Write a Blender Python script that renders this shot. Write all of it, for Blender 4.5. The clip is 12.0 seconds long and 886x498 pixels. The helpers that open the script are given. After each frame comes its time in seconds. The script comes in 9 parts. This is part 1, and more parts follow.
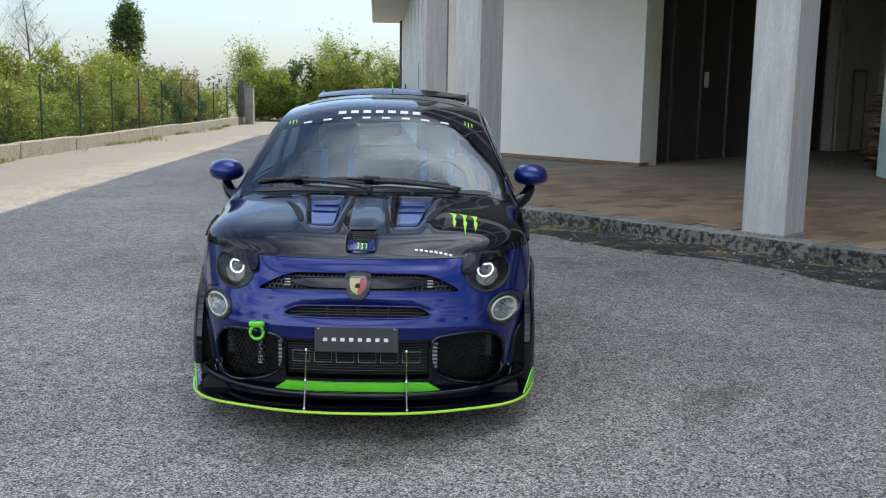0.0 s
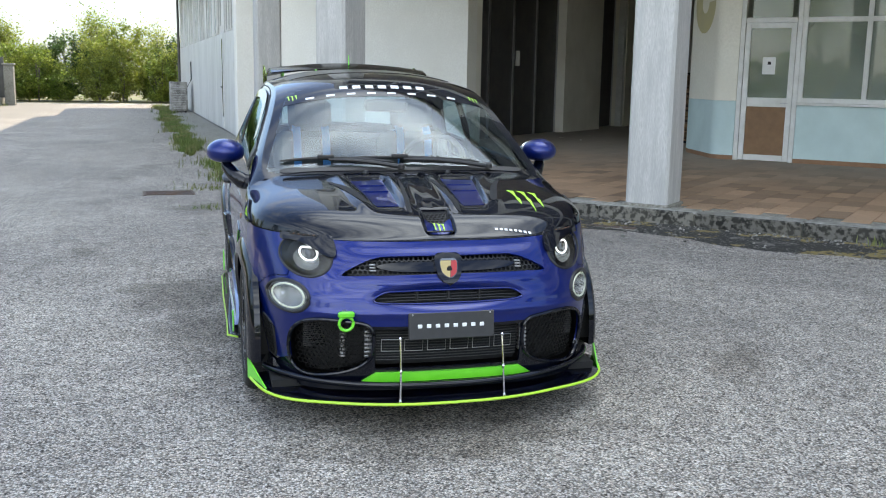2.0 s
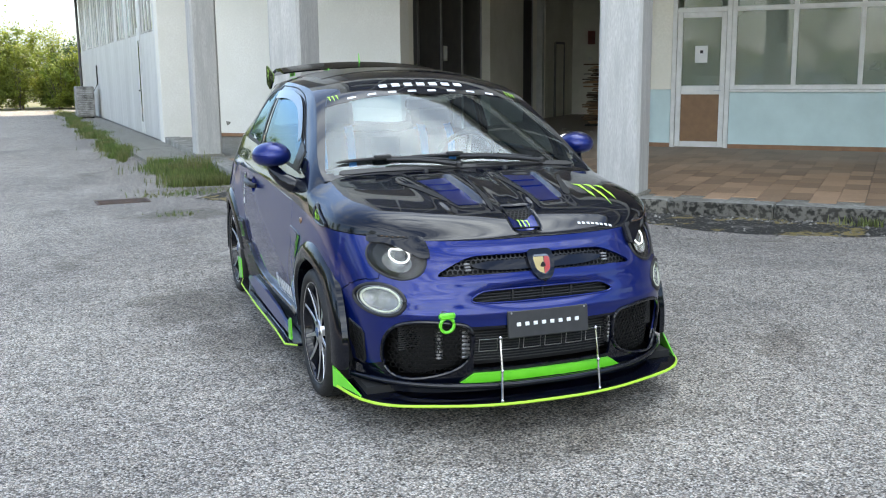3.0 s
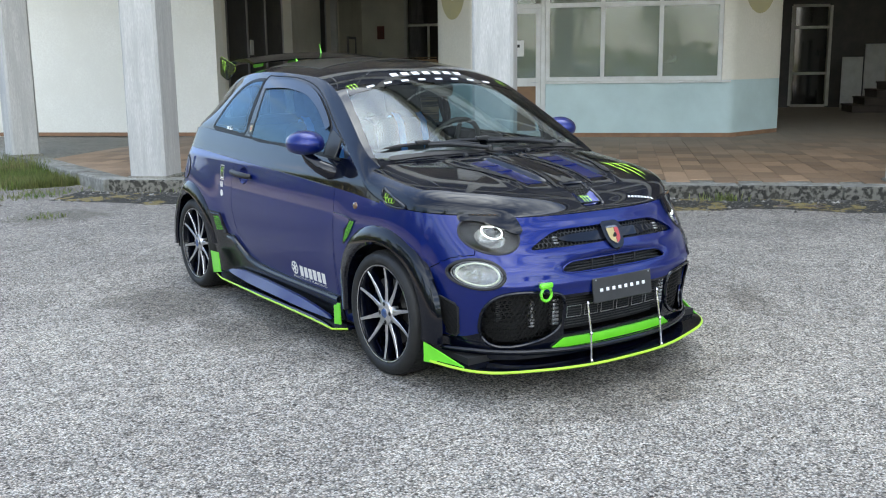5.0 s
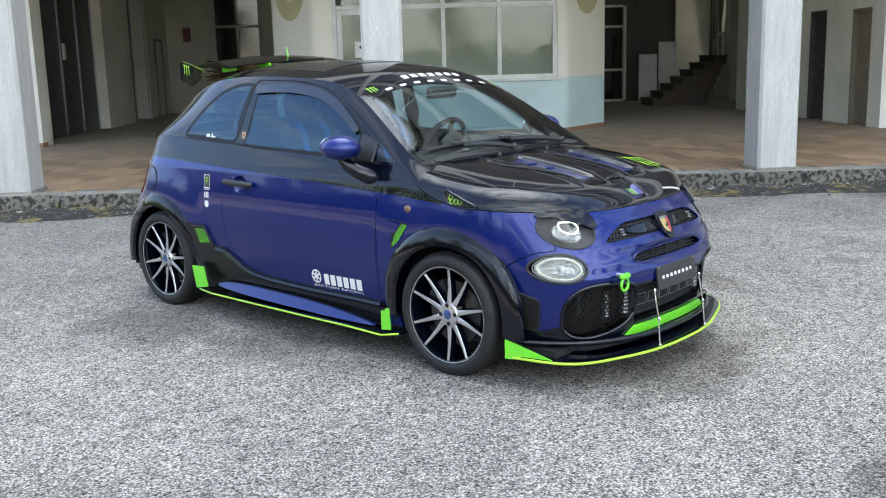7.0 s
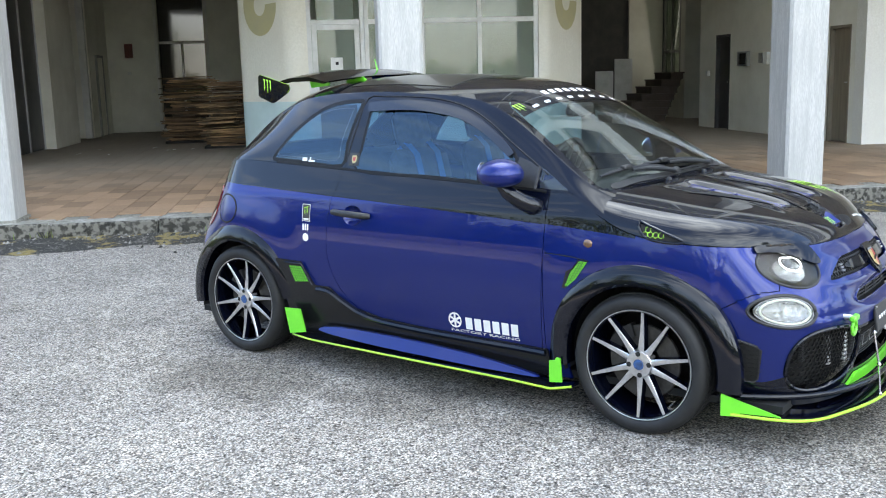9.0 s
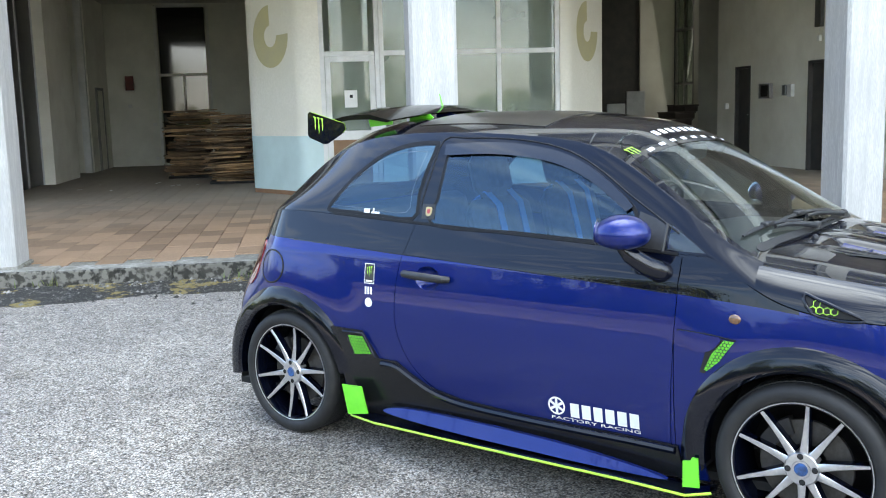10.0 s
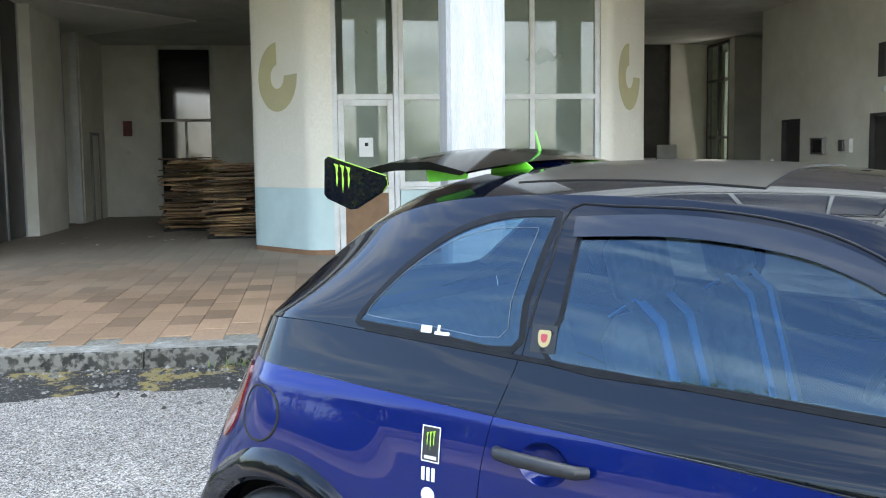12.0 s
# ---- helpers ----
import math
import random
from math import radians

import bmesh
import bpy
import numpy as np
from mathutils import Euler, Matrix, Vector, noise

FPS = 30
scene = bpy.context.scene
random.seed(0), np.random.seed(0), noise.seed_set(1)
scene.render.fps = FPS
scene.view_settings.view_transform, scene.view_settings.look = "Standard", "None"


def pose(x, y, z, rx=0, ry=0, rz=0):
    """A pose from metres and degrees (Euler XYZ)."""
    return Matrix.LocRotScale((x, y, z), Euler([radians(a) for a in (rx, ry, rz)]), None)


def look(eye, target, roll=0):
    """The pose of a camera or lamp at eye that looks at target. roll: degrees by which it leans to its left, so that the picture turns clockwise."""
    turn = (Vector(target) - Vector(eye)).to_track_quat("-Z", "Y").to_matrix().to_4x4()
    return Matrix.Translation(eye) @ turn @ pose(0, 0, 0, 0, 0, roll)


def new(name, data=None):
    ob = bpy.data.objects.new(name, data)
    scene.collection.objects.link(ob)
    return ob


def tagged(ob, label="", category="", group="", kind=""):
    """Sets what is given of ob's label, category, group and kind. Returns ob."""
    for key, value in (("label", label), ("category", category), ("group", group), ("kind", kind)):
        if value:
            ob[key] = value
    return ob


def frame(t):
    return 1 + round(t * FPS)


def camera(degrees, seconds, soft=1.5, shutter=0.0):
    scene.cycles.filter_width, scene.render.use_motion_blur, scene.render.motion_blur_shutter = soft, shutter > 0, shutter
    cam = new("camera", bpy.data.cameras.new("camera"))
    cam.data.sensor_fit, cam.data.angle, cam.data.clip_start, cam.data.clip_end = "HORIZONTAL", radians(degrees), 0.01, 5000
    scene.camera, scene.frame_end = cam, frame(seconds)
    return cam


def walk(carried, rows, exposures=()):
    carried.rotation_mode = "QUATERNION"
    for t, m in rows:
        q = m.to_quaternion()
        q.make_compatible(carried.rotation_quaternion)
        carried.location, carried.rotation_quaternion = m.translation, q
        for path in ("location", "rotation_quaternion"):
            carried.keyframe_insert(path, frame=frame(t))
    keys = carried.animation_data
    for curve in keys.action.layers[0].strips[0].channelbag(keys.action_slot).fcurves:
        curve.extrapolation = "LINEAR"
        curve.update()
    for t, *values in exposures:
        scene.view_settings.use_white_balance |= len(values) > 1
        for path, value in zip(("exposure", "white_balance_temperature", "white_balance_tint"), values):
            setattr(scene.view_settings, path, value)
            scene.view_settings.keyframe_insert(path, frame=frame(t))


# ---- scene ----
# world: origin on the ground under the car's front axle, the car faces -y
cam = camera(49.2, 12.0, soft=1.1)
ROWS = [
    (0.0, 0.355, -4.692, 1.469, -9.19, -0.92, 0.12),
    (0.3, 0.133, -4.676, 1.472, -9.35, -1.24, -3.50),
    (0.5, -0.008, -4.659, 1.467, -9.45, -1.42, -5.64),
    (0.8, -0.209, -4.623, 1.454, -9.82, -1.01, -6.56),
    (1.0, -0.337, -4.591, 1.442, -9.83, -0.98, -6.98),
    (1.5, -0.634, -4.466, 1.428, -10.04, -0.88, -9.13),
    (2.0, -0.975, -4.381, 1.421, -10.15, -0.96, -14.22),
    (2.5, -1.363, -4.270, 1.424, -10.43, -0.50, -18.63),
    (3.0, -1.690, -4.105, 1.417, -10.35, 0.55, -20.43),
    (3.2, -1.809, -4.041, 1.416, -10.44, 0.32, -21.25),
    (4.8, -2.879, -3.710, 1.394, -10.80, 0.99, -32.27),
    (5.0, -3.018, -3.675, 1.397, -10.75, 0.71, -35.22),
    (5.5, -3.310, -3.574, 1.413, -11.07, 0.87, -39.33),
    (6.0, -3.530, -3.327, 1.405, -10.91, 1.78, -41.71),
    (6.5, -3.736, -3.095, 1.412, -10.78, 1.21, -45.38),
    (7.0, -3.985, -2.851, 1.424, -10.96, 1.52, -48.57),
    (7.2, -4.053, -2.752, 1.411, -10.75, 1.66, -48.65),
    (8.8, -4.265, -1.760, 1.430, -10.25, 1.40, -53.43),
    (9.0, -4.200, -1.607, 1.432, -10.06, 1.50, -53.50),
    (9.5, -4.016, -1.238, 1.441, -9.35, 1.51, -53.58),
    (10.0, -3.845, -0.854, 1.468, -8.24, 1.54, -53.87),
    (10.5, -3.576, -0.520, 1.473, -7.03, 1.39, -53.83),
    (11.0, -3.282, -0.228, 1.478, -6.47, 1.21, -53.68),
    (11.5, -2.927, 0.130, 1.464, -5.20, 1.01, -53.74),
    (12.0, -2.554, 0.431, 1.452, -5.17, 0.69, -53.47),
]
walk(cam, [(t, pose(x, y, z, 90 + pitch, roll, yaw)) for t, x, y, z, pitch, roll, yaw in ROWS],
     [(0.0, 2.15, 7950, 11), (0.5, 2.4, 7950, 11), (1.5, 2.63, 8050, 11), (3.0, 2.83, 8200, 11), (5.5, 2.95, 8350, 11), (7.2, 3.08, 8350, 11), (9.0, 3.35, 8200, 11), (10.5, 3.6, 8050, 10), (12.0, 3.62, 8000, 10)])

# ---- world and sun ----
TO_SUN = Vector((0.53, 0.85, 1.0)).normalized()
world = bpy.data.worlds.new("sky")
scene.world = world
world.use_nodes = True
wn, wl = world.node_tree.nodes, world.node_tree.links
sky = wn.new("ShaderNodeTexSky")
sky.sky_type = 'NISHITA'
sky.sun_disc = False
sky.sun_elevation = math.asin(TO_SUN.z)
sky.sun_rotation = math.atan2(TO_SUN.x, TO_SUN.y)
sky.air_density, sky.dust_density, sky.ozone_density = 1.2, 0.5, 3.0
# thin broken cloud over the whole sky, brighter overhead than at the horizon
wtc = wn.new("ShaderNodeTexCoord")
wmap = wn.new("ShaderNodeMapping")
wmap.inputs["Scale"].default_value = (1.0, 1.0, 8.0)
wl.new(wtc.outputs["Generated"], wmap.inputs["Vector"])
wno = wn.new("ShaderNodeTexNoise")
wno.inputs["Scale"].default_value, wno.inputs["Detail"].default_value, wno.inputs["Roughness"].default_value = 2.9, 8.0, 0.60
wl.new(wmap.outputs["Vector"], wno.inputs["Vector"])
wr = wn.new("ShaderNodeValToRGB")
wr.color_ramp.elements[0].position, wr.color_ramp.elements[1].position = 0.49, 0.82
wr.color_ramp.elements[0].color, wr.color_ramp.elements[1].color = (0.06, 0.06, 0.06, 1), (0.9, 0.9, 0.9, 1)
wsep = wn.new("ShaderNodeSeparateXYZ")
wl.new(wtc.outputs["Generated"], wsep.inputs[0])
wzc = wn.new("ShaderNodeMath")  # the veil of cloud is thicker overhead
wzc.operation = 'MAXIMUM'
wzc.inputs[1].default_value = 0.0
wl.new(wsep.outputs["Z"], wzc.inputs[0])
wdot = wn.new("ShaderNodeMath")
wdot.operation = 'POWER'
wdot.inputs[1].default_value = 0.6
wl.new(wzc.outputs[0], wdot.inputs[0])
wsd = wn.new("ShaderNodeVectorMath")  # an unseen bright bank low opposite the sun, added to light the building front
wsd.operation = 'DOT_PRODUCT'
wsd.inputs[1].default_value = Vector((-0.45, -0.88, 0.15)).normalized()
wl.new(wtc.outputs["Generated"], wsd.inputs[0])
wsf = wn.new("ShaderNodeMapRange")
wsf.inputs["From Min"].default_value, wsf.inputs["From Max"].default_value = 0.25, 0.90
wsf.inputs["To Min"].default_value, wsf.inputs["To Max"].default_value = 0.0, 1.0
wl.new(wsd.outputs["Value"], wsf.inputs["Value"])
wpr = wn.new("ShaderNodeMath")
wpr.operation = 'MULTIPLY'
wl.new(wdot.outputs[0], wpr.inputs[0])
wse = wn.new("ShaderNodeVectorMath")  # a second bank of cloud overhead
wse.operation = 'DOT_PRODUCT'
wse.inputs[1].default_value = Vector((0.22, 0.12, 0.97)).normalized()
wl.new(wtc.outputs["Generated"], wse.inputs[0])
wsg = wn.new("ShaderNodeMapRange")
wsg.inputs["From Min"].default_value, wsg.inputs["From Max"].default_value = 0.82, 0.985
wsg.inputs["To Min"].default_value, wsg.inputs["To Max"].default_value = 0.0, 1.0
wl.new(wse.outputs["Value"], wsg.inputs["Value"])
wl.new(wsg.outputs["Result"], wpr.inputs[1])
wba = wn.new("ShaderNodeMath")  # both banks together
wba.operation = 'MULTIPLY_ADD'
wba.inputs[1].default_value = 0.72
wl.new(wsf.outputs["Result"], wba.inputs[0])
wl.new(wpr.outputs[0], wba.inputs[2])
whi = wn.new("ShaderNodeMath")
whi.operation = 'MULTIPLY_ADD'
whi.inputs[1].default_value = 0.21
wl.new(wba.outputs[0], whi.inputs[0])
wl.new(wno.outputs["Fac"], whi.inputs[2])
wl.new(whi.outputs[0], wr.inputs["Fac"])
wup = wn.new("ShaderNodeMapRange")
wup.inputs["From Min"].default_value, wup.inputs["From Max"].default_value = 0.0, 1.0
wup.inputs["To Min"].default_value, wup.inputs["To Max"].default_value = 2.4, 8.6
wl.new(wba.outputs[0], wup.inputs["Value"])
wcl = wn.new("ShaderNodeMixRGB")
wcl.blend_type = 'MULTIPLY'
wcl.inputs["Fac"].default_value = 1.0
wcl.inputs["Color1"].default_value = (0.79, 0.97, 1.2, 1)
wl.new(wup.outputs["Result"], wcl.inputs["Color2"])
whz = wn.new("ShaderNodeMapRange")  # pale haze low down
whz.inputs["From Min"].default_value, whz.inputs["From Max"].default_value = 0.0, 0.22
whz.inputs["To Min"].default_value, whz.inputs["To Max"].default_value = 0.8, 0.0
wl.new(wsep.outputs["Z"], whz.inputs["Value"])
wmix = wn.new("ShaderNodeMixRGB")
wl.new(wr.outputs["Color"], wmix.inputs["Fac"])
wmh = wn.new("ShaderNodeMixRGB")
whc = wn.new("ShaderNodeMixRGB")
whc.inputs["Color1"].default_value, whc.inputs["Color2"].default_value = (0.58, 0.72, 0.92, 1), (1.8, 1.85, 1.9, 1)
wl.new(wsf.outputs["Result"], whc.inputs["Fac"])
wl.new(whc.outputs["Color"], wmh.inputs["Color2"])
wl.new(whz.outputs["Result"], wmh.inputs["Fac"])
wl.new(wmix.outputs["Color"], wmh.inputs["Color1"])
wbl = wn.new("ShaderNodeMixRGB")
wbl.blend_type = 'MULTIPLY'
wbl.inputs["Fac"].default_value = 1.0
wbl.inputs["Color2"].default_value = (0.26, 0.33, 0.43, 1)
wl.new(sky.outputs["Color"], wbl.inputs["Color1"])
wl.new(wbl.outputs["Color"], wmix.inputs["Color1"])
wl.new(wcl.outputs["Color"], wmix.inputs["Color2"])
wbg = wn["Background"]
wbg.inputs["Strength"].default_value = 0.15
wl.new(wmh.outputs["Color"], wbg.inputs["Color"])
sun_data = bpy.data.lights.new("sun", 'SUN')
sun_data.energy, sun_data.angle, sun_data.color = 1.6, radians(0.6), (1.0, 0.96, 0.90)
sun = new("sun", sun_data)
sun.matrix_world = look((0, 0, 40), Vector((0, 0, 40)) - TO_SUN)

# ---- materials ----
def material(name, color, rough=0.6, metal=0.0, color2=None, scale=8.0, detail=6.0, amount=1.0, bump=0.0, bump_scale=60.0,
             coat=0.0, fine=None, fine_scale=120.0, fine_amount=0.3, stretch=(1, 1, 1), rough2=None, spec=0.5, random_tint=0.0, island=False):
    """A principled material: two scales of colour noise, roughness noise and bump, in metres."""
    m = bpy.data.materials.new(name)
    m.use_nodes = True
    nt = m.node_tree
    n, l = nt.nodes, nt.links
    b = n["Principled BSDF"]
    b.inputs["Base Color"].default_value = (*color, 1)
    b.inputs["Roughness"].default_value = rough
    b.inputs["Metallic"].default_value = metal
    b.inputs["Specular IOR Level"].default_value = spec
    b.inputs["Coat Weight"].default_value = coat
    b.inputs["Coat Roughness"].default_value = 0.03
    geo = n.new("ShaderNodeNewGeometry")
    mp = n.new("ShaderNodeMapping")
    mp.inputs["Scale"].default_value = stretch
    l.new(geo.outputs["Position"], mp.inputs["Vector"])
    out = None
    if color2 is not None:
        t = n.new("ShaderNodeTexNoise")
        t.inputs["Scale"].default_value, t.inputs["Detail"].default_value = scale, detail
        t.inputs["Roughness"].default_value = 0.6
        l.new(mp.outputs["Vector"], t.inputs["Vector"])
        r = n.new("ShaderNodeValToRGB")
        r.color_ramp.elements[0].position, r.color_ramp.elements[1].position = 0.35, 0.68
        l.new(t.outputs["Fac"], r.inputs["Fac"])
        x = n.new("ShaderNodeMixRGB")
        x.inputs["Color1"].default_value, x.inputs["Color2"].default_value = (*color, 1), (*color2, 1)
        l.new(r.outputs["Color"], x.inputs["Fac"])
        if amount < 1:
            mu = n.new("ShaderNodeMath")
            mu.operation = 'MULTIPLY'
            mu.inputs[1].default_value = amount
            l.new(r.outputs["Color"], mu.inputs[0])
            l.new(mu.outputs[0], x.inputs["Fac"])
        out = x.outputs["Color"]
        if rough2 is not None:
            rr = n.new("ShaderNodeMapRange")
            rr.inputs["To Min"].default_value, rr.inputs["To Max"].default_value = rough, rough2
            l.new(t.outputs["Fac"], rr.inputs["Value"])
            l.new(rr.outputs["Result"], b.inputs["Roughness"])
    if fine is not None:
        t2 = n.new("ShaderNodeTexNoise")
        t2.inputs["Scale"].default_value, t2.inputs["Detail"].default_value = fine_scale, 3.0
        l.new(mp.outputs["Vector"], t2.inputs["Vector"])
        r2 = n.new("ShaderNodeValToRGB")
        r2.color_ramp.elements[0].position, r2.color_ramp.elements[1].position = 0.5 - 0.5 * fine_amount, 0.5 + 0.5 * fine_amount
        r2.color_ramp.elements[0].color, r2.color_ramp.elements[1].color = (0, 0, 0, 1), (1, 1, 1, 1)
        l.new(t2.outputs["Fac"], r2.inputs["Fac"])
        x2 = n.new("ShaderNodeMixRGB")
        x2.inputs["Color2"].default_value = (*fine, 1)
        if out is None:
            x2.inputs["Color1"].default_value = (*color, 1)
        else:
            l.new(out, x2.inputs["Color1"])
        l.new(r2.outputs["Color"], x2.inputs["Fac"])
        out = x2.outputs["Color"]
    if random_tint:
        src = geo.outputs["Random Per Island"] if island else n.new("ShaderNodeObjectInfo").outputs["Random"]
        mr = n.new("ShaderNodeMapRange")
        mr.inputs["To Min"].default_value, mr.inputs["To Max"].default_value = 1 - random_tint, 1 + random_tint
        l.new(src, mr.inputs["Value"])
        hs = n.new("ShaderNodeHueSaturation")
        if out is None:
            hs.inputs["Color"].default_value = (*color, 1)
        else:
            l.new(out, hs.inputs["Color"])
        l.new(mr.outputs["Result"], hs.inputs["Value"])
        out = hs.outputs["Color"]
    if out is not None:
        l.new(out, b.inputs["Base Color"])
    if bump:
        t3 = n.new("ShaderNodeTexNoise")
        t3.inputs["Scale"].default_value, t3.inputs["Detail"].default_value = bump_scale, 5.0
        l.new(mp.outputs["Vector"], t3.inputs["Vector"])
        bp = n.new("ShaderNodeBump")
        bp.inputs["Strength"].default_value, bp.inputs["Distance"].default_value = bump, 0.02
        l.new(t3.outputs["Fac"], bp.inputs["Height"])
        l.new(bp.outputs["Normal"], b.inputs["Normal"])
    return m


def glass(name, tint=(0.9, 0.95, 0.93), clear=0.9, rough=0.0, ior=1.75, film=(1.0, 1.0, 1.0)):
    """A thin pane: part mirror by Fresnel, part see-through in the tint."""
    m = bpy.data.materials.new(name)
    m.use_nodes = True
    n, l = m.node_tree.nodes, m.node_tree.links
    n.remove(n["Principled BSDF"])
    tr = n.new("ShaderNodeBsdfTransparent")
    tr.inputs["Color"].default_value = (tint[0] * clear, tint[1] * clear, tint[2] * clear, 1)
    gl = n.new("ShaderNodeBsdfGlossy")
    gl.inputs["Roughness"].default_value = rough
    gl.inputs["Color"].default_value = (*film, 1)
    f0 = ((ior - 1) / (ior + 1)) ** 2
    lw = n.new("ShaderNodeLayerWeight")  # the same gloss from either side of the sheet
    lw.inputs["Blend"].default_value = 0.5
    pw = n.new("ShaderNodeMath")
    pw.operation = 'POWER'
    pw.inputs[1].default_value = 5.0
    l.new(lw.outputs["Facing"], pw.inputs[0])
    fr = n.new("ShaderNodeMath")
    fr.operation = 'MULTIPLY_ADD'
    fr.inputs[1].default_value, fr.inputs[2].default_value = 1 - f0, f0
    l.new(pw.outputs[0], fr.inputs[0])
    mx = n.new("ShaderNodeMixShader")
    l.new(fr.outputs[0], mx.inputs[0])
    l.new(tr.outputs[0], mx.inputs[1])
    l.new(gl.outputs[0], mx.inputs[2])
    l.new(mx.outputs[0], n["Material Output"].inputs["Surface"])
    return m


def grimy(m, color, amount):
    """A film of dust over a pane, uneven."""
    n, l = m.node_tree.nodes, m.node_tree.links
    out = n["Material Output"].inputs["Surface"]
    old = out.links[0].from_socket
    df = n.new("ShaderNodeBsdfDiffuse")
    df.inputs["Color"].default_value = (*color, 1)
    geo = n.new("ShaderNodeNewGeometry")
    t = n.new("ShaderNodeTexNoise")
    t.inputs["Scale"].default_value, t.inputs["Detail"].default_value = 1.4, 6.0
    l.new(geo.outputs["Position"], t.inputs["Vector"])
    mr = n.new("ShaderNodeMapRange")
    mr.inputs["From Min"].default_value, mr.inputs["From Max"].default_value = 0.3, 0.7
    mr.inputs["To Min"].default_value, mr.inputs["To Max"].default_value = amount * 0.6, amount * 1.4
    l.new(t.outputs["Fac"], mr.inputs["Value"])
    mx = n.new("ShaderNodeMixShader")
    l.new(mr.outputs["Result"], mx.inputs[0])
    l.new(old, mx.inputs[1])
    l.new(df.outputs[0], mx.inputs[2])
    l.new(mx.outputs[0], out)
    return m


def emitter(name, color, strength):
    m = bpy.data.materials.new(name)
    m.use_nodes = True
    b = m.node_tree.nodes["Principled BSDF"]
    b.inputs["Base Color"].default_value = (*color, 1)
    b.inputs["Emission Color"].default_value = (*color, 1)
    b.inputs["Emission Strength"].default_value = strength
    return m


def asphalt_material():
    """Worn asphalt: pale aggregate chips in dark binder, large patches, stains, ragged dark ellipses."""
    m = bpy.data.materials.new("asphalt")
    m.use_nodes = True
    n, l = m.node_tree.nodes, m.node_tree.links
    b = n["Principled BSDF"]
    geo = n.new("ShaderNodeNewGeometry")

    def ramp(src, p0, p1, c0, c1):
        r = n.new("ShaderNodeValToRGB")
        r.color_ramp.elements[0].position, r.color_ramp.elements[1].position = p0, p1
        r.color_ramp.elements[0].color, r.color_ramp.elements[1].color = (*c0, 1), (*c1, 1)
        l.new(src, r.inputs["Fac"])
        return r.outputs["Color"]

    def tex(scale, detail, rough=0.55, dist=0.0):
        t = n.new("ShaderNodeTexNoise")
        t.inputs["Scale"].default_value, t.inputs["Detail"].default_value = scale, detail
        t.inputs["Roughness"].default_value, t.inputs["Distortion"].default_value = rough, dist
        l.new(geo.outputs["Position"], t.inputs["Vector"])
        return t.outputs["Fac"]

    def mix(kind, f, c1, c2):
        x = n.new("ShaderNodeMixRGB")
        x.blend_type = kind
        x.inputs["Fac"].default_value = f
        l.new(c1, x.inputs["Color1"])
        l.new(c2, x.inputs["Color2"])
        return x.outputs["Color"]
    vor = n.new("ShaderNodeTexVoronoi")
    vor.inputs["Scale"].default_value = 125.0
    l.new(geo.outputs["Position"], vor.inputs["Vector"])
    sep = n.new("ShaderNodeSeparateColor")
    l.new(vor.outputs["Color"], sep.inputs[0])
    chips = ramp(sep.outputs[0], 0.0, 1.0, (0.12, 0.110, 0.100), (0.70, 0.645, 0.585))
    chips = mix('MULTIPLY', 1.0, chips, ramp(sep.outputs[1], 0.0, 1.0, (1.06, 0.99, 0.93), (0.94, 1.0, 1.05)))  # rosy and bluish stones
    gaps = ramp(vor.outputs["Distance"], 0.30, 0.80, (1, 1, 1), (0.12, 0.12, 0.12))
    col = mix('MULTIPLY', 0.75, chips, gaps)
    big = n.new("ShaderNodeTexVoronoi")  # sparse larger dark stones and pits
    big.inputs["Scale"].default_value = 46.0
    l.new(geo.outputs["Position"], big.inputs["Vector"])
    bsep = n.new("ShaderNodeSeparateColor")
    l.new(big.outputs["Color"], bsep.inputs[0])
    pit = n.new("ShaderNodeMath")
    pit.operation = 'MULTIPLY'
    l.new(ramp(bsep.outputs[0], 0.75, 0.79, (0, 0, 0), (1, 1, 1)), pit.inputs[0])
    l.new(ramp(big.outputs["Distance"], 0.22, 0.46, (1, 1, 1), (0, 0, 0)), pit.inputs[1])
    col = mix('MULTIPLY', 1.0, col, ramp(pit.outputs[0], 0.0, 1.0, (1, 1, 1), (0.24, 0.23, 0.22)))
    col = mix('MULTIPLY', 1.0, col, ramp(tex(14.0, 4), 0.3, 0.7, (0.76, 0.76, 0.76), (1.16, 1.16, 1.16)))
    col = mix('MULTIPLY', 1.0, col, ramp(tex(0.45, 5), 0.3, 0.7, (0.74, 0.74, 0.745), (1.10, 1.10, 1.085)))
    col = mix('MULTIPLY', 1.0, col, ramp(tex(2.2, 6), 0.3, 0.7, (0.84, 0.84, 0.845), (1.08, 1.08, 1.07)))
    stains = ramp(tex(0.9, 7, 0.62, 0.6), 0.58, 0.70, (1, 1, 1), (0.52, 0.50, 0.48))
    col = mix('MULTIPLY', 0.8, col, stains)
    # dark ellipses with ragged edges, beside the car, before its nose and further back
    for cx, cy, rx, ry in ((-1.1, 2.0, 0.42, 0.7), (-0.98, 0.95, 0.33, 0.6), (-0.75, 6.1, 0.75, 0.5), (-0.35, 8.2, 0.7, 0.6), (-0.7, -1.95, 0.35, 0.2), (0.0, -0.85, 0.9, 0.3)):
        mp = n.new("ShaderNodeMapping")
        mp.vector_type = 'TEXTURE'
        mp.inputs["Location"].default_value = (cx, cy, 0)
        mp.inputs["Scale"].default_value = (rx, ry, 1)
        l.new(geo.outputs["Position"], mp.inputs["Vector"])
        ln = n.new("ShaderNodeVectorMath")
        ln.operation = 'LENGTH'
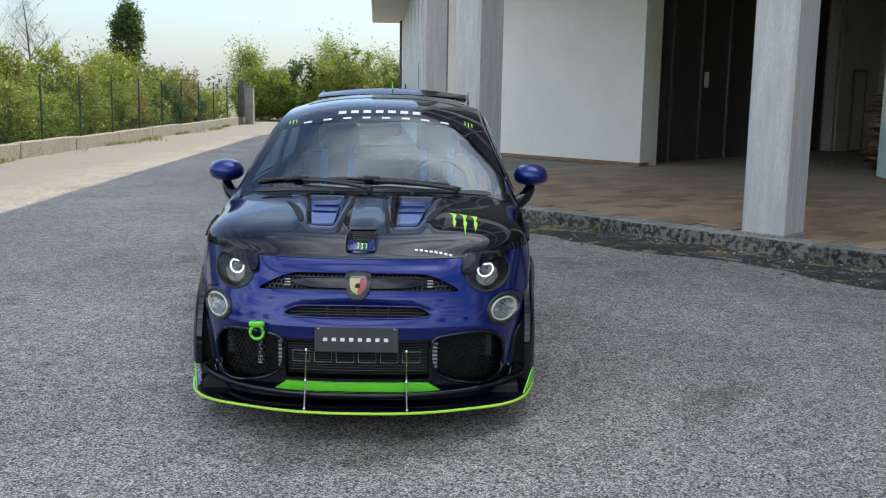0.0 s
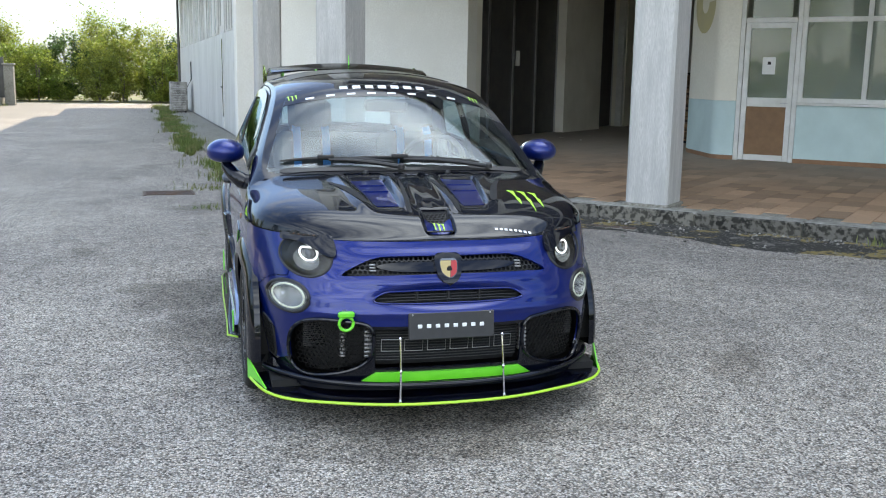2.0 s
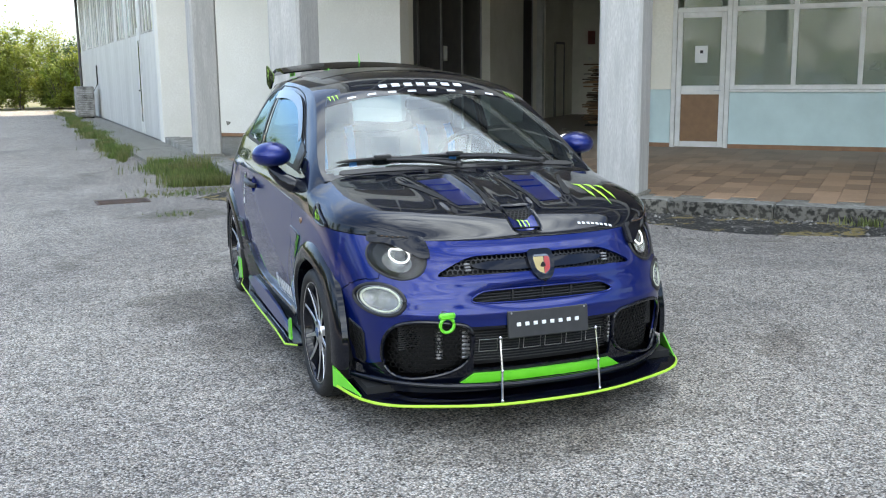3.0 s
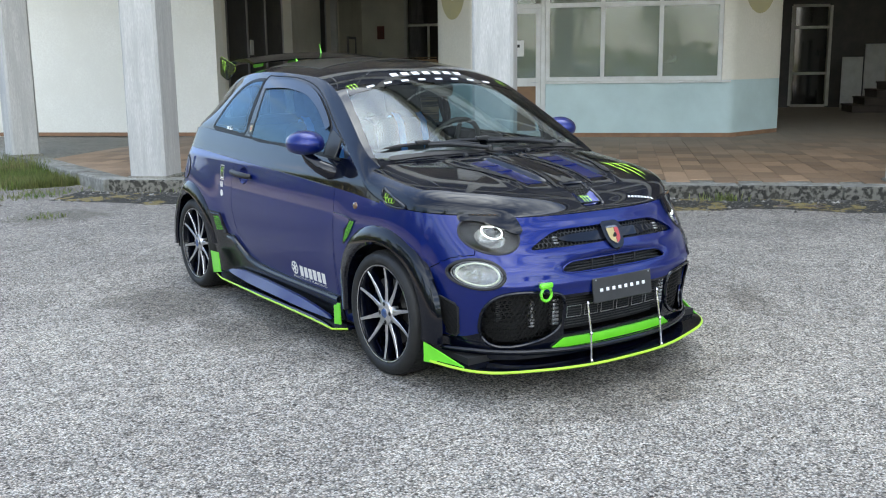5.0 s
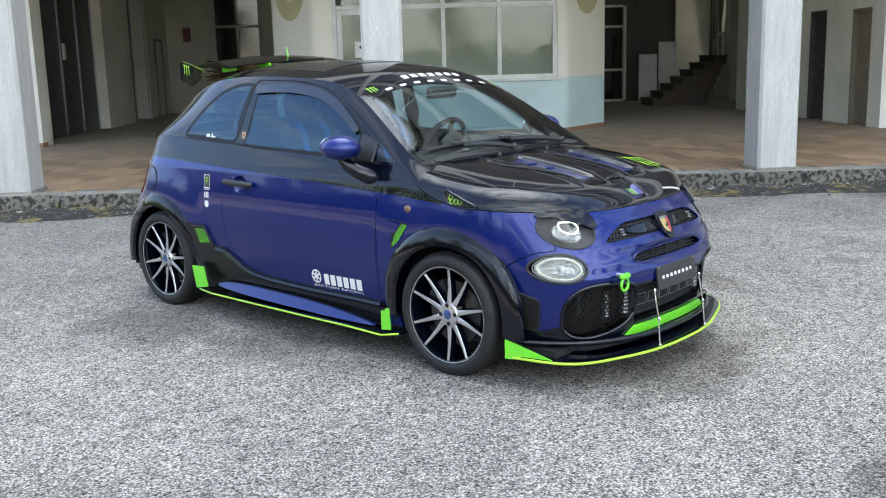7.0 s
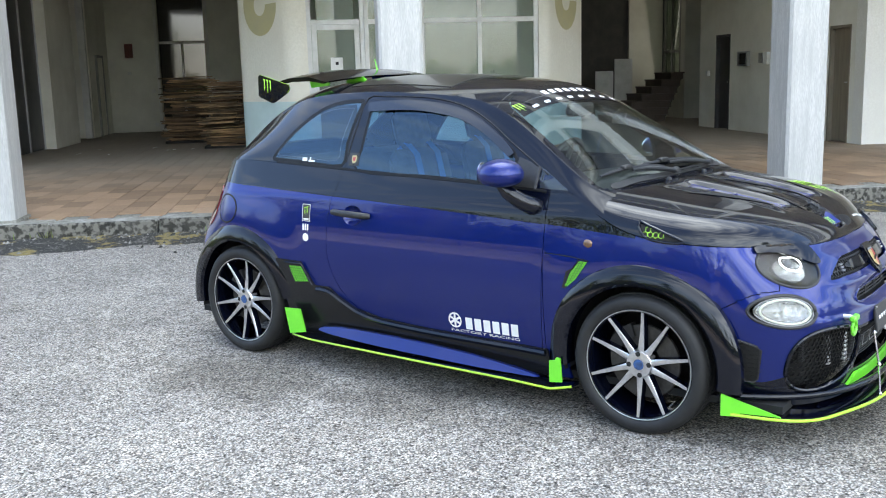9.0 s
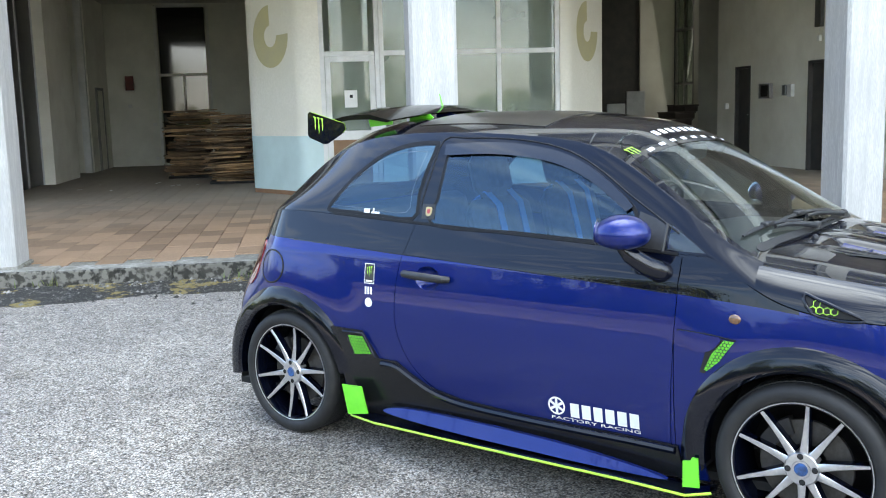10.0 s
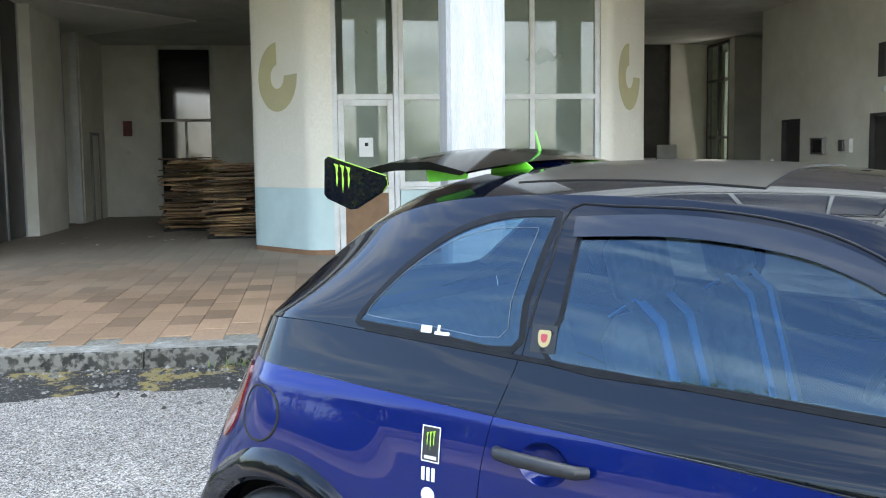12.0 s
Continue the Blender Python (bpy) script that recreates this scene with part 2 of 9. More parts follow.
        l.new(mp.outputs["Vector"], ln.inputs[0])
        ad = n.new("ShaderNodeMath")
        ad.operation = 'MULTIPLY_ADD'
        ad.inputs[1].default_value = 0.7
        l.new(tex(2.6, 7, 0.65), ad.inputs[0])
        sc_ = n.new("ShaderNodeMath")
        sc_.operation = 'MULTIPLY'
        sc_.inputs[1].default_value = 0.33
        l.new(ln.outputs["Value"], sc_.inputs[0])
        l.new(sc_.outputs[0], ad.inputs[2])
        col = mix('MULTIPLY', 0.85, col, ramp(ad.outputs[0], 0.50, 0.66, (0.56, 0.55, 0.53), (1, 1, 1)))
    # sandy soil on the drive's sunlit side, its colour darkened to offset the sun
    sx_ = n.new("ShaderNodeSeparateXYZ")
    l.new(geo.outputs["Position"], sx_.inputs[0])
    so = n.new("ShaderNodeMath")
    so.operation = 'MULTIPLY_ADD'
    so.inputs[1].default_value = 1.6
    l.new(tex(0.7, 7, 0.6), so.inputs[0])
    l.new(sx_.outputs["X"], so.inputs[2])
    sm_ = n.new("ShaderNodeMapRange")
    sm_.inputs["From Min"].default_value, sm_.inputs["From Max"].default_value = -4.0, -5.6
    sm_.inputs["To Max"].default_value = 0.8
    l.new(so.outputs[0], sm_.inputs["Value"])
    sunlit_sand = n.new("ShaderNodeMixRGB")
    sunlit_sand.inputs["Color2"].default_value = (0.155, 0.147, 0.13, 1)
    l.new(sm_.outputs["Result"], sunlit_sand.inputs["Fac"])
    l.new(col, sunlit_sand.inputs["Color1"])
    col = sunlit_sand.outputs["Color"]
    l.new(col, b.inputs["Base Color"])
    b.inputs["Roughness"].default_value = 0.9
    b.inputs["Specular IOR Level"].default_value = 0.25
    bp = n.new("ShaderNodeBump")
    bp.inputs["Strength"].default_value, bp.inputs["Distance"].default_value = 0.6, 0.005
    bp.invert = True
    l.new(vor.outputs["Distance"], bp.inputs["Height"])
    l.new(bp.outputs["Normal"], b.inputs["Normal"])
    return m


def leafy(m, amount=0.45):
    """Lets light through a leaf."""
    n, l = m.node_tree.nodes, m.node_tree.links
    b = n["Principled BSDF"]
    tr = n.new("ShaderNodeBsdfTranslucent")
    hs = n.new("ShaderNodeHueSaturation")
    hs.inputs["Value"].default_value, hs.inputs["Saturation"].default_value = 1.2, 1.0
    l.new(b.inputs["Base Color"].links[0].from_socket, hs.inputs["Color"])
    l.new(hs.outputs["Color"], tr.inputs["Color"])
    mx = n.new("ShaderNodeMixShader")
    mx.inputs[0].default_value = amount
    l.new(b.outputs[0], mx.inputs[1])
    l.new(tr.outputs[0], mx.inputs[2])
    l.new(mx.outputs[0], n["Material Output"].inputs["Surface"])
    return m


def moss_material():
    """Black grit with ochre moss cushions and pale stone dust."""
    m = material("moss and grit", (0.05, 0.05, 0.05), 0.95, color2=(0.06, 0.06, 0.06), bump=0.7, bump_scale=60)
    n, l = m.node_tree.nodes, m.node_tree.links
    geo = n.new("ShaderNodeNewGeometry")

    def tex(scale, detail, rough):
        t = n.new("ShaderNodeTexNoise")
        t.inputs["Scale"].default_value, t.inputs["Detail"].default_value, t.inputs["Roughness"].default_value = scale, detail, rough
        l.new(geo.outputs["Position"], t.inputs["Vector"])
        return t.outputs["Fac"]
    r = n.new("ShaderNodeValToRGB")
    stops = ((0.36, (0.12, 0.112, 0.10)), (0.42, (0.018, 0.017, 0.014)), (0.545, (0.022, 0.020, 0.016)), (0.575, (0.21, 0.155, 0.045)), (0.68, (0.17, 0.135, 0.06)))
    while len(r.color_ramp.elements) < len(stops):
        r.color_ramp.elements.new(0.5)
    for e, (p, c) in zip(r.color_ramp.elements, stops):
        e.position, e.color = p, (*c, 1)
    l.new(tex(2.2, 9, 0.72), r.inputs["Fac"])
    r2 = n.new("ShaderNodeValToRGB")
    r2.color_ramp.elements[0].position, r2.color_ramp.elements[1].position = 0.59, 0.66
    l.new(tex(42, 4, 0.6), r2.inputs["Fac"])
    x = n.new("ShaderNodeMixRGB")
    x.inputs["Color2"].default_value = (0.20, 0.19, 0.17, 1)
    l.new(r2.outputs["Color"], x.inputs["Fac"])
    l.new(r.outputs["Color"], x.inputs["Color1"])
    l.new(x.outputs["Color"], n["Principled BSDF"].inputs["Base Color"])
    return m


def dusty(m, near, far, dust):
    """Grey dust that settles on a floor further from the weather, by noise and distance along the building's depth."""
    n, l = m.node_tree.nodes, m.node_tree.links
    b = n["Principled BSDF"]
    old = b.inputs["Base Color"].links[0].from_socket
    geo = n.new("ShaderNodeNewGeometry")
    dot = n.new("ShaderNodeVectorMath")
    dot.operation = 'DOT_PRODUCT'
    dot.inputs[1].default_value = (math.sin(radians(45.5)), math.cos(radians(45.5)), 0)
    l.new(geo.outputs["Position"], dot.inputs[0])
    t = n.new("ShaderNodeTexNoise")
    t.inputs["Scale"].default_value, t.inputs["Detail"].default_value = 1.1, 6.0
    l.new(geo.outputs["Position"], t.inputs["Vector"])
    ad = n.new("ShaderNodeMath")
    ad.operation = 'MULTIPLY_ADD'
    ad.inputs[1].default_value = 4.0
    l.new(t.outputs["Fac"], ad.inputs[0])
    l.new(dot.outputs["Value"], ad.inputs[2])
    mr = n.new("ShaderNodeMapRange")
    mr.inputs["From Min"].default_value, mr.inputs["From Max"].default_value = near + 2, far + 2
    mr.inputs["To Max"].default_value = 0.85
    l.new(ad.outputs[0], mr.inputs["Value"])
    x = n.new("ShaderNodeMixRGB")
    x.inputs["Color2"].default_value = (*dust, 1)
    l.new(old, x.inputs["Color1"])
    l.new(mr.outputs["Result"], x.inputs["Fac"])
    l.new(x.outputs["Color"], b.inputs["Base Color"])
    return m


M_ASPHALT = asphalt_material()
M_BLUE = material("metallic blue paint", (0.0007, 0.0105, 0.112), 0.34, 0.5, coat=1.0, spec=0.05, color2=(0.0008, 0.0140, 0.148), scale=900.0, detail=2.0)
M_BLACK = material("gloss black paint", (0.0010, 0.0018, 0.0055), 0.4, 0.0, coat=1.0, color2=(0.0014, 0.0025, 0.0075), scale=3.0, spec=0.02)
for _m in (M_BLUE, M_BLACK):
    _m.node_tree.nodes["Principled BSDF"].inputs["Coat IOR"].default_value = 1.46
    _m.node_tree.nodes["Principled BSDF"].inputs["Coat Roughness"].default_value = 0.012
M_TRIM = material("satin black plastic", (0.012, 0.012, 0.013), 0.45, color2=(0.02, 0.02, 0.021), scale=40.0, bump=0.05, bump_scale=600)
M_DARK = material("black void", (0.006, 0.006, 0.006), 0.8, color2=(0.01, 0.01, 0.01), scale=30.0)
M_TYRE = material("tyre rubber", (0.009, 0.009, 0.0095), 0.62, color2=(0.016, 0.0155, 0.015), scale=25.0, bump=0.1, bump_scale=300)
M_ALU = material("machined aluminium", (0.72, 0.72, 0.74), 0.28, 1.0, color2=(0.6, 0.6, 0.62), scale=60.0)
M_STEEL = material("brushed steel", (0.55, 0.55, 0.56), 0.35, 1.0, color2=(0.38, 0.38, 0.4), scale=50.0)
M_CHROME = material("polished chrome", (0.8, 0.8, 0.82), 0.08, 1.0)
M_GREEN = material("acid green paint", (0.10, 0.62, 0.03), 0.35, 0.0, coat=0.6, color2=(0.13, 0.68, 0.04), scale=15.0)
M_LIME = material("lime edge tape", (0.42, 0.72, 0.05), 0.4, 0.0, color2=(0.36, 0.62, 0.05), scale=20.0)
M_DECAL = material("white vinyl", (0.78, 0.78, 0.78), 0.4, color2=(0.7, 0.7, 0.7), scale=40.0)
M_GDECAL = material("green vinyl", (0.35, 0.75, 0.05), 0.4, color2=(0.42, 0.8, 0.08), scale=40.0)
M_GLASS = glass("windscreen glass", (0.86, 0.95, 0.91), 0.94, ior=1.85, film=(0.88, 0.96, 1.0))
M_TINT = glass("tinted side glass", (0.44, 0.60, 0.68), 0.92, ior=1.95, film=(0.48, 0.71, 0.88))
M_LENS = glass("lamp lens", (1, 1, 1), 0.95, ior=1.5)
M_WHITEWALL = material("old white render", (0.80, 0.79, 0.74), 0.9, color2=(0.70, 0.69, 0.63), scale=1.1, fine=(0.70, 0.68, 0.63), fine_scale=30, fine_amount=0.5, bump=0.12, bump_scale=40)
M_CREAM = material("cream render", (0.82, 0.79, 0.70), 0.9, color2=(0.72, 0.69, 0.59), scale=0.9, fine=(0.72, 0.69, 0.60), fine_scale=25, fine_amount=0.5, bump=0.1, bump_scale=40)
M_PALEBLUE = material("pale blue dado paint", (0.52, 0.66, 0.66), 0.75, color2=(0.44, 0.57, 0.57), scale=1.5, bump=0.08, bump_scale=30)
M_COLUMN = material("weathered white column", (0.58, 0.57, 0.55), 0.85, color2=(0.26, 0.26, 0.25), scale=3.0, detail=12, amount=0.6, stretch=(5, 5, 0.5), fine=(0.36, 0.355, 0.34), fine_scale=34, fine_amount=0.5, bump=0.2, bump_scale=40)
M_CONCRETE = material("mossy concrete", (0.20, 0.19, 0.16), 0.95, color2=(0.085, 0.08, 0.06), scale=3.5, detail=9, fine=(0.26, 0.25, 0.22), fine_scale=40, fine_amount=0.25, bump=0.5, bump_scale=50)
M_FRAME = material("white window frame", (0.70, 0.70, 0.68), 0.5, color2=(0.58, 0.58, 0.55), scale=5.0)
M_PANE = grimy(glass("window pane", (0.85, 0.92, 0.88), 0.85, ior=1.65), (0.38, 0.42, 0.36), 0.30)
M_BROWN = material("brown door board", (0.23, 0.125, 0.06), 0.6, color2=(0.19, 0.10, 0.05), scale=9.0)
M_CEIL = material("grey ceiling", (0.62, 0.61, 0.57), 0.95, color2=(0.48, 0.47, 0.44), scale=1.5)
M_HALL = material("dirty hall plaster", (0.76, 0.75, 0.68), 0.9, color2=(0.62, 0.61, 0.55), scale=1.2, bump=0.1, bump_scale=30)
M_DARKDOOR = material("dark metal door", (0.045, 0.045, 0.045), 0.5, color2=(0.07, 0.065, 0.06), scale=4.0)
M_TRIMH = material("grey door trim", (0.22, 0.22, 0.20), 0.6, color2=(0.16, 0.16, 0.15), scale=4.0)
M_TERRA = material("terracotta strip", (0.30, 0.16, 0.09), 0.8, color2=(0.22, 0.12, 0.07), scale=6.0)


# ---- builders ----
def finish(name, bm, mats, parent=None, label="", smooth=True, matrix=None):
    me = bpy.data.meshes.new(name)
    bm.normal_update()
    bm.to_mesh(me)
    bm.free()
    for mm in (mats if isinstance(mats, (list, tuple)) else [mats]):
        me.materials.append(mm)
    if smooth:
        for p in me.polygons:
            p.use_smooth = True
        me.set_sharp_from_angle(angle=radians(38))
    ob = new(name, me)
    if parent is not None:
        ob.parent = parent
    if matrix is not None:
        ob.matrix_basis = matrix
    if label:
        ob["label"] = label
    return ob


def part(name, bm, mats, parent, label="", smooth=True):
    return finish(name, bm, mats, parent, label, smooth)


def thing(name, label, category, group="", kind="", matrix=None):
    e = new(name)
    e.empty_display_size = 0.1
    if matrix is not None:
        e.matrix_basis = matrix
    return tagged(e, label, category, group, kind)


def box(bm, x0, x1, y0, y1, z0, z1, bevel=0.0, m=None):
    """An axis-aligned box, with softened edges where bevel is given."""
    r = bmesh.ops.create_cube(bm, size=1.0, matrix=Matrix.Translation(((x0 + x1) / 2, (y0 + y1) / 2, (z0 + z1) / 2)) @ Matrix.Diagonal((abs(x1 - x0), abs(y1 - y0), abs(z1 - z0), 1)))
    vs = r["verts"]
    if bevel:
        es = list({e for v in vs for e in v.link_edges})
        out = bmesh.ops.bevel(bm, geom=es, offset=bevel, segments=1, affect='EDGES', profile=0.7)
        vs = list({v for f in out["faces"] for v in f.verts} | {v for v in vs if v.is_valid})
    if m is not None:
        bmesh.ops.transform(bm, matrix=m, verts=vs)
    return vs


def tube(bm, pts, r, seg=8, cap=True):
    """A round bar along points; r is one radius or one for each point."""
    pts = [Vector(p) for p in pts]
    rings = []
    for i, p in enumerate(pts):
        d = (pts[min(i + 1, len(pts) - 1)] - pts[max(i - 1, 0)]).normalized()
        a = d.orthogonal().normalized() if abs(d.z) > 0.95 else Vector((0, 0, 1)).cross(d).normalized()
        b = d.cross(a)
        rad = r[i] if isinstance(r, (list, tuple)) else r
        rings.append([bm.verts.new(p + rad * (math.cos(t) * a + math.sin(t) * b)) for t in [2 * math.pi * k / seg for k in range(seg)]])
    for A, B in zip(rings, rings[1:]):
        for k in range(seg):
            bm.faces.new((A[k], A[(k + 1) % seg], B[(k + 1) % seg], B[k]))
    if cap:
        bm.faces.new(rings[0][::-1])
        bm.faces.new(rings[-1])


def lathe(bm, prof, seg=32, m=None, closed=False):
    """A turned body round local z from (radius, height) pairs."""
    rings = []
    for rad, h in prof:
        rings.append([bm.verts.new((rad * math.cos(2 * math.pi * k / seg), rad * math.sin(2 * math.pi * k / seg), h)) for k in range(seg)])
    if closed:
        rings.append(rings[0])
    for A, B in zip(rings, rings[1:]):
        for k in range(seg):
            bm.faces.new((A[k], A[(k + 1) % seg], B[(k + 1) % seg], B[k]))
    if m is not None:
        bmesh.ops.transform(bm, matrix=m, verts=list({v for r in rings for v in r}))
    return rings


def prism(bm, pts, h0, h1, m=None):
    """A flat outline (x, y) pushed from height h0 to h1."""
    a = [bm.verts.new((x, y, h0)) for x, y in pts]
    b = [bm.verts.new((x, y, h1)) for x, y in pts]
    bm.faces.new(a[::-1])
    bm.faces.new(b)
    for i in range(len(pts)):
        j = (i + 1) % len(pts)
        bm.faces.new((a[i], a[j], b[j], b[i]))
    if m is not None:
        bmesh.ops.transform(bm, matrix=m, verts=a + b)
    return a + b


def spline(table, x):
    """Catmull-Rom through rows (x, value...)."""
    n = len(table)
    if x <= table[0][0]:
        return table[0][1] if len(table[0]) == 2 else table[0][1:]
    if x >= table[-1][0]:
        return table[-1][1] if len(table[0]) == 2 else table[-1][1:]
    i = max(k for k in range(n - 1) if table[k][0] <= x)
    x0, x1 = table[i][0], table[i + 1][0]
    t = (x - x0) / (x1 - x0)
    res = []
    for c in range(1, len(table[0])):
        y0, y1 = table[i][c], table[i + 1][c]
        d = (y1 - y0) / (x1 - x0)
        m0 = d if i == 0 else 0.5 * (d + (y0 - table[i - 1][c]) / (x0 - table[i - 1][0]))
        m1 = d if i == n - 2 else 0.5 * (d + (table[i + 2][c] - y1) / (table[i + 2][0] - x1))
        h = x1 - x0
        res.append((2 * t ** 3 - 3 * t ** 2 + 1) * y0 + (t ** 3 - 2 * t ** 2 + t) * h * m0 + (-2 * t ** 3 + 3 * t ** 2) * y1 + (t ** 3 - t ** 2) * h * m1)
    return res[0] if len(res) == 1 else res


def thicken(bm, t):
    """Gives a sheet a back and a rim, t behind its face."""
    bm.normal_update()
    fs, vs = bm.faces[:], bm.verts[:]
    rim = [e for e in bm.edges if e.is_boundary]
    back = {v: bm.verts.new(v.co - v.normal * t) for v in vs}
    for e in rim:
        f = e.link_faces[0]
        for l in f.loops:
            if l.edge == e:
                a, b = l.vert, l.link_loop_next.vert
                bm.faces.new((b, a, back[a], back[b]))
                break
    for f in fs:
        n = bm.faces.new([back[v] for v in reversed(f.verts)])
        n.material_index = f.material_index


def smooth01(a, b, x):
    t = min(1, max(0, (x - a) / (b - a)))
    return t * t * (3 - 2 * t)

# ---- the car ----
from mathutils.bvhtree import BVHTree

car = thing("hatchback_car", "metallic blue and gloss black hatchback with green trim, parked on asphalt", "car")
HUB_Z = 0.285

# plan outline at the widest height, front centre to rear centre
PLAN = [(0, -0.735), (0.15, -0.733), (0.30, -0.715), (0.43, -0.684), (0.54, -0.636), (0.63, -0.555), (0.695, -0.45), (0.738, -0.32), (0.764, -0.16), (0.775, 0.02), (0.782, 0.25),
        (0.787, 0.6), (0.79, 1.1), (0.79, 1.6), (0.787, 2.0), (0.783, 2.28), (0.768, 2.48), (0.72, 2.64), (0.61, 2.765), (0.43, 2.835), (0.22, 2.865), (0, 2.875)]
# the splitter's own, rounder plan
LIP_PLAN = [(0, -0.735), (0.15, -0.73), (0.30, -0.705), (0.43, -0.66), (0.54, -0.595), (0.63, -0.505), (0.695, -0.40), (0.738, -0.28), (0.762, -0.14), (0.775, 0.02)]


def by_length(line):
    acc = [0.0]
    for a, b in zip(line, line[1:]):
        acc.append(acc[-1] + math.hypot(b[0] - a[0], b[1] - a[1]))
    return [(t, x, y) for t, (x, y) in zip(acc, line)]


PLAN_T, LIP_T = by_length(PLAN), by_length(LIP_PLAN)
PLAN_LEN = PLAN_T[-1][0]
FRONT_OFF = [(0.12, 0.035), (0.24, 0.02), (0.36, 0.004), (0.46, 0.0), (0.53, 0.008), (0.60, 0.036), (0.66, 0.066), (0.72, 0.105), (0.765, 0.142), (0.80, 0.175), (0.90, 0.28)]
SIDE_OFF = [(0.12, 0.06), (0.22, 0.045), (0.36, 0.022), (0.52, 0.004), (0.64, 0.0), (0.76, 0.007), (0.84, 0.018), (0.868, 0.023), (0.884, 0.032), (0.95, 0.058), (1.03, 0.090), (1.1, 0.12)]
REAR_OFF = [(0.12, 0.10), (0.25, 0.05), (0.45, 0.0), (0.56, 0.0), (0.66, 0.035), (0.80, 0.10), (0.95, 0.17), (1.1, 0.25)]
# height of the shoulder: bonnet edge, belt line, hatch, along y of the outline
SHOULDER = [(-0.74, 0.757), (-0.66, 0.760), (-0.55, 0.766), (-0.45, 0.772), (-0.30, 0.778), (-0.14, 0.786), (0.0, 0.80), (0.10, 0.828), (0.18, 0.868), (0.26, 0.915), (0.34, 0.937),
            (0.45, 0.948), (0.60, 0.958), (1.0, 0.978), (1.47, 0.998), (2.0, 1.02), (2.3, 1.03), (2.5, 1.02), (2.7, 0.99), (2.88, 0.97)]
N_COL, N_ROW = 320, 60


def curtain_point(t, v):
    """Lower body: t runs along the outline (0 front centre, 1 rear centre), v from the sill to the shoulder."""
    s = t * PLAN_LEN
    x, y = spline(PLAN_T, s)
    xa, ya = spline(PLAN_T, max(0, s - 0.02))
    xb, yb = spline(PLAN_T, min(PLAN_LEN, s + 0.02))
    tx, ty = xb - xa, yb - ya
    ln = math.hypot(tx, ty)
    nx, ny = ty / ln, -tx / ln
    if s < 0.01 or s > PLAN_LEN - 0.01:
        nx, ny = 0.0, (-1.0 if s < 1 else 1.0)
    z0 = 0.165
    z = z0 + (spline(SHOULDER, y) - z0) * v
    wf = 1 - smooth01(-0.68, -0.20, y)
    wr = smooth01(2.35, 2.7, y)
    o = wf * spline(FRONT_OFF, z) + wr * spline(REAR_OFF, z) + (1 - wf - wr) * spline(SIDE_OFF, z)
    return Vector((x - nx * o, y - ny * o, z))


def grid_mesh(bm, P):
    V = [[bm.verts.new(p) for p in row] for row in P]
    for A, B in zip(V, V[1:]):
        for k in range(len(A) - 1):
            try:
                bm.faces.new((A[k], A[k + 1], B[k + 1], B[k]))
            except ValueError:
                pass
    return V


def cut(bm, line, axis, keep=None, near=0.035):
    """Scores the faces along a polyline seen along an axis: 'x' takes (y, z), 'y' takes (x, z), 'z' takes (x, y)."""
    i, j = {'x': (1, 2), 'y': (0, 2), 'z': (0, 1)}[axis]
    ax = {'x': Vector((1, 0, 0)), 'y': Vector((0, 1, 0)), 'z': Vector((0, 0, 1))}[axis]
    for (a0, b0), (a1, b1) in zip(line, line[1:]):
        d = Vector((0, 0, 0))
        d[i], d[j] = a1 - a0, b1 - b0
        L = d.length
        if L < 1e-6:
            continue
        co = Vector((0, 0, 0))
        co[i], co[j] = a0, b0
        no = d.cross(ax).normalized()
        fs = []
        for f in bm.faces:
            c = f.calc_center_median()
            if keep is not None and not keep(c):
                continue
            p, q = c[i] - a0, c[j] - b0
            s = (p * d[i] + q * d[j]) / L
            if -near < s < L + near and abs(p * no[i] + q * no[j]) < near:
                fs.append(f)
        if fs:
            geom = list({v for f in fs for v in f.verts}) + list({e for f in fs for e in f.edges}) + fs
            bmesh.ops.bisect_plane(bm, geom=geom, plane_co=co, plane_no=no, dist=1e-5)


def inside(poly, a, b):
    r, n = False, len(poly)
    for k in range(n):
        (x0, y0), (x1, y1) = poly[k], poly[(k + 1) % n]
        if (y0 > b) != (y1 > b) and a < (x1 - x0) * (b - y0) / (y1 - y0) + x0:
            r = not r
    return r


def smooth_line(pts, n=6, closed=False):
    """Rounds a polyline by Catmull-Rom."""
    out, N = [], len(pts)
    for k in range(N if closed else N - 1):
        p0 = pts[(k - 1) % N] if closed or k else pts[k]
        p1, p2 = pts[k], pts[(k + 1) % N]
        p3 = pts[(k + 2) % N] if closed or k + 2 < N else p2
        for s in range(n):
            t = s / n
            out.append(tuple(0.5 * (2 * p1[c] + (p2[c] - p0[c]) * t + (2 * p0[c] - 5 * p1[c] + 4 * p2[c] - p3[c]) * t * t + (3 * p1[c] - p0[c] - 3 * p2[c] + p3[c]) * t ** 3) for c in range(2)))
    if not closed:
        out.append(pts[-1])
    return out


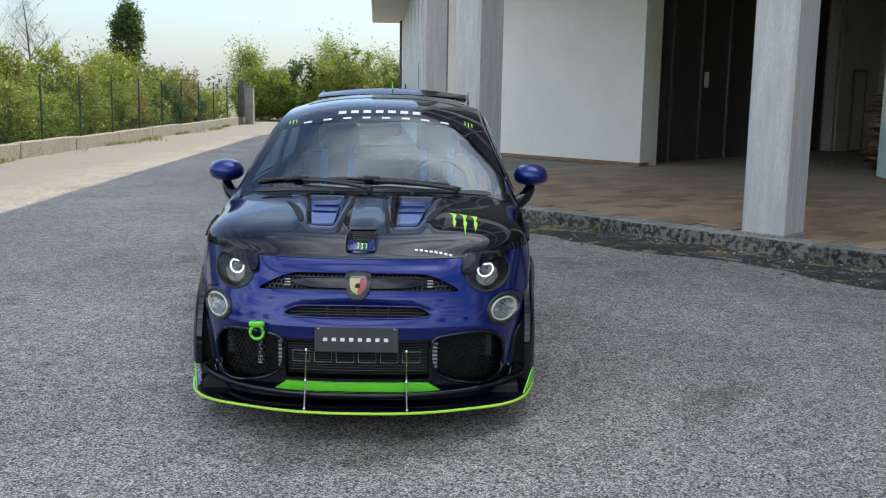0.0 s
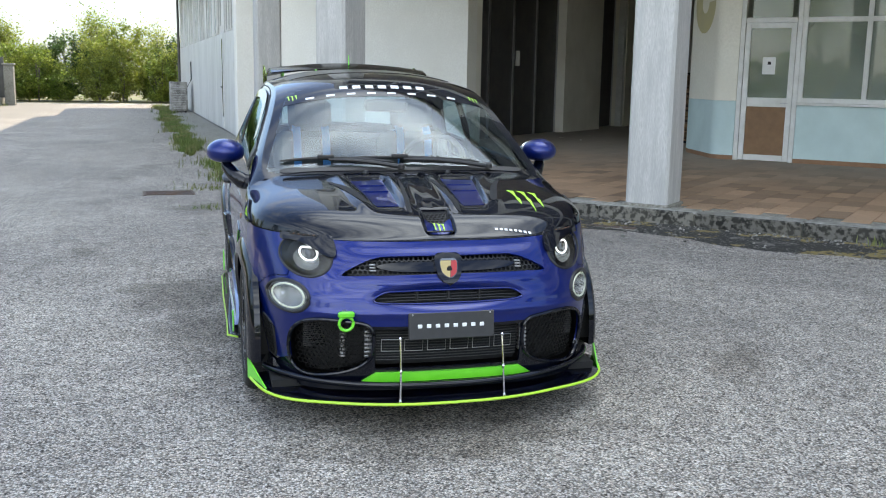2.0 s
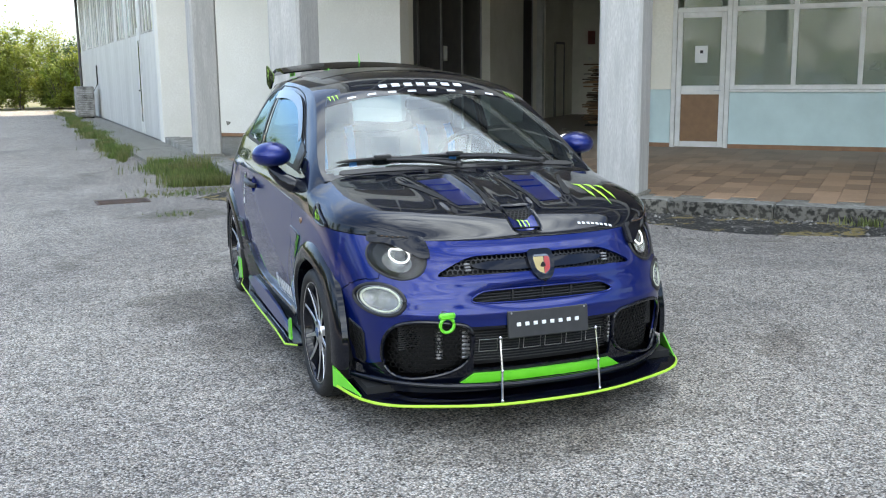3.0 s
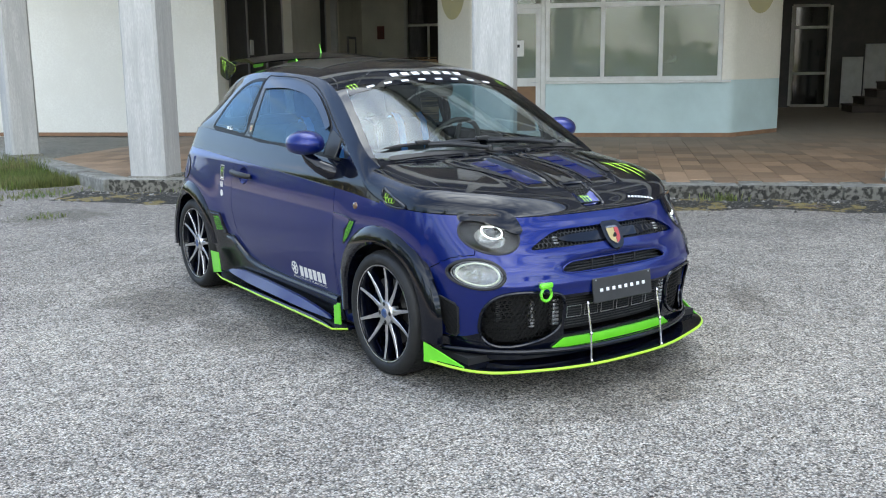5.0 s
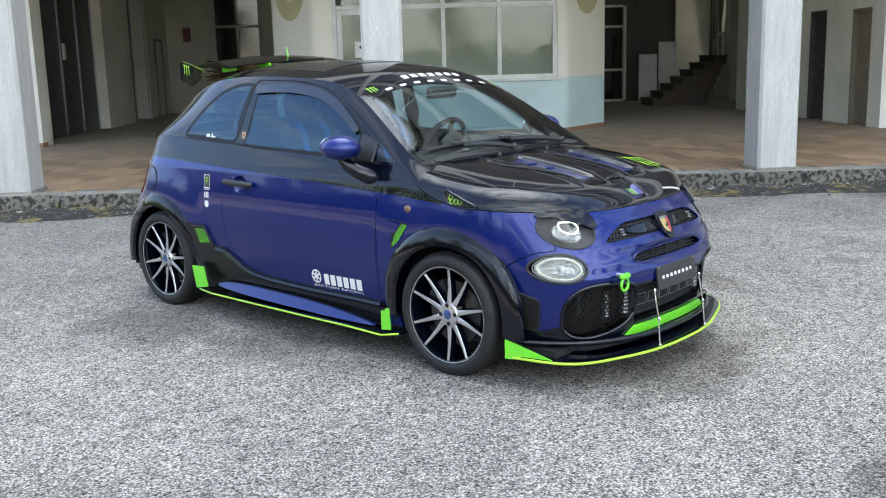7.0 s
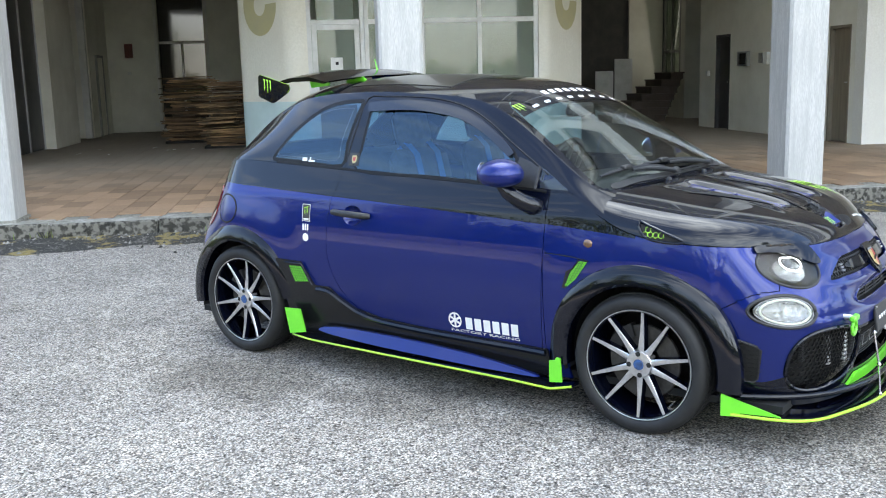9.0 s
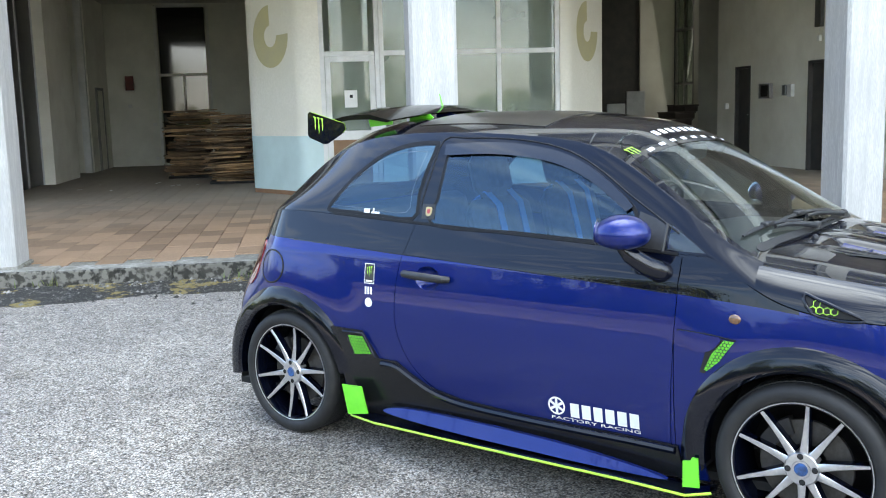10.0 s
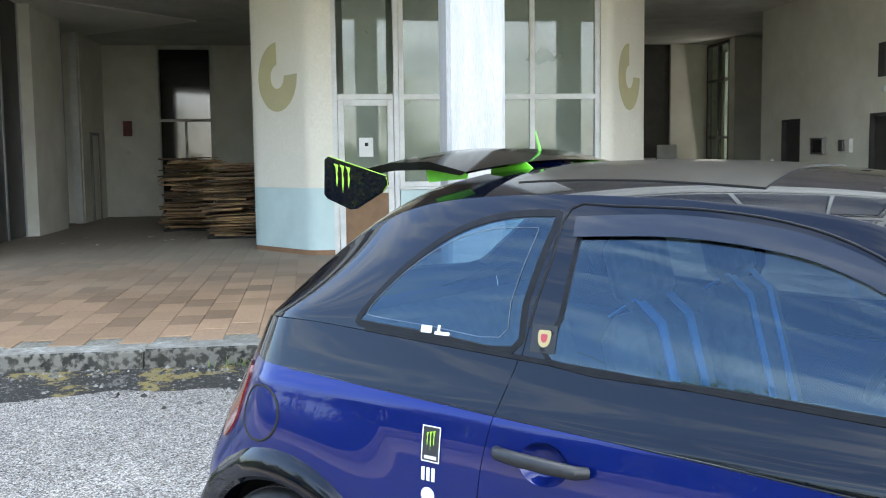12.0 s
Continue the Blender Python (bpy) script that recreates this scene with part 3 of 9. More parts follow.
def panel_edges(bm, gap=0.0018, depth=0.012):
    """Pulls a panel's rim back by half the shut line and turns it inwards, so that real gaps stand between the panels."""
    bm.normal_update()
    rim = [e for e in bm.edges if e.is_boundary and min(abs(e.verts[0].co.x), abs(e.verts[1].co.x)) > 1e-4]
    if not rim:
        return
    shift = {}
    for e in rim:
        f = e.link_faces[0]
        d = (e.verts[1].co - e.verts[0].co).normalized()
        inn = d.cross(f.normal)
        if inn.dot(f.calc_center_median() - e.verts[0].co) < 0:
            inn = -inn
        for v in e.verts:
            shift.setdefault(v, []).append((inn, f.normal.copy()))
    for v, L in shift.items():
        s = sum((a for a, _ in L), Vector())
        if s.length > 1e-6:
            v.co += s.normalized() * gap
    r = bmesh.ops.extrude_edge_only(bm, edges=rim)
    moved = [g for g in r["geom"] if isinstance(g, bmesh.types.BMVert)]
    pos = {(round(v.co.x, 5), round(v.co.y, 5), round(v.co.z, 5)): L for v, L in shift.items()}
    for v in moved:
        L = pos.get((round(v.co.x, 5), round(v.co.y, 5), round(v.co.z, 5)))
        if L:
            nn = sum((b for _, b in L), Vector())
            if nn.length > 1e-6:
                v.co -= nn.normalized() * depth


def mirrored(bm):
    """Adds the other half."""
    g = bmesh.ops.duplicate(bm, geom=bm.verts[:] + bm.edges[:] + bm.faces[:])["geom"]
    vs = [v for v in g if isinstance(v, bmesh.types.BMVert)]
    for v in vs:
        v.co.x = -v.co.x
    bmesh.ops.reverse_faces(bm, faces=[f for f in g if isinstance(f, bmesh.types.BMFace)])
    bmesh.ops.remove_doubles(bm, verts=[v for v in bm.verts if abs(v.co.x) < 2e-4], dist=4e-4)
    return bm


def flipped(bm):
    for v in bm.verts:
        v.co.x = -v.co.x
    bmesh.ops.reverse_faces(bm, faces=bm.faces[:])
    return bm


SHEETS = []


def sheet(G):
    """Keeps a body sheet with its even normals, so that panels cut from it mirror the surroundings without ripples."""
    n, m = len(G), len(G[0])
    P = np.array([[tuple(p) for p in row] for row in G])
    du, dv = np.gradient(P, axis=0), np.gradient(P, axis=1)
    N = np.cross(du, dv)
    N /= np.maximum(np.linalg.norm(N, axis=2), 1e-9)[:, :, None]
    mid = np.abs(P[:, :, 0]) < 1e-4
    N[mid, 0] = 0.0
    N /= np.maximum(np.linalg.norm(N, axis=2), 1e-9)[:, :, None]
    out = P - np.array((0.0, 1.1, 0.55))
    if (N * out).sum() < 0:
        N = -N
    tris, verts, nrm = [], [Vector(p) for p in P.reshape(-1, 3)], [Vector(p) for p in N.reshape(-1, 3)]
    for i in range(n - 1):
        for j in range(m - 1):
            a, b, c, d = i * m + j, i * m + j + 1, (i + 1) * m + j + 1, (i + 1) * m + j
            tris += [(a, b, c), (a, c, d)]
    SHEETS.append((BVHTree.FromPolygons(verts, tris), verts, nrm, tris))
    return len(SHEETS) - 1


def even(ob, k):
    """Gives the faces of a panel that lie on sheet k that sheet's own normals."""
    tree_, verts, nrm, tris = SHEETS[k]
    me = ob.data
    memo, res = {}, []
    for p in me.polygons:
        fn = p.normal
        for vi in p.vertices:
            if vi not in memo:
                co = me.vertices[vi].co
                sg = -1.0 if co.x < 0 else 1.0
                q, _, ti, dist = tree_.find_nearest(Vector((abs(co.x), co.y, co.z)))
                t = tris[ti]
                a, b, c = (verts[i] for i in t)
                u, v, w = b - a, c - a, q - a
                d00, d01, d11, d20, d21 = u.dot(u), u.dot(v), v.dot(v), w.dot(u), w.dot(v)
                den = max(d00 * d11 - d01 * d01, 1e-14)
                v1, v2 = (d11 * d20 - d01 * d21) / den, (d00 * d21 - d01 * d20) / den
                nn = (nrm[t[0]] * (1 - v1 - v2) + nrm[t[1]] * v1 + nrm[t[2]] * v2).normalized()
                memo[vi] = Vector((nn.x * sg, nn.y, nn.z))
            g = memo[vi]
            res.append(tuple(g if g.dot(fn) > 0.75 else fn))
    me.normals_split_custom_set(res)
    return ob


# lower body, one half (x > 0)
cols = [curtain_point(0, 0)] and [k / N_COL for k in range(N_COL + 1)]
CURT = [[curtain_point(t, v / N_ROW) for v in range(N_ROW + 1)] for t in cols]


def eased(G, n):
    """Fairs a grid of points along its rows, ends held."""
    for _ in range(n):
        G = [G[0]] + [[(a + 2 * b + c) / 4 for a, b, c in zip(P, Q, R)] for P, Q, R in zip(G, G[1:], G[2:])] + [G[-1]]
    return G


CURT = eased(CURT, 5)


def nose_relief(p):
    """Soft modelling of the nose: a dished oval round the slot, a ridge above it, a crease over the lower intakes."""
    x, z = abs(p.x), p.z
    r = math.hypot(x / 0.365, (z - 0.548) / 0.050)
    o = -0.020 * (1 - smooth01(0.62, 1.0, r))
    o += 0.007 * math.exp(-((z - 0.612) / 0.018) ** 2) * (1 - smooth01(0.36, 0.50, x))
    o += 0.007 * math.exp(-((z - 0.487) / 0.012) ** 2) * (1 - smooth01(0.55, 0.66, x))
    o -= 0.008 * math.exp(-((z - 0.735) / 0.016) ** 2) * (1 - smooth01(0.30, 0.42, x))
    return o


def haunch(p):
    """The flanks swell over the wheels."""
    o = 0.0
    for cy, h in ((0.0, 0.009), (2.30, 0.015)):
        r = math.hypot(p.y - cy, (p.z - HUB_Z) * 0.95)
        o += h * (1 - smooth01(0.38, 0.60, r))
    return o


CURT = [[p + (Vector((0, -nose_relief(p), 0)) if p.y < -0.3 else Vector((haunch(p) * smooth01(0.5, 0.7, p.x), 0, 0))) for p in row] for row in CURT]
S_LOW = sheet(CURT)
lower = bmesh.new()
grid_mesh(lower, CURT)
bmesh.ops.recalc_face_normals(lower, faces=lower.faces[:])
if sum((f.normal.x for f in lower.faces), 0.0) < 0:
    bmesh.ops.reverse_faces(lower, faces=lower.faces[:])


def circle_line(cy, cz, ry, rz=None, n=40, a0=0.0, a1=360.0):
    rz = rz or ry
    return [(cy + ry * math.cos(radians(a0 + (a1 - a0) * k / n)), cz + rz * math.sin(radians(a0 + (a1 - a0) * k / n))) for k in range(n + 1)]


# outlines on the flank as (y, z)
DOOR = smooth_line([(1.588, 1.0), (1.628, 0.86), (1.652, 0.72), (1.652, 0.57), (1.60, 0.44), (1.50, 0.345), (1.34, 0.285), (1.08, 0.262), (0.80, 0.262), (0.448, 0.285)], 5)
DOOR_FRONT = [(0.448, 0.285), (0.436, 0.58), (0.425, 0.82), (0.425, 0.947)]
TWOTONE = [(2.62, 0.915), (2.29, 0.903), (1.60, 0.876), (1.13, 0.858), (0.42, 0.822), (0.30, 0.815), (0.10, 0.8), (0.0, 0.79)]
flank = lambda c: c.x > 0.6
cut(lower, DOOR, 'x', flank)
cut(lower, DOOR_FRONT, 'x', flank)
cut(lower, TWOTONE, 'x', flank)
ARCH_F, ARCH_R = circle_line(0.0, HUB_Z, 0.335), circle_line(2.30, HUB_Z, 0.335)
cut(lower, ARCH_F, 'x', lambda c: c.x > 0.45)
cut(lower, ARCH_R, 'x', lambda c: c.x > 0.45)
# bumper joint: lamp corner to the wheel arch
JOINT = [(-0.50, 0.615), (-0.42, 0.60), (-0.30, 0.535), (-0.22, 0.50)]
cut(lower, JOINT, 'x', flank)
CUP = (1.485, 0.792, 0.060, 0.046)
cut(lower, circle_line(*CUP, 24), 'x', flank, 0.03)
DOOR_POLY = DOOR + DOOR_FRONT[1:]


def in_arch(c):
    return c.x > 0.45 and (math.hypot(c.y, c.z - HUB_Z) < 0.335 or math.hypot(c.y - 2.3, c.z - HUB_Z) < 0.335)


def above_tone(c):
    return c.z > spline([(a, b) for a, b in TWOTONE[::-1]], c.y)


def is_bumper(c):
    return c.y < -0.22 and c.z < 0.757 and (c.y < -0.5 or c.z < spline([(a, b) for a, b in JOINT], c.y))


# openings of the nose as (x, z)
HEAD_C, FOG_C = (0.556, 0.698), (0.630, 0.538)
HEAD = circle_line(HEAD_C[0], HEAD_C[1], 0.097, 0.077, 36)
FOG = circle_line(FOG_C[0], FOG_C[1], 0.073, 0.058, 36)
MOUTH_S = smooth_line([(0.325, 0.435), (0.40, 0.455), (0.52, 0.462), (0.595, 0.437), (0.628, 0.37), (0.620, 0.27), (0.56, 0.225), (0.42, 0.245), (0.335, 0.29), (0.31, 0.36)], 4, True)
MOUTH_C = [(0, 0.262), (0.30, 0.262), (0.305, 0.30), (0.305, 0.425), (0, 0.425)]
SLOT = smooth_line([(-0.001, 0.572), (0.20, 0.572), (0.265, 0.568), (0.31, 0.540), (0.27, 0.527), (0.15, 0.523), (-0.001, 0.523)], 4)
UPPER = smooth_line([(-0.001, 0.703), (0.20, 0.703), (0.29, 0.697), (0.37, 0.668), (0.425, 0.634), (0.36, 0.633), (0.20, 0.636), (-0.001, 0.638)], 4)
front = lambda c: c.y < -0.3
# the lower nose is black from the intakes down
NOSE_BLACK = [(-0.01, 0.436), (0.33, 0.438), (0.47, 0.36), (0.60, 0.30), (0.66, 0.262), (0.80, 0.235), (0.80, 0.0), (-0.01, 0.0)]
for ln in (HEAD, FOG, MOUTH_S + MOUTH_S[:1], MOUTH_C, SLOT, UPPER, NOSE_BLACK[:2], NOSE_BLACK[3:6]):
    cut(lower, ln, 'y', front, 0.03)


def opening(c):
    if c.y > -0.3:
        return ""
    for nm, poly in (("head", HEAD), ("fog", FOG), ("mouth", MOUTH_S), ("mouth", MOUTH_C), ("slot", SLOT), ("upper", UPPER)):
        if inside(poly, c.x, c.z):
            return nm
    return ""


def region(c):
    if in_arch(c):
        return ""
    if c.x > 0.6 and ((c.y - CUP[0]) / CUP[2]) ** 2 + ((c.z - CUP[1]) / CUP[3]) ** 2 < 1:
        return "cup"
    o = opening(c)
    if o:
        return o
    if is_bumper(c):
        return "bumper"
    if c.y > 2.52:
        return "rear"
    if inside(DOOR_POLY, c.y, c.z):
        return "door_top" if above_tone(c) else "door"
    if c.y < 0.43:
        return "fender_top" if above_tone(c) and c.y > 0.02 else "fender"
    return "quarter_top" if above_tone(c) else "quarter"


pieces = {}
for f in lower.faces:
    pieces.setdefault(region(f.calc_center_median()), set()).add(f.index)
lower.faces.index_update()


def take_region(names):
    nb = bmesh.new()
    vm = {}
    for f in lower.faces:
        if region(f.calc_center_median()) in names:
            vs = []
            for v in f.verts:
                if v not in vm:
                    vm[v] = nb.verts.new(v.co)
                vs.append(vm[v])
            nb.faces.new(vs)
    return nb


def material_split(bm, test):
    """Second material slot for the faces that pass."""
    for f in bm.faces:
        if test(f.calc_center_median()):
            f.material_index = 1


for side in (1, -1):
    for nm, regs in (("door", ("door", "door_top")), ("front_fender", ("fender", "fender_top")), ("rear_quarter", ("quarter", "quarter_top"))):
        b = take_region(regs)
        panel_edges(b)
        material_split(b, lambda c: above_tone(c) and c.y > 0.02)
        if side < 0:
            flipped(b)
        even(part(nm, b, [M_BLUE, M_BLACK], car, "metallic blue panel, black above the waist crease"), S_LOW)
bum = take_region(("bumper",))
panel_edges(bum)
mirrored(bum)
material_split(bum, lambda c: c.y < -0.3 and inside(NOSE_BLACK, abs(c.x), c.z) or c.z < 0.236)
even(part("front_bumper", bum, [M_BLUE, M_BLACK], car, "glossy metallic blue front bumper and nose"), S_LOW)
rear = take_region(("rear",))
mirrored(rear)
material_split(rear, lambda c: c.z < 0.42)
even(part("rear_bumper", rear, [M_BLUE, M_TRIM], car), S_LOW)

# ---- bonnet: a patch between the nose, the wings and the cowl ----
top_edge = [row[-1] for row in CURT]
i_corner = min(range(len(top_edge)), key=lambda k: abs(top_edge[k].x - 0.50) + (9 if top_edge[k].y > 0 else 0))
i_cowl = min(range(len(top_edge)), key=lambda k: abs(top_edge[k].y - 0.16))
F_edge, S_edge = top_edge[:i_corner + 1], top_edge[i_corner:i_cowl + 1]
COWL = [(0.0, 0.185, 0.968), (0.2, 0.195, 0.966), (0.4, 0.215, 0.96), (0.55, 0.235, 0.948)]
BONNET_C = [(-0.60, 0.757), (-0.565, 0.785), (-0.50, 0.823), (-0.40, 0.862), (-0.25, 0.900), (0.0, 0.943), (0.1, 0.957), (0.185, 0.968)]


def along(curve, t):
    k = t * (len(curve) - 1)
    i = min(int(k), len(curve) - 2)
    return curve[i].lerp(curve[i + 1], k - i)


def bonnet_point(a, b):
    Fa, Sb = along(F_edge, a), along(S_edge, b)
    x_end = S_edge[-1].x
    yk, zk = spline(COWL, a * 0.55)
    K = Vector((a * x_end, yk + (S_edge[-1].y - 0.235) * a ** 3, zk + (S_edge[-1].z - 0.948) * a ** 3))
    y0 = F_edge[0].y
    yg = y0 + (0.185 - y0) * b
    G = Vector((0, yg, spline(BONNET_C, yg)))
    c00, c10, c01, c11 = F_edge[0], F_edge[-1], Vector((0, 0.185, 0.968)), K if a == 1 else Vector((x_end, S_edge[-1].y, S_edge[-1].z))
    def coons(wa, wb):
        return (1 - wb) * Fa + wb * K + (1 - wa) * G + wa * Sb - ((1 - wa) * (1 - wb) * c00 + wa * (1 - wb) * c10 + (1 - wa) * wb * c01 + wa * wb * c11)
    p = coons(a, b)
    wa, wb = a ** 3.6, b
    z_side, z_mid = Sb.z, G.z
    edge = 1 - (1 - b) ** 14
    z = z_side + (z_mid - z_side) * (1 - a ** 5.0) ** 0.5
    z = Fa.z * (1 - edge) + z * edge
    p.z = z
    return p


NA, NB = 90, 90
B_GRID = [[bonnet_point(a / NA, b / NB) for a in range(NA + 1)] for b in range(NB + 1)]


def bonnet_relief(p):
    """Two raised duct ribs a side with a sunk floor between them, and a centre spine."""
    x, y = abs(p.x), p.y
    along_y = smooth01(-0.45, -0.33, y) * (1 - smooth01(0.03, 0.15, y))
    fl = 0.135 + 0.0 * y
    fr = 0.245 + (y + 0.375) * 0.13
    mid, half = (fl + fr) / 2, (fr - fl) / 2
    z = -0.016 * (1 - smooth01(half - 0.012, half + 0.012, abs(x - mid))) * smooth01(-0.42, -0.30, y) * (1 - smooth01(0.02, 0.10, y))
    z += 0.012 * math.exp(-((x - (fl - 0.035)) / 0.026) ** 2) * along_y
    z += 0.011 * math.exp(-((x - (fr + 0.045)) / 0.034) ** 2) * along_y
    z += 0.006 * math.exp(-(x / 0.05) ** 4) * smooth01(-0.40, -0.30, y) * (1 - smooth01(0.04, 0.16, y))
    # mouth of the centre scoop
    z -= 0.026 * (1 - smooth01(0.052, 0.064, x)) * smooth01(-0.56, -0.53, y) * (1 - smooth01(-0.415, -0.395, y))
    return z


bon = bmesh.new()
for row in B_GRID:
    for p in row:
        p.z += bonnet_relief(p)
grid_mesh(bon, B_GRID)
bmesh.ops.recalc_face_normals(bon, faces=bon.faces[:])
if sum((f.normal.z for f in bon.faces), 0.0) < 0:
    bmesh.ops.reverse_faces(bon, faces=bon.faces[:])
panel_edges(bon, 0.002, 0.02)
mirrored(bon)
bonnet = even(part("bonnet", bon, M_BLACK, car, "gloss black vented bonnet"), sheet(B_GRID))

# ---- greenhouse: screen, roof, side windows and hatch ----
ROOF_TOP = [(0.165, 0.952), (0.185, 0.968), (0.30, 1.056), (0.44, 1.156), (0.58, 1.252), (0.693, 1.325), (0.754, 1.360), (0.83, 1.390), (0.95, 1.413), (1.12, 1.431), (1.45, 1.447), (1.75, 1.443), (2.0, 1.425), (2.18, 1.385), (2.30, 1.31), (2.45, 1.17), (2.60, 1.03), (2.70, 0.975)]
# the edge between top and flank
EDGE = [(0.165, 0.672, 0.936), (0.185, 0.678, 0.946), (0.25, 0.682, 0.975), (0.45, 0.640, 1.102), (0.65, 0.590, 1.225), (0.75, 0.570, 1.280), (0.858, 0.557, 1.320), (0.95, 0.552, 1.338), (1.12, 0.556, 1.354), (1.45, 0.56, 1.370), (1.75, 0.553, 1.365), (2.0, 0.545, 1.335), (2.18, 0.54, 1.27), (2.30, 0.535, 1.20), (2.45, 0.54, 1.09), (2.60, 0.55, 1.00), (2.70, 0.56, 0.972)]
N_TOP, N_SIDE, N_GH = 26, 22, 150


def green_section(y):
    zt = spline(ROOF_TOP, y)
    xe, ze = spline(EDGE, y)
    k = min(range(len(top_edge)), key=lambda i: abs(top_edge[i].y - y) + (9 if top_edge[i].x < 0.4 else 0))
    k = min(max(k, 1), len(top_edge) - 2)
    if y < top_edge[k].y:
        k -= 1
    a, b = top_edge[k], top_edge[k + 1]
    w = (y - a.y) / (b.y - a.y) if abs(b.y - a.y) > 1e-6 else 0
    base = a.lerp(b, min(1, max(0, w)))
    xe = min(xe, base.x - 0.025) if y > 2.3 else xe
    pts = []
    for i in range(N_TOP + 1):
        u = i / N_TOP
        x = xe * math.sin(u * math.pi / 2) ** 0.9 if u else 0.0
        pts.append(Vector((x, y, ze + (zt - ze) * (1 - (x / xe) ** 2.5))))
    p0, p3 = pts[-1], Vector((base.x, y, base.z))
    h = max(0.0, p0.z - p3.z)
    c1 = p0 + Vector((0.19 * h, 0, -0.25 * h))
    c2 = p3 + Vector((-0.10 * h, 0, 0.36 * h))
    for i in range(1, N_SIDE + 1):
        t = i / N_SIDE
        pts.append((1 - t) ** 3 * p0 + 3 * (1 - t) ** 2 * t * c1 + 3 * (1 - t) * t * t * c2 + t ** 3 * p3)
    return pts


GH = eased([green_section(0.165 + (2.70 - 0.165) * k / N_GH) for k in range(N_GH + 1)], 24)
S_TOP = sheet(GH)
gh = bmesh.new()
grid_mesh(gh, GH)
bmesh.ops.recalc_face_normals(gh, faces=gh.faces[:])
if sum((f.normal.z for f in gh.faces), 0.0) < 0:
    bmesh.ops.reverse_faces(gh, faces=gh.faces[:])

skin_bm = bmesh.new()
for G_ in (CURT, B_GRID, GH):
    grid_mesh(skin_bm, G_)
skin_bm.normal_update()
SKIN = BVHTree.FromBMesh(skin_bm)
skin_bm.free()

# outlines: screen as (x, y) from above, side windows as (y, z)
SCREEN = smooth_line([(0.0, 0.82), (0.25, 0.815), (0.43, 0.80), (0.510, 0.76)], 4) + smooth_line([(0.538, 0.68), (0.584, 0.50), (0.628, 0.34), (0.655, 0.235)], 3)
DGLASS = smooth_line([(1.503, 1.003), (1.494, 1.10), (1.487, 1.20), (1.482, 1.290), (1.460, 1.314), (1.30, 1.320), (1.15, 1.312), (1.00, 1.290), (0.88, 1.252), (0.78, 1.200), (0.68, 1.135), (0.625, 1.090), (0.612, 1.045), (0.618, 0.985), (0.65, 0.972), (0.80, 0.978), (1.10, 0.990)], 3, True)
QGLASS = smooth_line([(1.609, 1.018), (1.590, 1.12), (1.571, 1.22), (1.550, 1.318), (1.568, 1.330), (1.68, 1.324), (1.76, 1.308), (1.84, 1.278), (1.92, 1.228), (1.99, 1.17), (2.05, 1.105), (2.09, 1.050), (2.06, 1.036), (1.85, 1.027)], 3, True)
VENTG = [(0.485, 0.966), (0.345, 0.962), (0.485, 1.05)]
gside = lambda c: c.x > 0.5
for ln in (DGLASS + DGLASS[:1], QGLASS + QGLASS[:1], VENTG + VENTG[:1]):
    cut(gh, ln, 'x', gside, 0.03)
DOOR_GH = smooth_line([(1.585, 0.99), (1.566, 1.12), (1.546, 1.22), (1.524, 1.340), (1.41, 1.347), (1.20, 1.342), (1.03, 1.320), (0.90, 1.282), (0.78, 1.222), (0.66, 1.145), (0.55, 1.080), (0.45, 1.02), (0.36, 0.968), (0.32, 0.950)], 3)
cut(gh, DOOR_GH, 'x', gside, 0.03)
cut(gh, SCREEN, 'z', lambda c: c.y < 1.1 and c.x < 0.672, 0.03)
SCREEN_POLY = SCREEN + [(0.650, 0.208), (0.3, 0.200), (-0.01, 0.190), (-0.01, 0.82)]
HATCH_GLASS = smooth_line([(0, 2.20), (0.35, 2.19), (0.44, 2.25), (0.46, 2.4), (0.42, 2.52), (0, 2.54)], 4)
cut(gh, HATCH_GLASS, 'z', lambda c: c.y > 2.0, 0.04)


def g_region(c):
    if c.x > 0.5 and inside(DGLASS, c.y, c.z):
        return "door_glass"
    if c.x > 0.5 and inside(QGLASS, c.y, c.z):
        return "quarter_glass"
    if c.x > 0.55 and inside(VENTG, c.y, c.z):
        return "vent_glass"
    if c.y < 0.9 and inside(SCREEN_POLY, c.x, c.y) and c.z > 0.955:
        return "screen"
    if c.y > 2.15 and inside(HATCH_GLASS + [(-0.01, 2.54), (-0.01, 2.20)], c.x, c.y):
        return "hatch_glass"
    if c.x > 0.5 and inside(DOOR_GH, c.y, c.z):
        return "frame"
    return "shell"


def take_g(name):
    nb = bmesh.new()
    vm = {}
    for f in gh.faces:
        if g_region(f.calc_center_median()) == name:
            vs = []
            for v in f.verts:
                if v not in vm:
                    vm[v] = nb.verts.new(v.co)
                vs.append(vm[v])
            nb.faces.new(vs)
    return nb


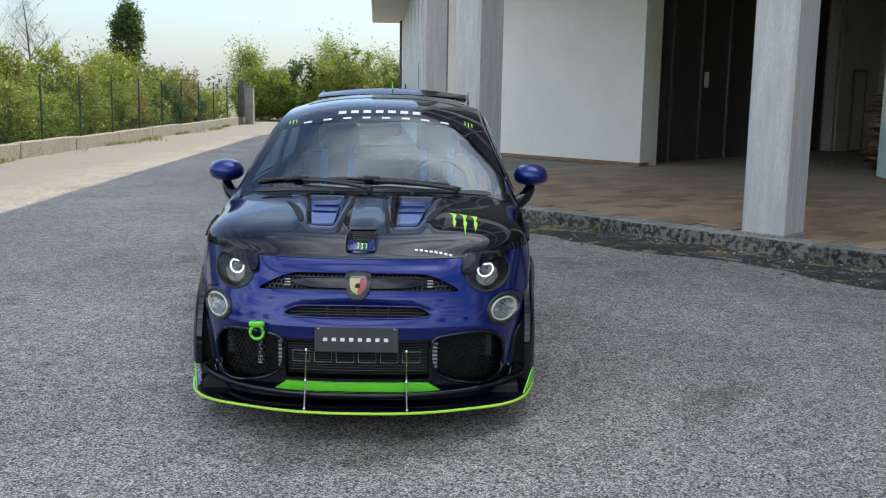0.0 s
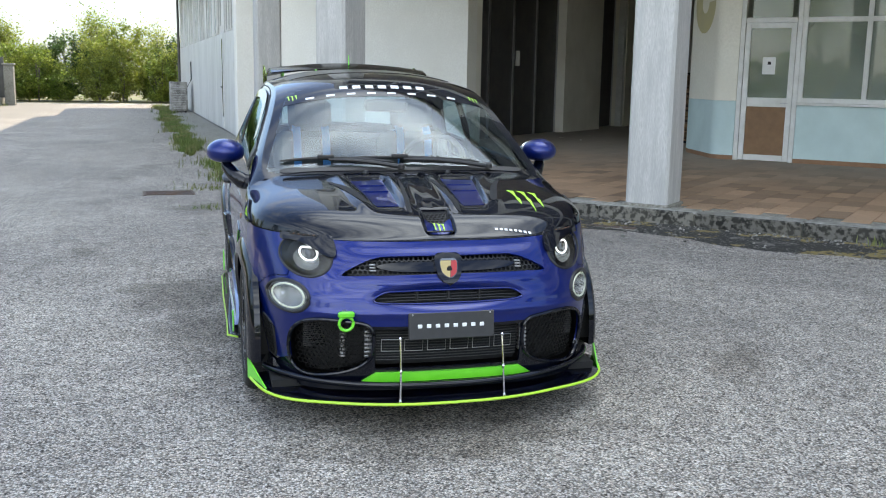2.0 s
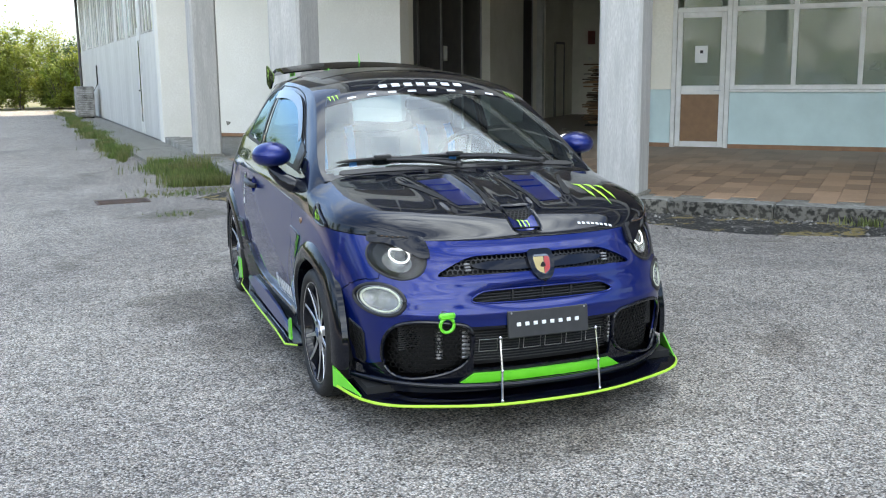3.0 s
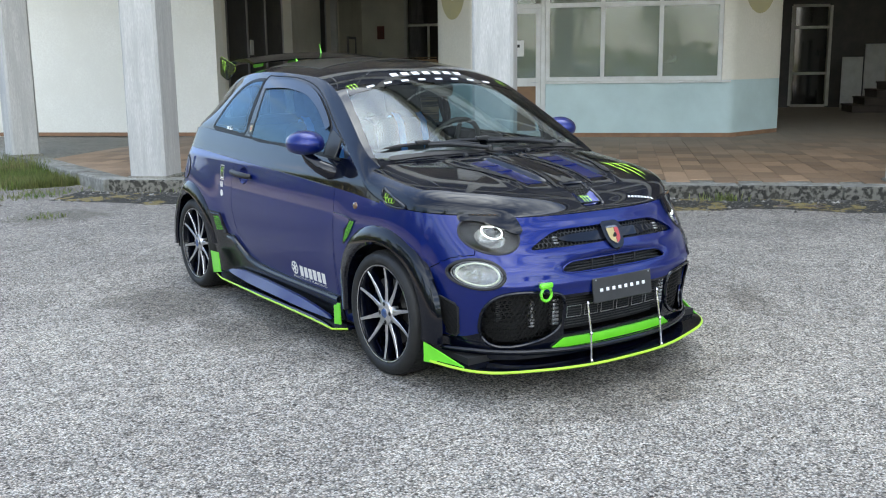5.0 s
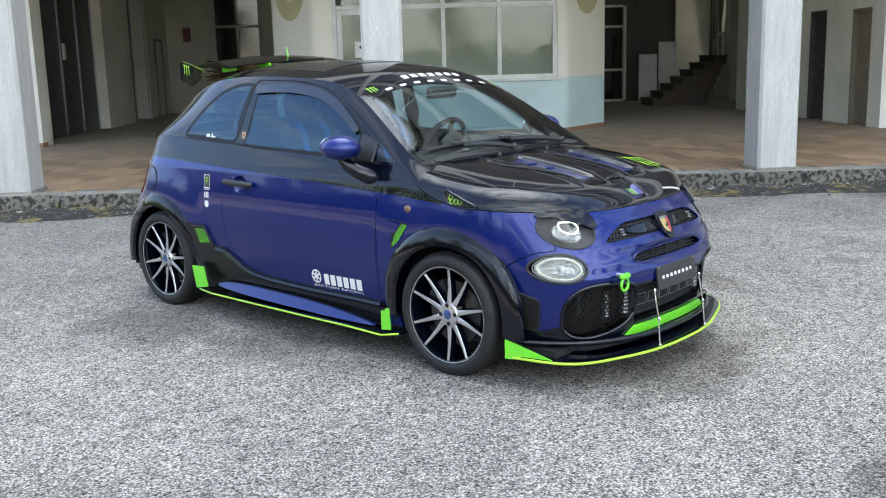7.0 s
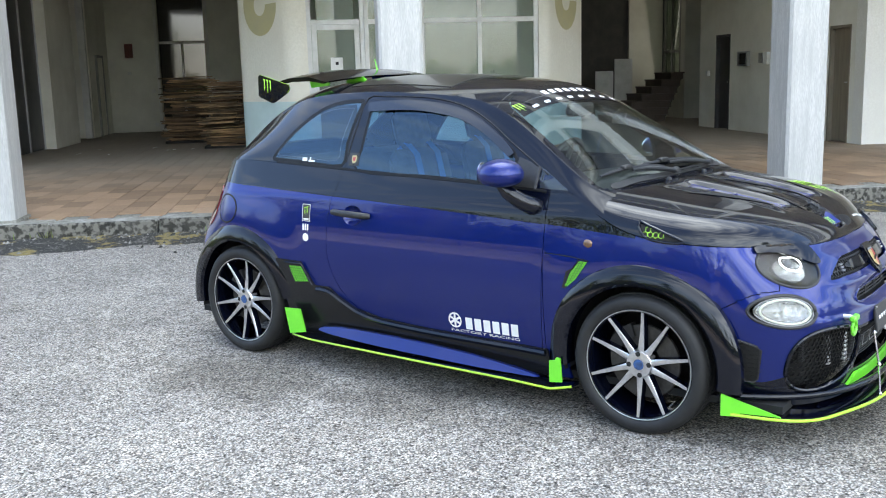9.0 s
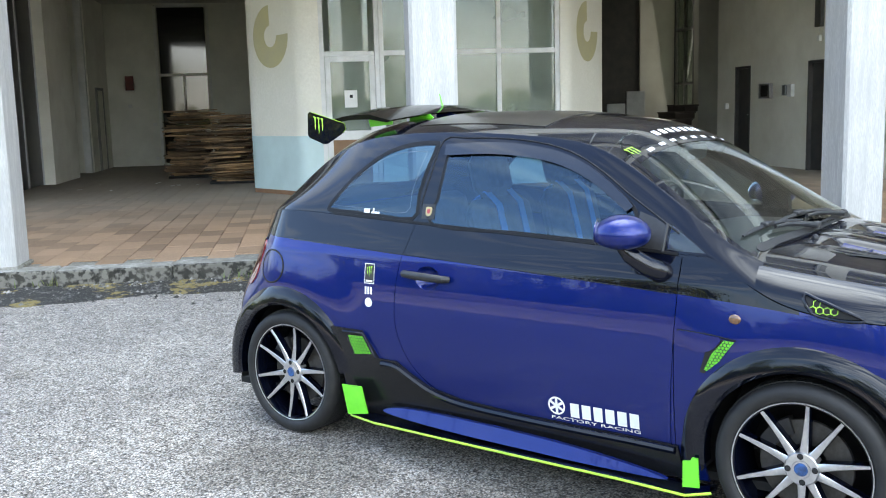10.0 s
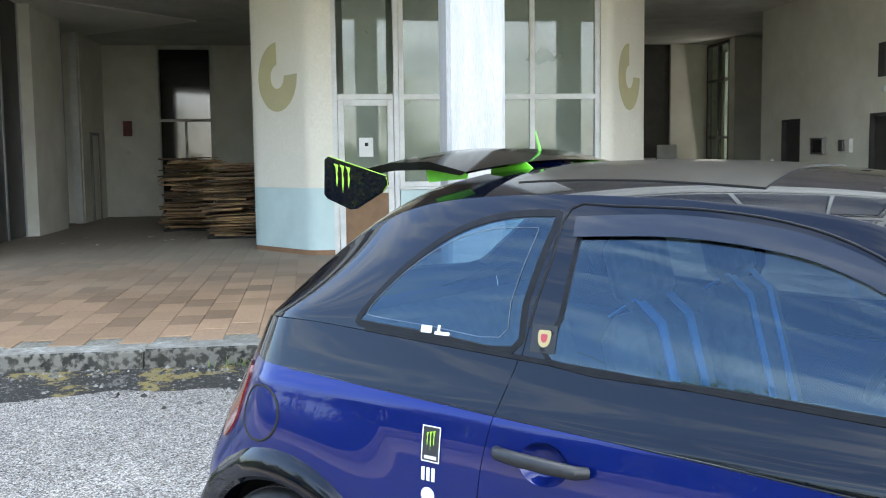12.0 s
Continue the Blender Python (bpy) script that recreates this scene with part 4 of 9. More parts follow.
shell = take_g("shell")
mirrored(shell)
thicken(shell, 0.012)
even(part("roof_shell", shell, M_BLACK, car, "gloss black roof and pillars"), S_TOP)
scr = mirrored(take_g("screen"))
screen = even(part("windscreen", scr, M_GLASS, car, "clear reflective windscreen"), S_TOP)
hg = mirrored(take_g("hatch_glass"))
hatch_glass = even(part("rear_window", hg, M_TINT, car), S_TOP)
for side in (1, -1):
    for nm, lab in (("door_glass", "blue-tinted door window"), ("quarter_glass", "blue-tinted rear side window"), ("vent_glass", "")):
        b = take_g(nm)
        if side < 0:
            flipped(b)
        even(part(nm, b, M_TINT if nm != "vent_glass" else M_GLASS, car, lab), S_TOP)
    b = take_g("frame")
    panel_edges(b, 0.002, 0.015)
    if side < 0:
        flipped(b)
    even(part("window_frame", b, M_BLACK, car, "black window frame"), S_TOP)


def inner_pan():
    """Dark floor, bulkhead and wheel boxes that close the body."""
    b = bmesh.new()
    box(b, -0.70, 0.70, -0.55, 2.72, 0.16, 0.19)
    box(b, -0.68, 0.68, 0.38, 0.42, 0.19, 0.90)
    box(b, -0.50, 0.50, -0.42, -0.40, 0.19, 0.72)
    box(b, -0.60, 0.60, 2.45, 2.5, 0.19, 0.95)
    part("underbody", b, M_DARK, car, smooth=False)
    for sx in (1, -1):
        for cy in (0, 2.3):
            w = bmesh.new()
            n = 24
            ring = [[w.verts.new((sx * xx, cy + 0.338 * math.cos(radians(-12 + 204 * k / n)), HUB_Z + 0.338 * math.sin(radians(-12 + 204 * k / n)))) for k in range(n + 1)] for xx in (0.46, 0.775)]
            for k in range(n):
                w.faces.new((ring[0][k], ring[0][k + 1], ring[1][k + 1], ring[1][k]))
            w.faces.new(ring[0])
            part("wheel_liner", w, M_DARK, car)


inner_pan()


# ---- wheels ----
def wheel_at(cy, sx):
    """Tyre, ten-spoke rim, brake disc and cap; local z points outwards."""
    m = Matrix.Translation((sx * 0.695, cy, HUB_Z)) @ Euler((0, radians(90 * sx), 0)).to_matrix().to_4x4()
    hub = new("wheel")
    hub.parent = car
    hub.matrix_basis = m
    R = 0.287
    b = bmesh.new()
    lathe(b, [(0.222, -0.09), (0.245, -0.10), (0.268, -0.098), (0.282, -0.085), (R, -0.06), (R + 0.001, -0.02), (R + 0.001, 0.02), (R, 0.055), (0.283, 0.078), (0.270, 0.092), (0.25, 0.096), (0.232, 0.090), (0.224, 0.078), (0.222, 0.06), (0.222, -0.06)], 64, closed=True)
    part("tyre", b, M_TYRE, hub, "low-profile black tyre")
    b = bmesh.new()
    for k in range(72):
        a = 2 * math.pi * k / 72
        for h0, h1, tw in ((-0.062, -0.024, 0.05), (-0.018, 0.018, -0.05), (0.024, 0.060, 0.05)):
            bm2 = box(b, -0.0095, 0.0095, -0.0015, 0.0022, h0, h1, 0, Matrix.Rotation(a + (0.04 if h0 == -0.018 else 0), 4, 'Z') @ Matrix.Translation((0, R, 0)) @ Matrix.Rotation(tw * 4, 4, 'Y'))
    part("tread", b, M_TYRE, hub, smooth=False)
    b = bmesh.new()
    lathe(b, [(0.228, 0.080), (0.224, 0.086), (0.217, 0.083), (0.213, 0.070), (0.206, 0.03), (0.200, -0.07), (0.222, -0.075), (0.222, 0.06)], 64, closed=True)
    part("rim_barrel", b, M_BLACK, hub, "black rim barrel")
    b = bmesh.new()
    lathe(b, [(0.2265, 0.0815), (0.2250, 0.0868), (0.2215, 0.0858)], 64)
    part("rim_lip", b, M_ALU, hub, "machined bright rim lip")
    spoke = None
    for k in range(10):
        # five pairs of spokes
        a = radians((34 if cy < 1 else 28) + 72 * (k // 2) + (15.5 if k % 2 else -15.5))
        b = bmesh.new()
        # a tapered spoke with a bright face and dark sides
        sec = [(0.030, 0.014, 0.070), (0.058, 0.0135, 0.066), (0.12, 0.0098, 0.067), (0.18, 0.0075, 0.074), (0.2175, 0.0062, 0.082)]
        rows_ = []
        for r, hw, h in sec:
            rows_.append([b.verts.new((-hw * 1.25, r, h - 0.034)), b.verts.new((-hw, r, h - 0.002)), b.verts.new((-hw * 0.8, r, h)), b.verts.new((hw * 0.8, r, h)), b.verts.new((hw, r, h - 0.002)), b.verts.new((hw * 1.25, r, h - 0.034))])
        for A, B in zip(rows_, rows_[1:]):
            for j in range(5):
                f = b.faces.new((A[j], B[j], B[j + 1], A[j + 1]))
                f.material_index = 0 if j in (1, 2, 3) else 1
        bmesh.ops.transform(b, matrix=Matrix.Rotation(a, 4, 'Z'), verts=b.verts[:])
        bmesh.ops.recalc_face_normals(b, faces=b.faces[:])
        part("spoke", b, [M_ALU, M_BLACK], hub)
    b = bmesh.new()
    lathe(b, [(0.0, 0.07), (0.028, 0.07), (0.03, 0.074), (0.052, 0.071), (0.058, 0.064), (0.06, 0.03)], 32)
    part("hub_boss", b, M_ALU, hub)
    b = bmesh.new()
    lathe(b, [(0.0, 0.0795), (0.020, 0.0785), (0.0225, 0.075), (0.023, 0.07)], 28)
    part("centre_cap", b, M_CAP, hub, "small dark blue centre cap")
    b = bmesh.new()
    lathe(b, [(0.0225, 0.072), (0.0225, 0.0762), (0.0285, 0.0758), (0.029, 0.07)], 28)
    part("cap_ring", b, M_ALU, hub, "thin bright ring round the cap")
    for k in range(4):
        b = bmesh.new()
        a = math.pi / 2 * k + 0.1
        lathe(b, [(0.0, 0.0745), (0.0085, 0.0745), (0.0105, 0.0735)], 14, Matrix.Translation((0.043 * math.cos(a), 0.043 * math.sin(a), 0)))
        part("wheel_bolt", b, M_DARK, hub)
    b = bmesh.new()
    lathe(b, [(0.07, 0.018), (0.15, 0.018), (0.152, 0.006), (0.07, 0.006)], 48, closed=True)
    part("brake_disc", b, M_DISC, hub, "steel brake disc")
    b = bmesh.new()
    arc = [0.35 + 0.14 * k for k in range(8)]
    prism(b, [(0.162 * math.cos(a), 0.162 * math.sin(a)) for a in arc] + [(0.108 * math.cos(a), 0.108 * math.sin(a)) for a in arc[::-1]], -0.01, 0.034)
    part("brake_caliper", b, M_TRIM, hub)
    return hub


M_DISC = material("dull brake iron", (0.10, 0.095, 0.09), 0.5, 0.7, color2=(0.06, 0.055, 0.05), scale=40.0)
M_CAP = material("blue centre cap", (0.015, 0.10, 0.30), 0.3, coat=0.5, color2=(0.01, 0.015, 0.03), scale=60.0, amount=0.8)
for cy in (0.0, 2.30):
    for sx in (1, -1):
        wheel_at(cy, sx)


# ---- wide arches ----
def flare(cy, sx, a0, a1, r_in, r_out, x_in, x_out):
    b = bmesh.new()
    n = 44
    prof = [(r_in + 0.004, -0.06), (r_in, 0.012), (r_in + 0.012, 0.024), (r_in + (r_out - r_in) * 0.55, 0.020), (r_out - 0.012, 0.006), (r_out, -0.006), (r_out + 0.002, -0.03)]
    rings = []
    for k in range(n + 1):
        a = radians(a0 + (a1 - a0) * k / n)
        row = []
        for r, o in prof:
            y, z = cy + r * math.cos(a), HUB_Z + r * math.sin(a)
            base = flank_x(y, max(0.2, z))
            row.append(b.verts.new((sx * (max(base, x_in) + o), y, z)))
        rings.append(row)
    for A, B in zip(rings, rings[1:]):
        for j in range(len(prof) - 1):
            b.faces.new((A[j], A[j + 1], B[j + 1], B[j]))
    b.faces.new(rings[0])
    b.faces.new(rings[-1][::-1])
    bmesh.ops.recalc_face_normals(b, faces=b.faces[:])
    return part("wheel_arch_flare", b, M_BLACK, car, "gloss black bolt-on wheel arch")


def flank_x(y, z):
    """Half width of the lower body at a place on the flank."""
    k = min(range(len(CURT)), key=lambda i: abs(CURT[i][17].y - y) + (9 if CURT[i][17].x < 0.3 else 0))
    row = CURT[k]
    if z <= row[0].z:
        return row[0].x
    for p, q in zip(row, row[1:]):
        if p.z <= z <= q.z:
            return p.x + (q.x - p.x) * (z - p.z) / (q.z - p.z)
    return row[-1].x


for sx in (1, -1):
    flare(0.0, sx, -8, 188, 0.322, 0.412, 0.765, 0.0)
    flare(2.30, sx, -8, 172, 0.322, 0.412, 0.765, 0.0)

# ---- fittings of the car ----
def hit_skin(kind, a, b, off=0.0):
    """A point on the body: kind 'x' from the side at (y, z), 'y' from the front at (x, z), 'z' from above at (x, y)."""
    sx = 1.0
    if kind == 'x':
        o, d = Vector((2, a, b)), Vector((-1, 0, 0))
    elif kind == 'y':
        sx = -1.0 if a < 0 else 1.0
        o, d = Vector((abs(a), -2, b)), Vector((0, 1, 0))
    else:
        sx = -1.0 if a < 0 else 1.0
        o, d = Vector((abs(a), b, 3)), Vector((0, 0, -1))
    p, n, _, _ = SKIN.ray_cast(o, d)
    if p is None:
        p, n, _, _ = SKIN.find_nearest(o + d * (1.25 if kind == 'x' else 1.4 if kind == 'y' else 2.0))
    if n.dot(d) > 0:
        n = -n
    q = p + n * off
    return Vector((q.x * sx, q.y, q.z))


def patch(outline, kind, off=0.002, thick=0.0, cuts=2, side=1, hole=None):
    """A sheet that lies on the body inside an outline."""
    bm = bmesh.new()
    vs = [bm.verts.new((a, b, 0)) for a, b in outline]
    bm.faces.new(vs)
    bmesh.ops.triangulate(bm, faces=bm.faces[:])
    for _ in range(cuts):
        es = [e for e in bm.edges if e.calc_length() > 0.02]
        if es:
            bmesh.ops.subdivide_edges(bm, edges=es, cuts=1)
            bmesh.ops.triangulate(bm, faces=bm.faces[:])
    for v in bm.verts:
        q = hit_skin(kind, v.co.x, v.co.y, off)
        v.co = Vector((q.x * side if kind == 'x' else q.x, q.y, q.z))
    bmesh.ops.recalc_face_normals(bm, faces=bm.faces[:])
    out = {'x': Vector((side, 0, 0)), 'y': Vector((0, -1, 0)), 'z': Vector((0, 0, 1))}[kind]
    if sum((f.normal.dot(out) for f in bm.faces), 0.0) < 0:
        bmesh.ops.reverse_faces(bm, faces=bm.faces[:])
    if thick:
        thicken(bm, thick)
    return bm


def merge(dst, src):
    me = bpy.data.meshes.new("tmp")
    src.to_mesh(me)
    src.free()
    dst.from_mesh(me)
    bpy.data.meshes.remove(me)


def rect(a0, a1, b0, b1):
    return [(a0, b0), (a1, b0), (a1, b1), (a0, b1)]


def glyph_bars(n, a0, a1, b0, b1, fill=0.62, slant=0.0):
    """n plain bars in a row, in place of lettering that is not spelt out."""
    w = (a1 - a0) / n
    return [[(a0 + w * k, b0), (a0 + w * (k + fill), b0 + slant * fill / n), (a0 + w * (k + fill), b1 + slant * fill / n), (a0 + w * k, b1)] for k in range(n)]


def decals(name, outlines, kind, mat, side=1, off=0.0016, label="", parent=None, cuts=1):
    if name.endswith("bars"):
        for o in outlines:
            last = part(name[:-1], patch(o, kind, off, 0, cuts, side), mat, parent or car, label, smooth=False)
        return last
    bm = bmesh.new()
    for o in outlines:
        merge(bm, patch(o, kind, off, 0, cuts, side))
    return part(name, bm, mat, parent or car, label, smooth=False)


def claw(a0, a1, b0, b1):
    """Three ragged strokes, inside a box."""
    w, h = a1 - a0, b1 - b0
    out = []
    for k, (top, low) in enumerate(((1.0, 0.22), (0.96, 0.0), (0.9, 0.16))):
        c = a0 + w * (0.2 + 0.32 * k)
        out.append([(c - 0.16 * w, b0 + h * top), (c + 0.10 * w, b0 + h * (top - 0.05)), (c + 0.03 * w, b0 + h * 0.62), (c + 0.08 * w, b0 + h * 0.5), (c + 0.01 * w, b0 + h * low), (c - 0.04 * w, b0 + h * 0.45), (c - 0.02 * w, b0 + h * 0.62), (c - 0.05 * w, b0 + h * (top - 0.12))])
    return out


def honeycomb(poly, kind, off, cell, wall, side=1, depth=0.006):
    """A mesh of hexagonal cells inside an outline, on the body."""
    bm = bmesh.new()
    a_ = [p[0] for p in poly]
    b_ = [p[1] for p in poly]
    dx, dy = cell * math.sqrt(3), cell * 1.5
    j = 0
    y = min(b_)
    while y < max(b_) + dy:
        x = min(a_) + (dx / 2 if j % 2 else 0)
        while x < max(a_) + dx:
            if inside(poly, x, y):
                ro = [hit_skin(kind, x + cell * math.sin(radians(60 * k)), y + cell * math.cos(radians(60 * k)), off) for k in range(6)]
                ri = [hit_skin(kind, x + (cell - wall) * math.sin(radians(60 * k)), y + (cell - wall) * math.cos(radians(60 * k)), off) for k in range(6)]
                rd = [hit_skin(kind, x + (cell - wall) * math.sin(radians(60 * k)), y + (cell - wall) * math.cos(radians(60 * k)), off - depth) for k in range(6)]
                if kind == 'x':
                    for L in (ro, ri, rd):
                        for q in L:
                            q.x *= side
                O, I, D = ([bm.verts.new(q) for q in L] for L in (ro, ri, rd))
                for k in range(6):
                    m = (k + 1) % 6
                    bm.faces.new((O[k], O[m], I[m], I[k]))
                    bm.faces.new((I[k], I[m], D[m], D[k]))
            x += dx
        y += dy
        j += 1
    return bm


def rail(name, line, kind, r, mat, side=1, off=0.0, parent=None, label="", seg=8):
    pts = [hit_skin(kind, a, b, off) for a, b in line]
    if kind == 'x':
        for q in pts:
            q.x *= side
    bm = bmesh.new()
    tube(bm, pts, r, seg)
    return part(name, bm, mat, parent or car, label)


def border(name, line, kind, w_out, w_in, mat, side=1, off=0.0015, parent=None, label="", closed=True):
    """A flat band that follows a line on the body, w_out to its left and w_in to its right."""
    n = len(line)
    bm = bmesh.new()
    rows = []
    for i, (a, b) in enumerate(line):
        p, q = (line[i - 1], line[(i + 1) % n]) if closed else (line[max(0, i - 1)], line[min(n - 1, i + 1)])
        dx, dy = q[0] - p[0], q[1] - p[1]
        ln = math.hypot(dx, dy) or 1.0
        ox, oy = -dy / ln, dx / ln
        row = [hit_skin(kind, a + ox * w, b + oy * w, o) for w, o in ((w_out, -0.002), (w_out * 0.7, off), (-w_in * 0.7, off), (-w_in, -0.002))]
        rows.append([bm.verts.new((v.x * side if kind == 'x' else v.x, v.y, v.z)) for v in row])
    for A, C in zip(rows, rows[1:] + (rows[:1] if closed else [])):
        for k in range(3):
            bm.faces.new((A[k], A[k + 1], C[k + 1], C[k]))
    bmesh.ops.recalc_face_normals(bm, faces=bm.faces[:])
    ref = hit_skin(kind, *line[0], 0.1)
    f0 = bm.faces[:][1]
    c = f0.calc_center_median()
    if f0.normal.dot(Vector((ref.x * side if kind == 'x' else ref.x, ref.y, ref.z)) - c) < 0:
        bmesh.ops.reverse_faces(bm, faces=bm.faces[:])
    return part(name, bm, mat, parent or car, label)


def lettering(text, a0, a1, b0, height, mat, side, off, name, label):
    """Plain words in the built-in font laid on the flank, from a0 to a1 along y (which may run backwards)."""
    cu = bpy.data.curves.new(name, 'FONT')
    cu.body, cu.resolution_u = text, 2
    ob = bpy.data.objects.new(name, cu)
    scene.collection.objects.link(ob)
    bpy.context.view_layer.update()
    me = bpy.data.meshes.new_from_object(ob.evaluated_get(bpy.context.evaluated_depsgraph_get()))
    bpy.data.objects.remove(ob)
    bpy.data.curves.remove(cu)
    xs, ys = [v.co.x for v in me.vertices], [v.co.y for v in me.vertices]
    for v in me.vertices:
        a = a0 + (a1 - a0) * (v.co.x - min(xs)) / (max(xs) - min(xs))
        b = b0 + height * (v.co.y - min(ys)) / (max(ys) - min(ys))
        q = hit_skin('x', a, b, off)
        v.co = (q.x * side, q.y, q.z)
    me.materials.clear()
    me.materials.append(mat)
    o = new(name, me)
    o.parent = car
    o["label"] = label
    return o


M_LED = emitter("daylight led", (0.80, 0.93, 1.0), 0.28)
M_REFL = material("lamp reflector", (0.76, 0.77, 0.76), 0.14, 1.0, color2=(0.35, 0.36, 0.35), scale=45.0, bump=0.7, bump_scale=60)
M_MESH = material("black intake mesh", (0.005, 0.005, 0.0055), 0.5, spec=0.3, color2=(0.008, 0.008, 0.008), scale=60.0)
M_SKIRT = material("semi-gloss black plastic", (0.005, 0.005, 0.006), 0.26, spec=0.45, color2=(0.008, 0.008, 0.009), scale=20.0)
M_WING = material("dark wing plastic", (0.0025, 0.0025, 0.003), 0.10, spec=0.25, color2=(0.007, 0.007, 0.0075), scale=15.0)
M_RIMG = material("dull lamp rim", (0.16, 0.165, 0.17), 0.25, 0.8)
M_DRL = material("pale ring", (0.66, 0.69, 0.56), 0.3)
M_SMOKED = material("smoked acrylic", (0.010, 0.012, 0.018), 0.1, coat=0.5, color2=(0.014, 0.016, 0.022), scale=30.0)
M_SAIL = material("matt black plastic", (0.012, 0.012, 0.013), 0.45, color2=(0.02, 0.02, 0.02), scale=60.0, bump=0.05, bump_scale=300)
M_AMBER = material("smoked amber lens", (0.20, 0.085, 0.03), 0.12, coat=1.0, color2=(0.10, 0.06, 0.04), scale=40.0)
M_RED = material("red lamp lens", (0.13, 0.008, 0.01), 0.12, coat=1.0, color2=(0.22, 0.02, 0.02), scale=30.0)
M_PLATE = material("dark grey plate", (0.022, 0.023, 0.025), 0.4, color2=(0.032, 0.032, 0.034), scale=20.0)
M_YELLOW = material("yellow enamel", (0.40, 0.30, 0.12), 0.3, coat=0.6)
M_REDE = material("red enamel", (0.38, 0.025, 0.02), 0.3, coat=0.6)
M_SEAT = material("dark seat cloth", (0.035, 0.036, 0.04), 0.9, color2=(0.06, 0.06, 0.065), scale=30.0)
M_BELT = material("bright blue webbing", (0.02, 0.15, 0.42), 0.7, color2=(0.025, 0.19, 0.48), scale=60.0)
M_PROJ = material("projector glass", (0.05, 0.055, 0.06), 0.05, coat=1.0)
M_SEAL = material("black rubber", (0.006, 0.006, 0.007), 0.45, spec=0.2, color2=(0.012, 0.012, 0.013), scale=30.0)
M_PALE = material("pale grey line", (0.13, 0.15, 0.18), 0.5)

# front lamps
for sx in (1, -1):
    lamp = new("headlamp")
    lamp.parent = car
    lamp["label"] = "round projector headlamp with a bright ring"

    def polar(c, rx, rz, rr, a, off, dy=0.0):
        q = hit_skin('y', c[0] + rx * rr * math.cos(a), c[1] + rz * rr * math.sin(a), off)
        return Vector((sx * q.x, q.y + dy, q.z))

    def disc(c, rx, rz, rings, seg=36):
        bm = bmesh.new()
        R = []
        for rr, off, dy in rings:
            R.append([bm.verts.new(polar(c, rx, rz, max(rr, 1e-3), 2 * math.pi * k / seg, off, dy)) for k in range(seg)])
        for A, C in zip(R, R[1:]):
            for k in range(seg):
                bm.faces.new((A[k], A[(k + 1) % seg], C[(k + 1) % seg], C[k]))
        bmesh.ops.recalc_face_normals(bm, faces=bm.faces[:])
        return bm
    part("lens", disc(HEAD_C, 0.095, 0.075, [(1.0, 0.000, 0), (0.85, 0.004, 0), (0.6, 0.007, 0), (0.3, 0.009, 0), (0.0, 0.0095, 0)]), M_LENS, lamp, "clear lamp lens")
    part("bowl", disc(HEAD_C, 0.099, 0.079, [(1.02, -0.004, 0), (0.95, -0.02, 0.02), (0.8, -0.03, 0.05), (0.5, -0.04, 0.07), (0.0, -0.04, 0.08)]), M_DARK, lamp, "black lamp bowl")
    part("reflector", disc((HEAD_C[0] + 0.004, HEAD_C[1] - 0.012), 0.050, 0.040, [(1.0, -0.012, 0.005), (0.8, -0.02, 0.03), (0.4, -0.03, 0.05), (0.0, -0.03, 0.055)]), M_REFL, lamp)
    bm = bmesh.new()
    cx, cz = HEAD_C[0] - 0.008, HEAD_C[1] + 0.012
    ring_pts = []
    for k in range(25):
        a = 2 * math.pi * k / 24 + radians(90)
        rx, rz = 0.034, 0.028
        zz = min(math.sin(a), 0.72)
        q = hit_skin('y', cx + rx * math.cos(a), cz + rz * zz, -0.006)
        ring_pts.append((sx * q.x, q.y, q.z))
    tube(bm, ring_pts, 0.0036, 6, cap=False)
    part("light_ring", bm, M_LED, lamp, "white daytime ring")
    bm = bmesh.new()
    q = hit_skin('y', cx, cz, -0.02)
    bmesh.ops.create_uvsphere(bm, u_segments=20, v_segments=12, radius=0.024, matrix=Matrix.Translation((sx * q.x, q.y + 0.01, q.z)))
    part("projector", bm, M_PROJ, lamp, "dark glass projector lens")
    bm = bmesh.new()
    tube(bm, [polar(HEAD_C, 0.098, 0.078, 1.0, 2 * math.pi * k / 40, 0.001) for k in range(41)], 0.005, 8, cap=False)
    part("bezel", bm, M_TRIM, lamp)
    # black lid over the top of the lamp
    lid = smooth_line([(0.440, 0.702), (0.450, 0.765), (0.50, 0.772), (0.56, 0.776), (0.63, 0.778), (0.640, 0.750), (0.605, 0.748), (0.565, 0.740), (0.52, 0.720), (0.475, 0.694)], 3, True)
    bm = patch([(sx * a, b) for a, b in lid], 'y', 0.015, 0.012, 2)
    part("headlamp_lid", bm, M_BLACK, car, "gloss black lid over the headlamp")
    bm = patch([(sx * a, b) for a, b in smooth_line([(0.50, 0.768), (0.55, 0.776), (0.60, 0.778), (0.60, 0.771), (0.55, 0.768), (0.51, 0.760)], 2, True)], 'y', 0.0165, 0, 1)
    part("lid_slit", bm, M_DARK, car)
    for k in range(5):
        q = hit_skin('y', 0.515 + 0.018 * k, 0.7695 + 0.0016 * k, 0.018)
        bm = bmesh.new()
        box(bm, sx * q.x - 0.004, sx * q.x + 0.004, q.y - 0.001, q.y + 0.003, q.z - 0.002, q.z + 0.002, 0.0008)
        part("lid_marker", bm, M_AMBER, car)

    fog = new("driving_lamp")
    fog.parent = car
    fog["label"] = "round lower lamp with a pale ring"
    part("lens", disc(FOG_C, 0.067, 0.052, [(1.0, 0.002, 0), (0.8, 0.007, 0), (0.5, 0.011, 0), (0.0, 0.013, 0)]), M_LENS, fog)
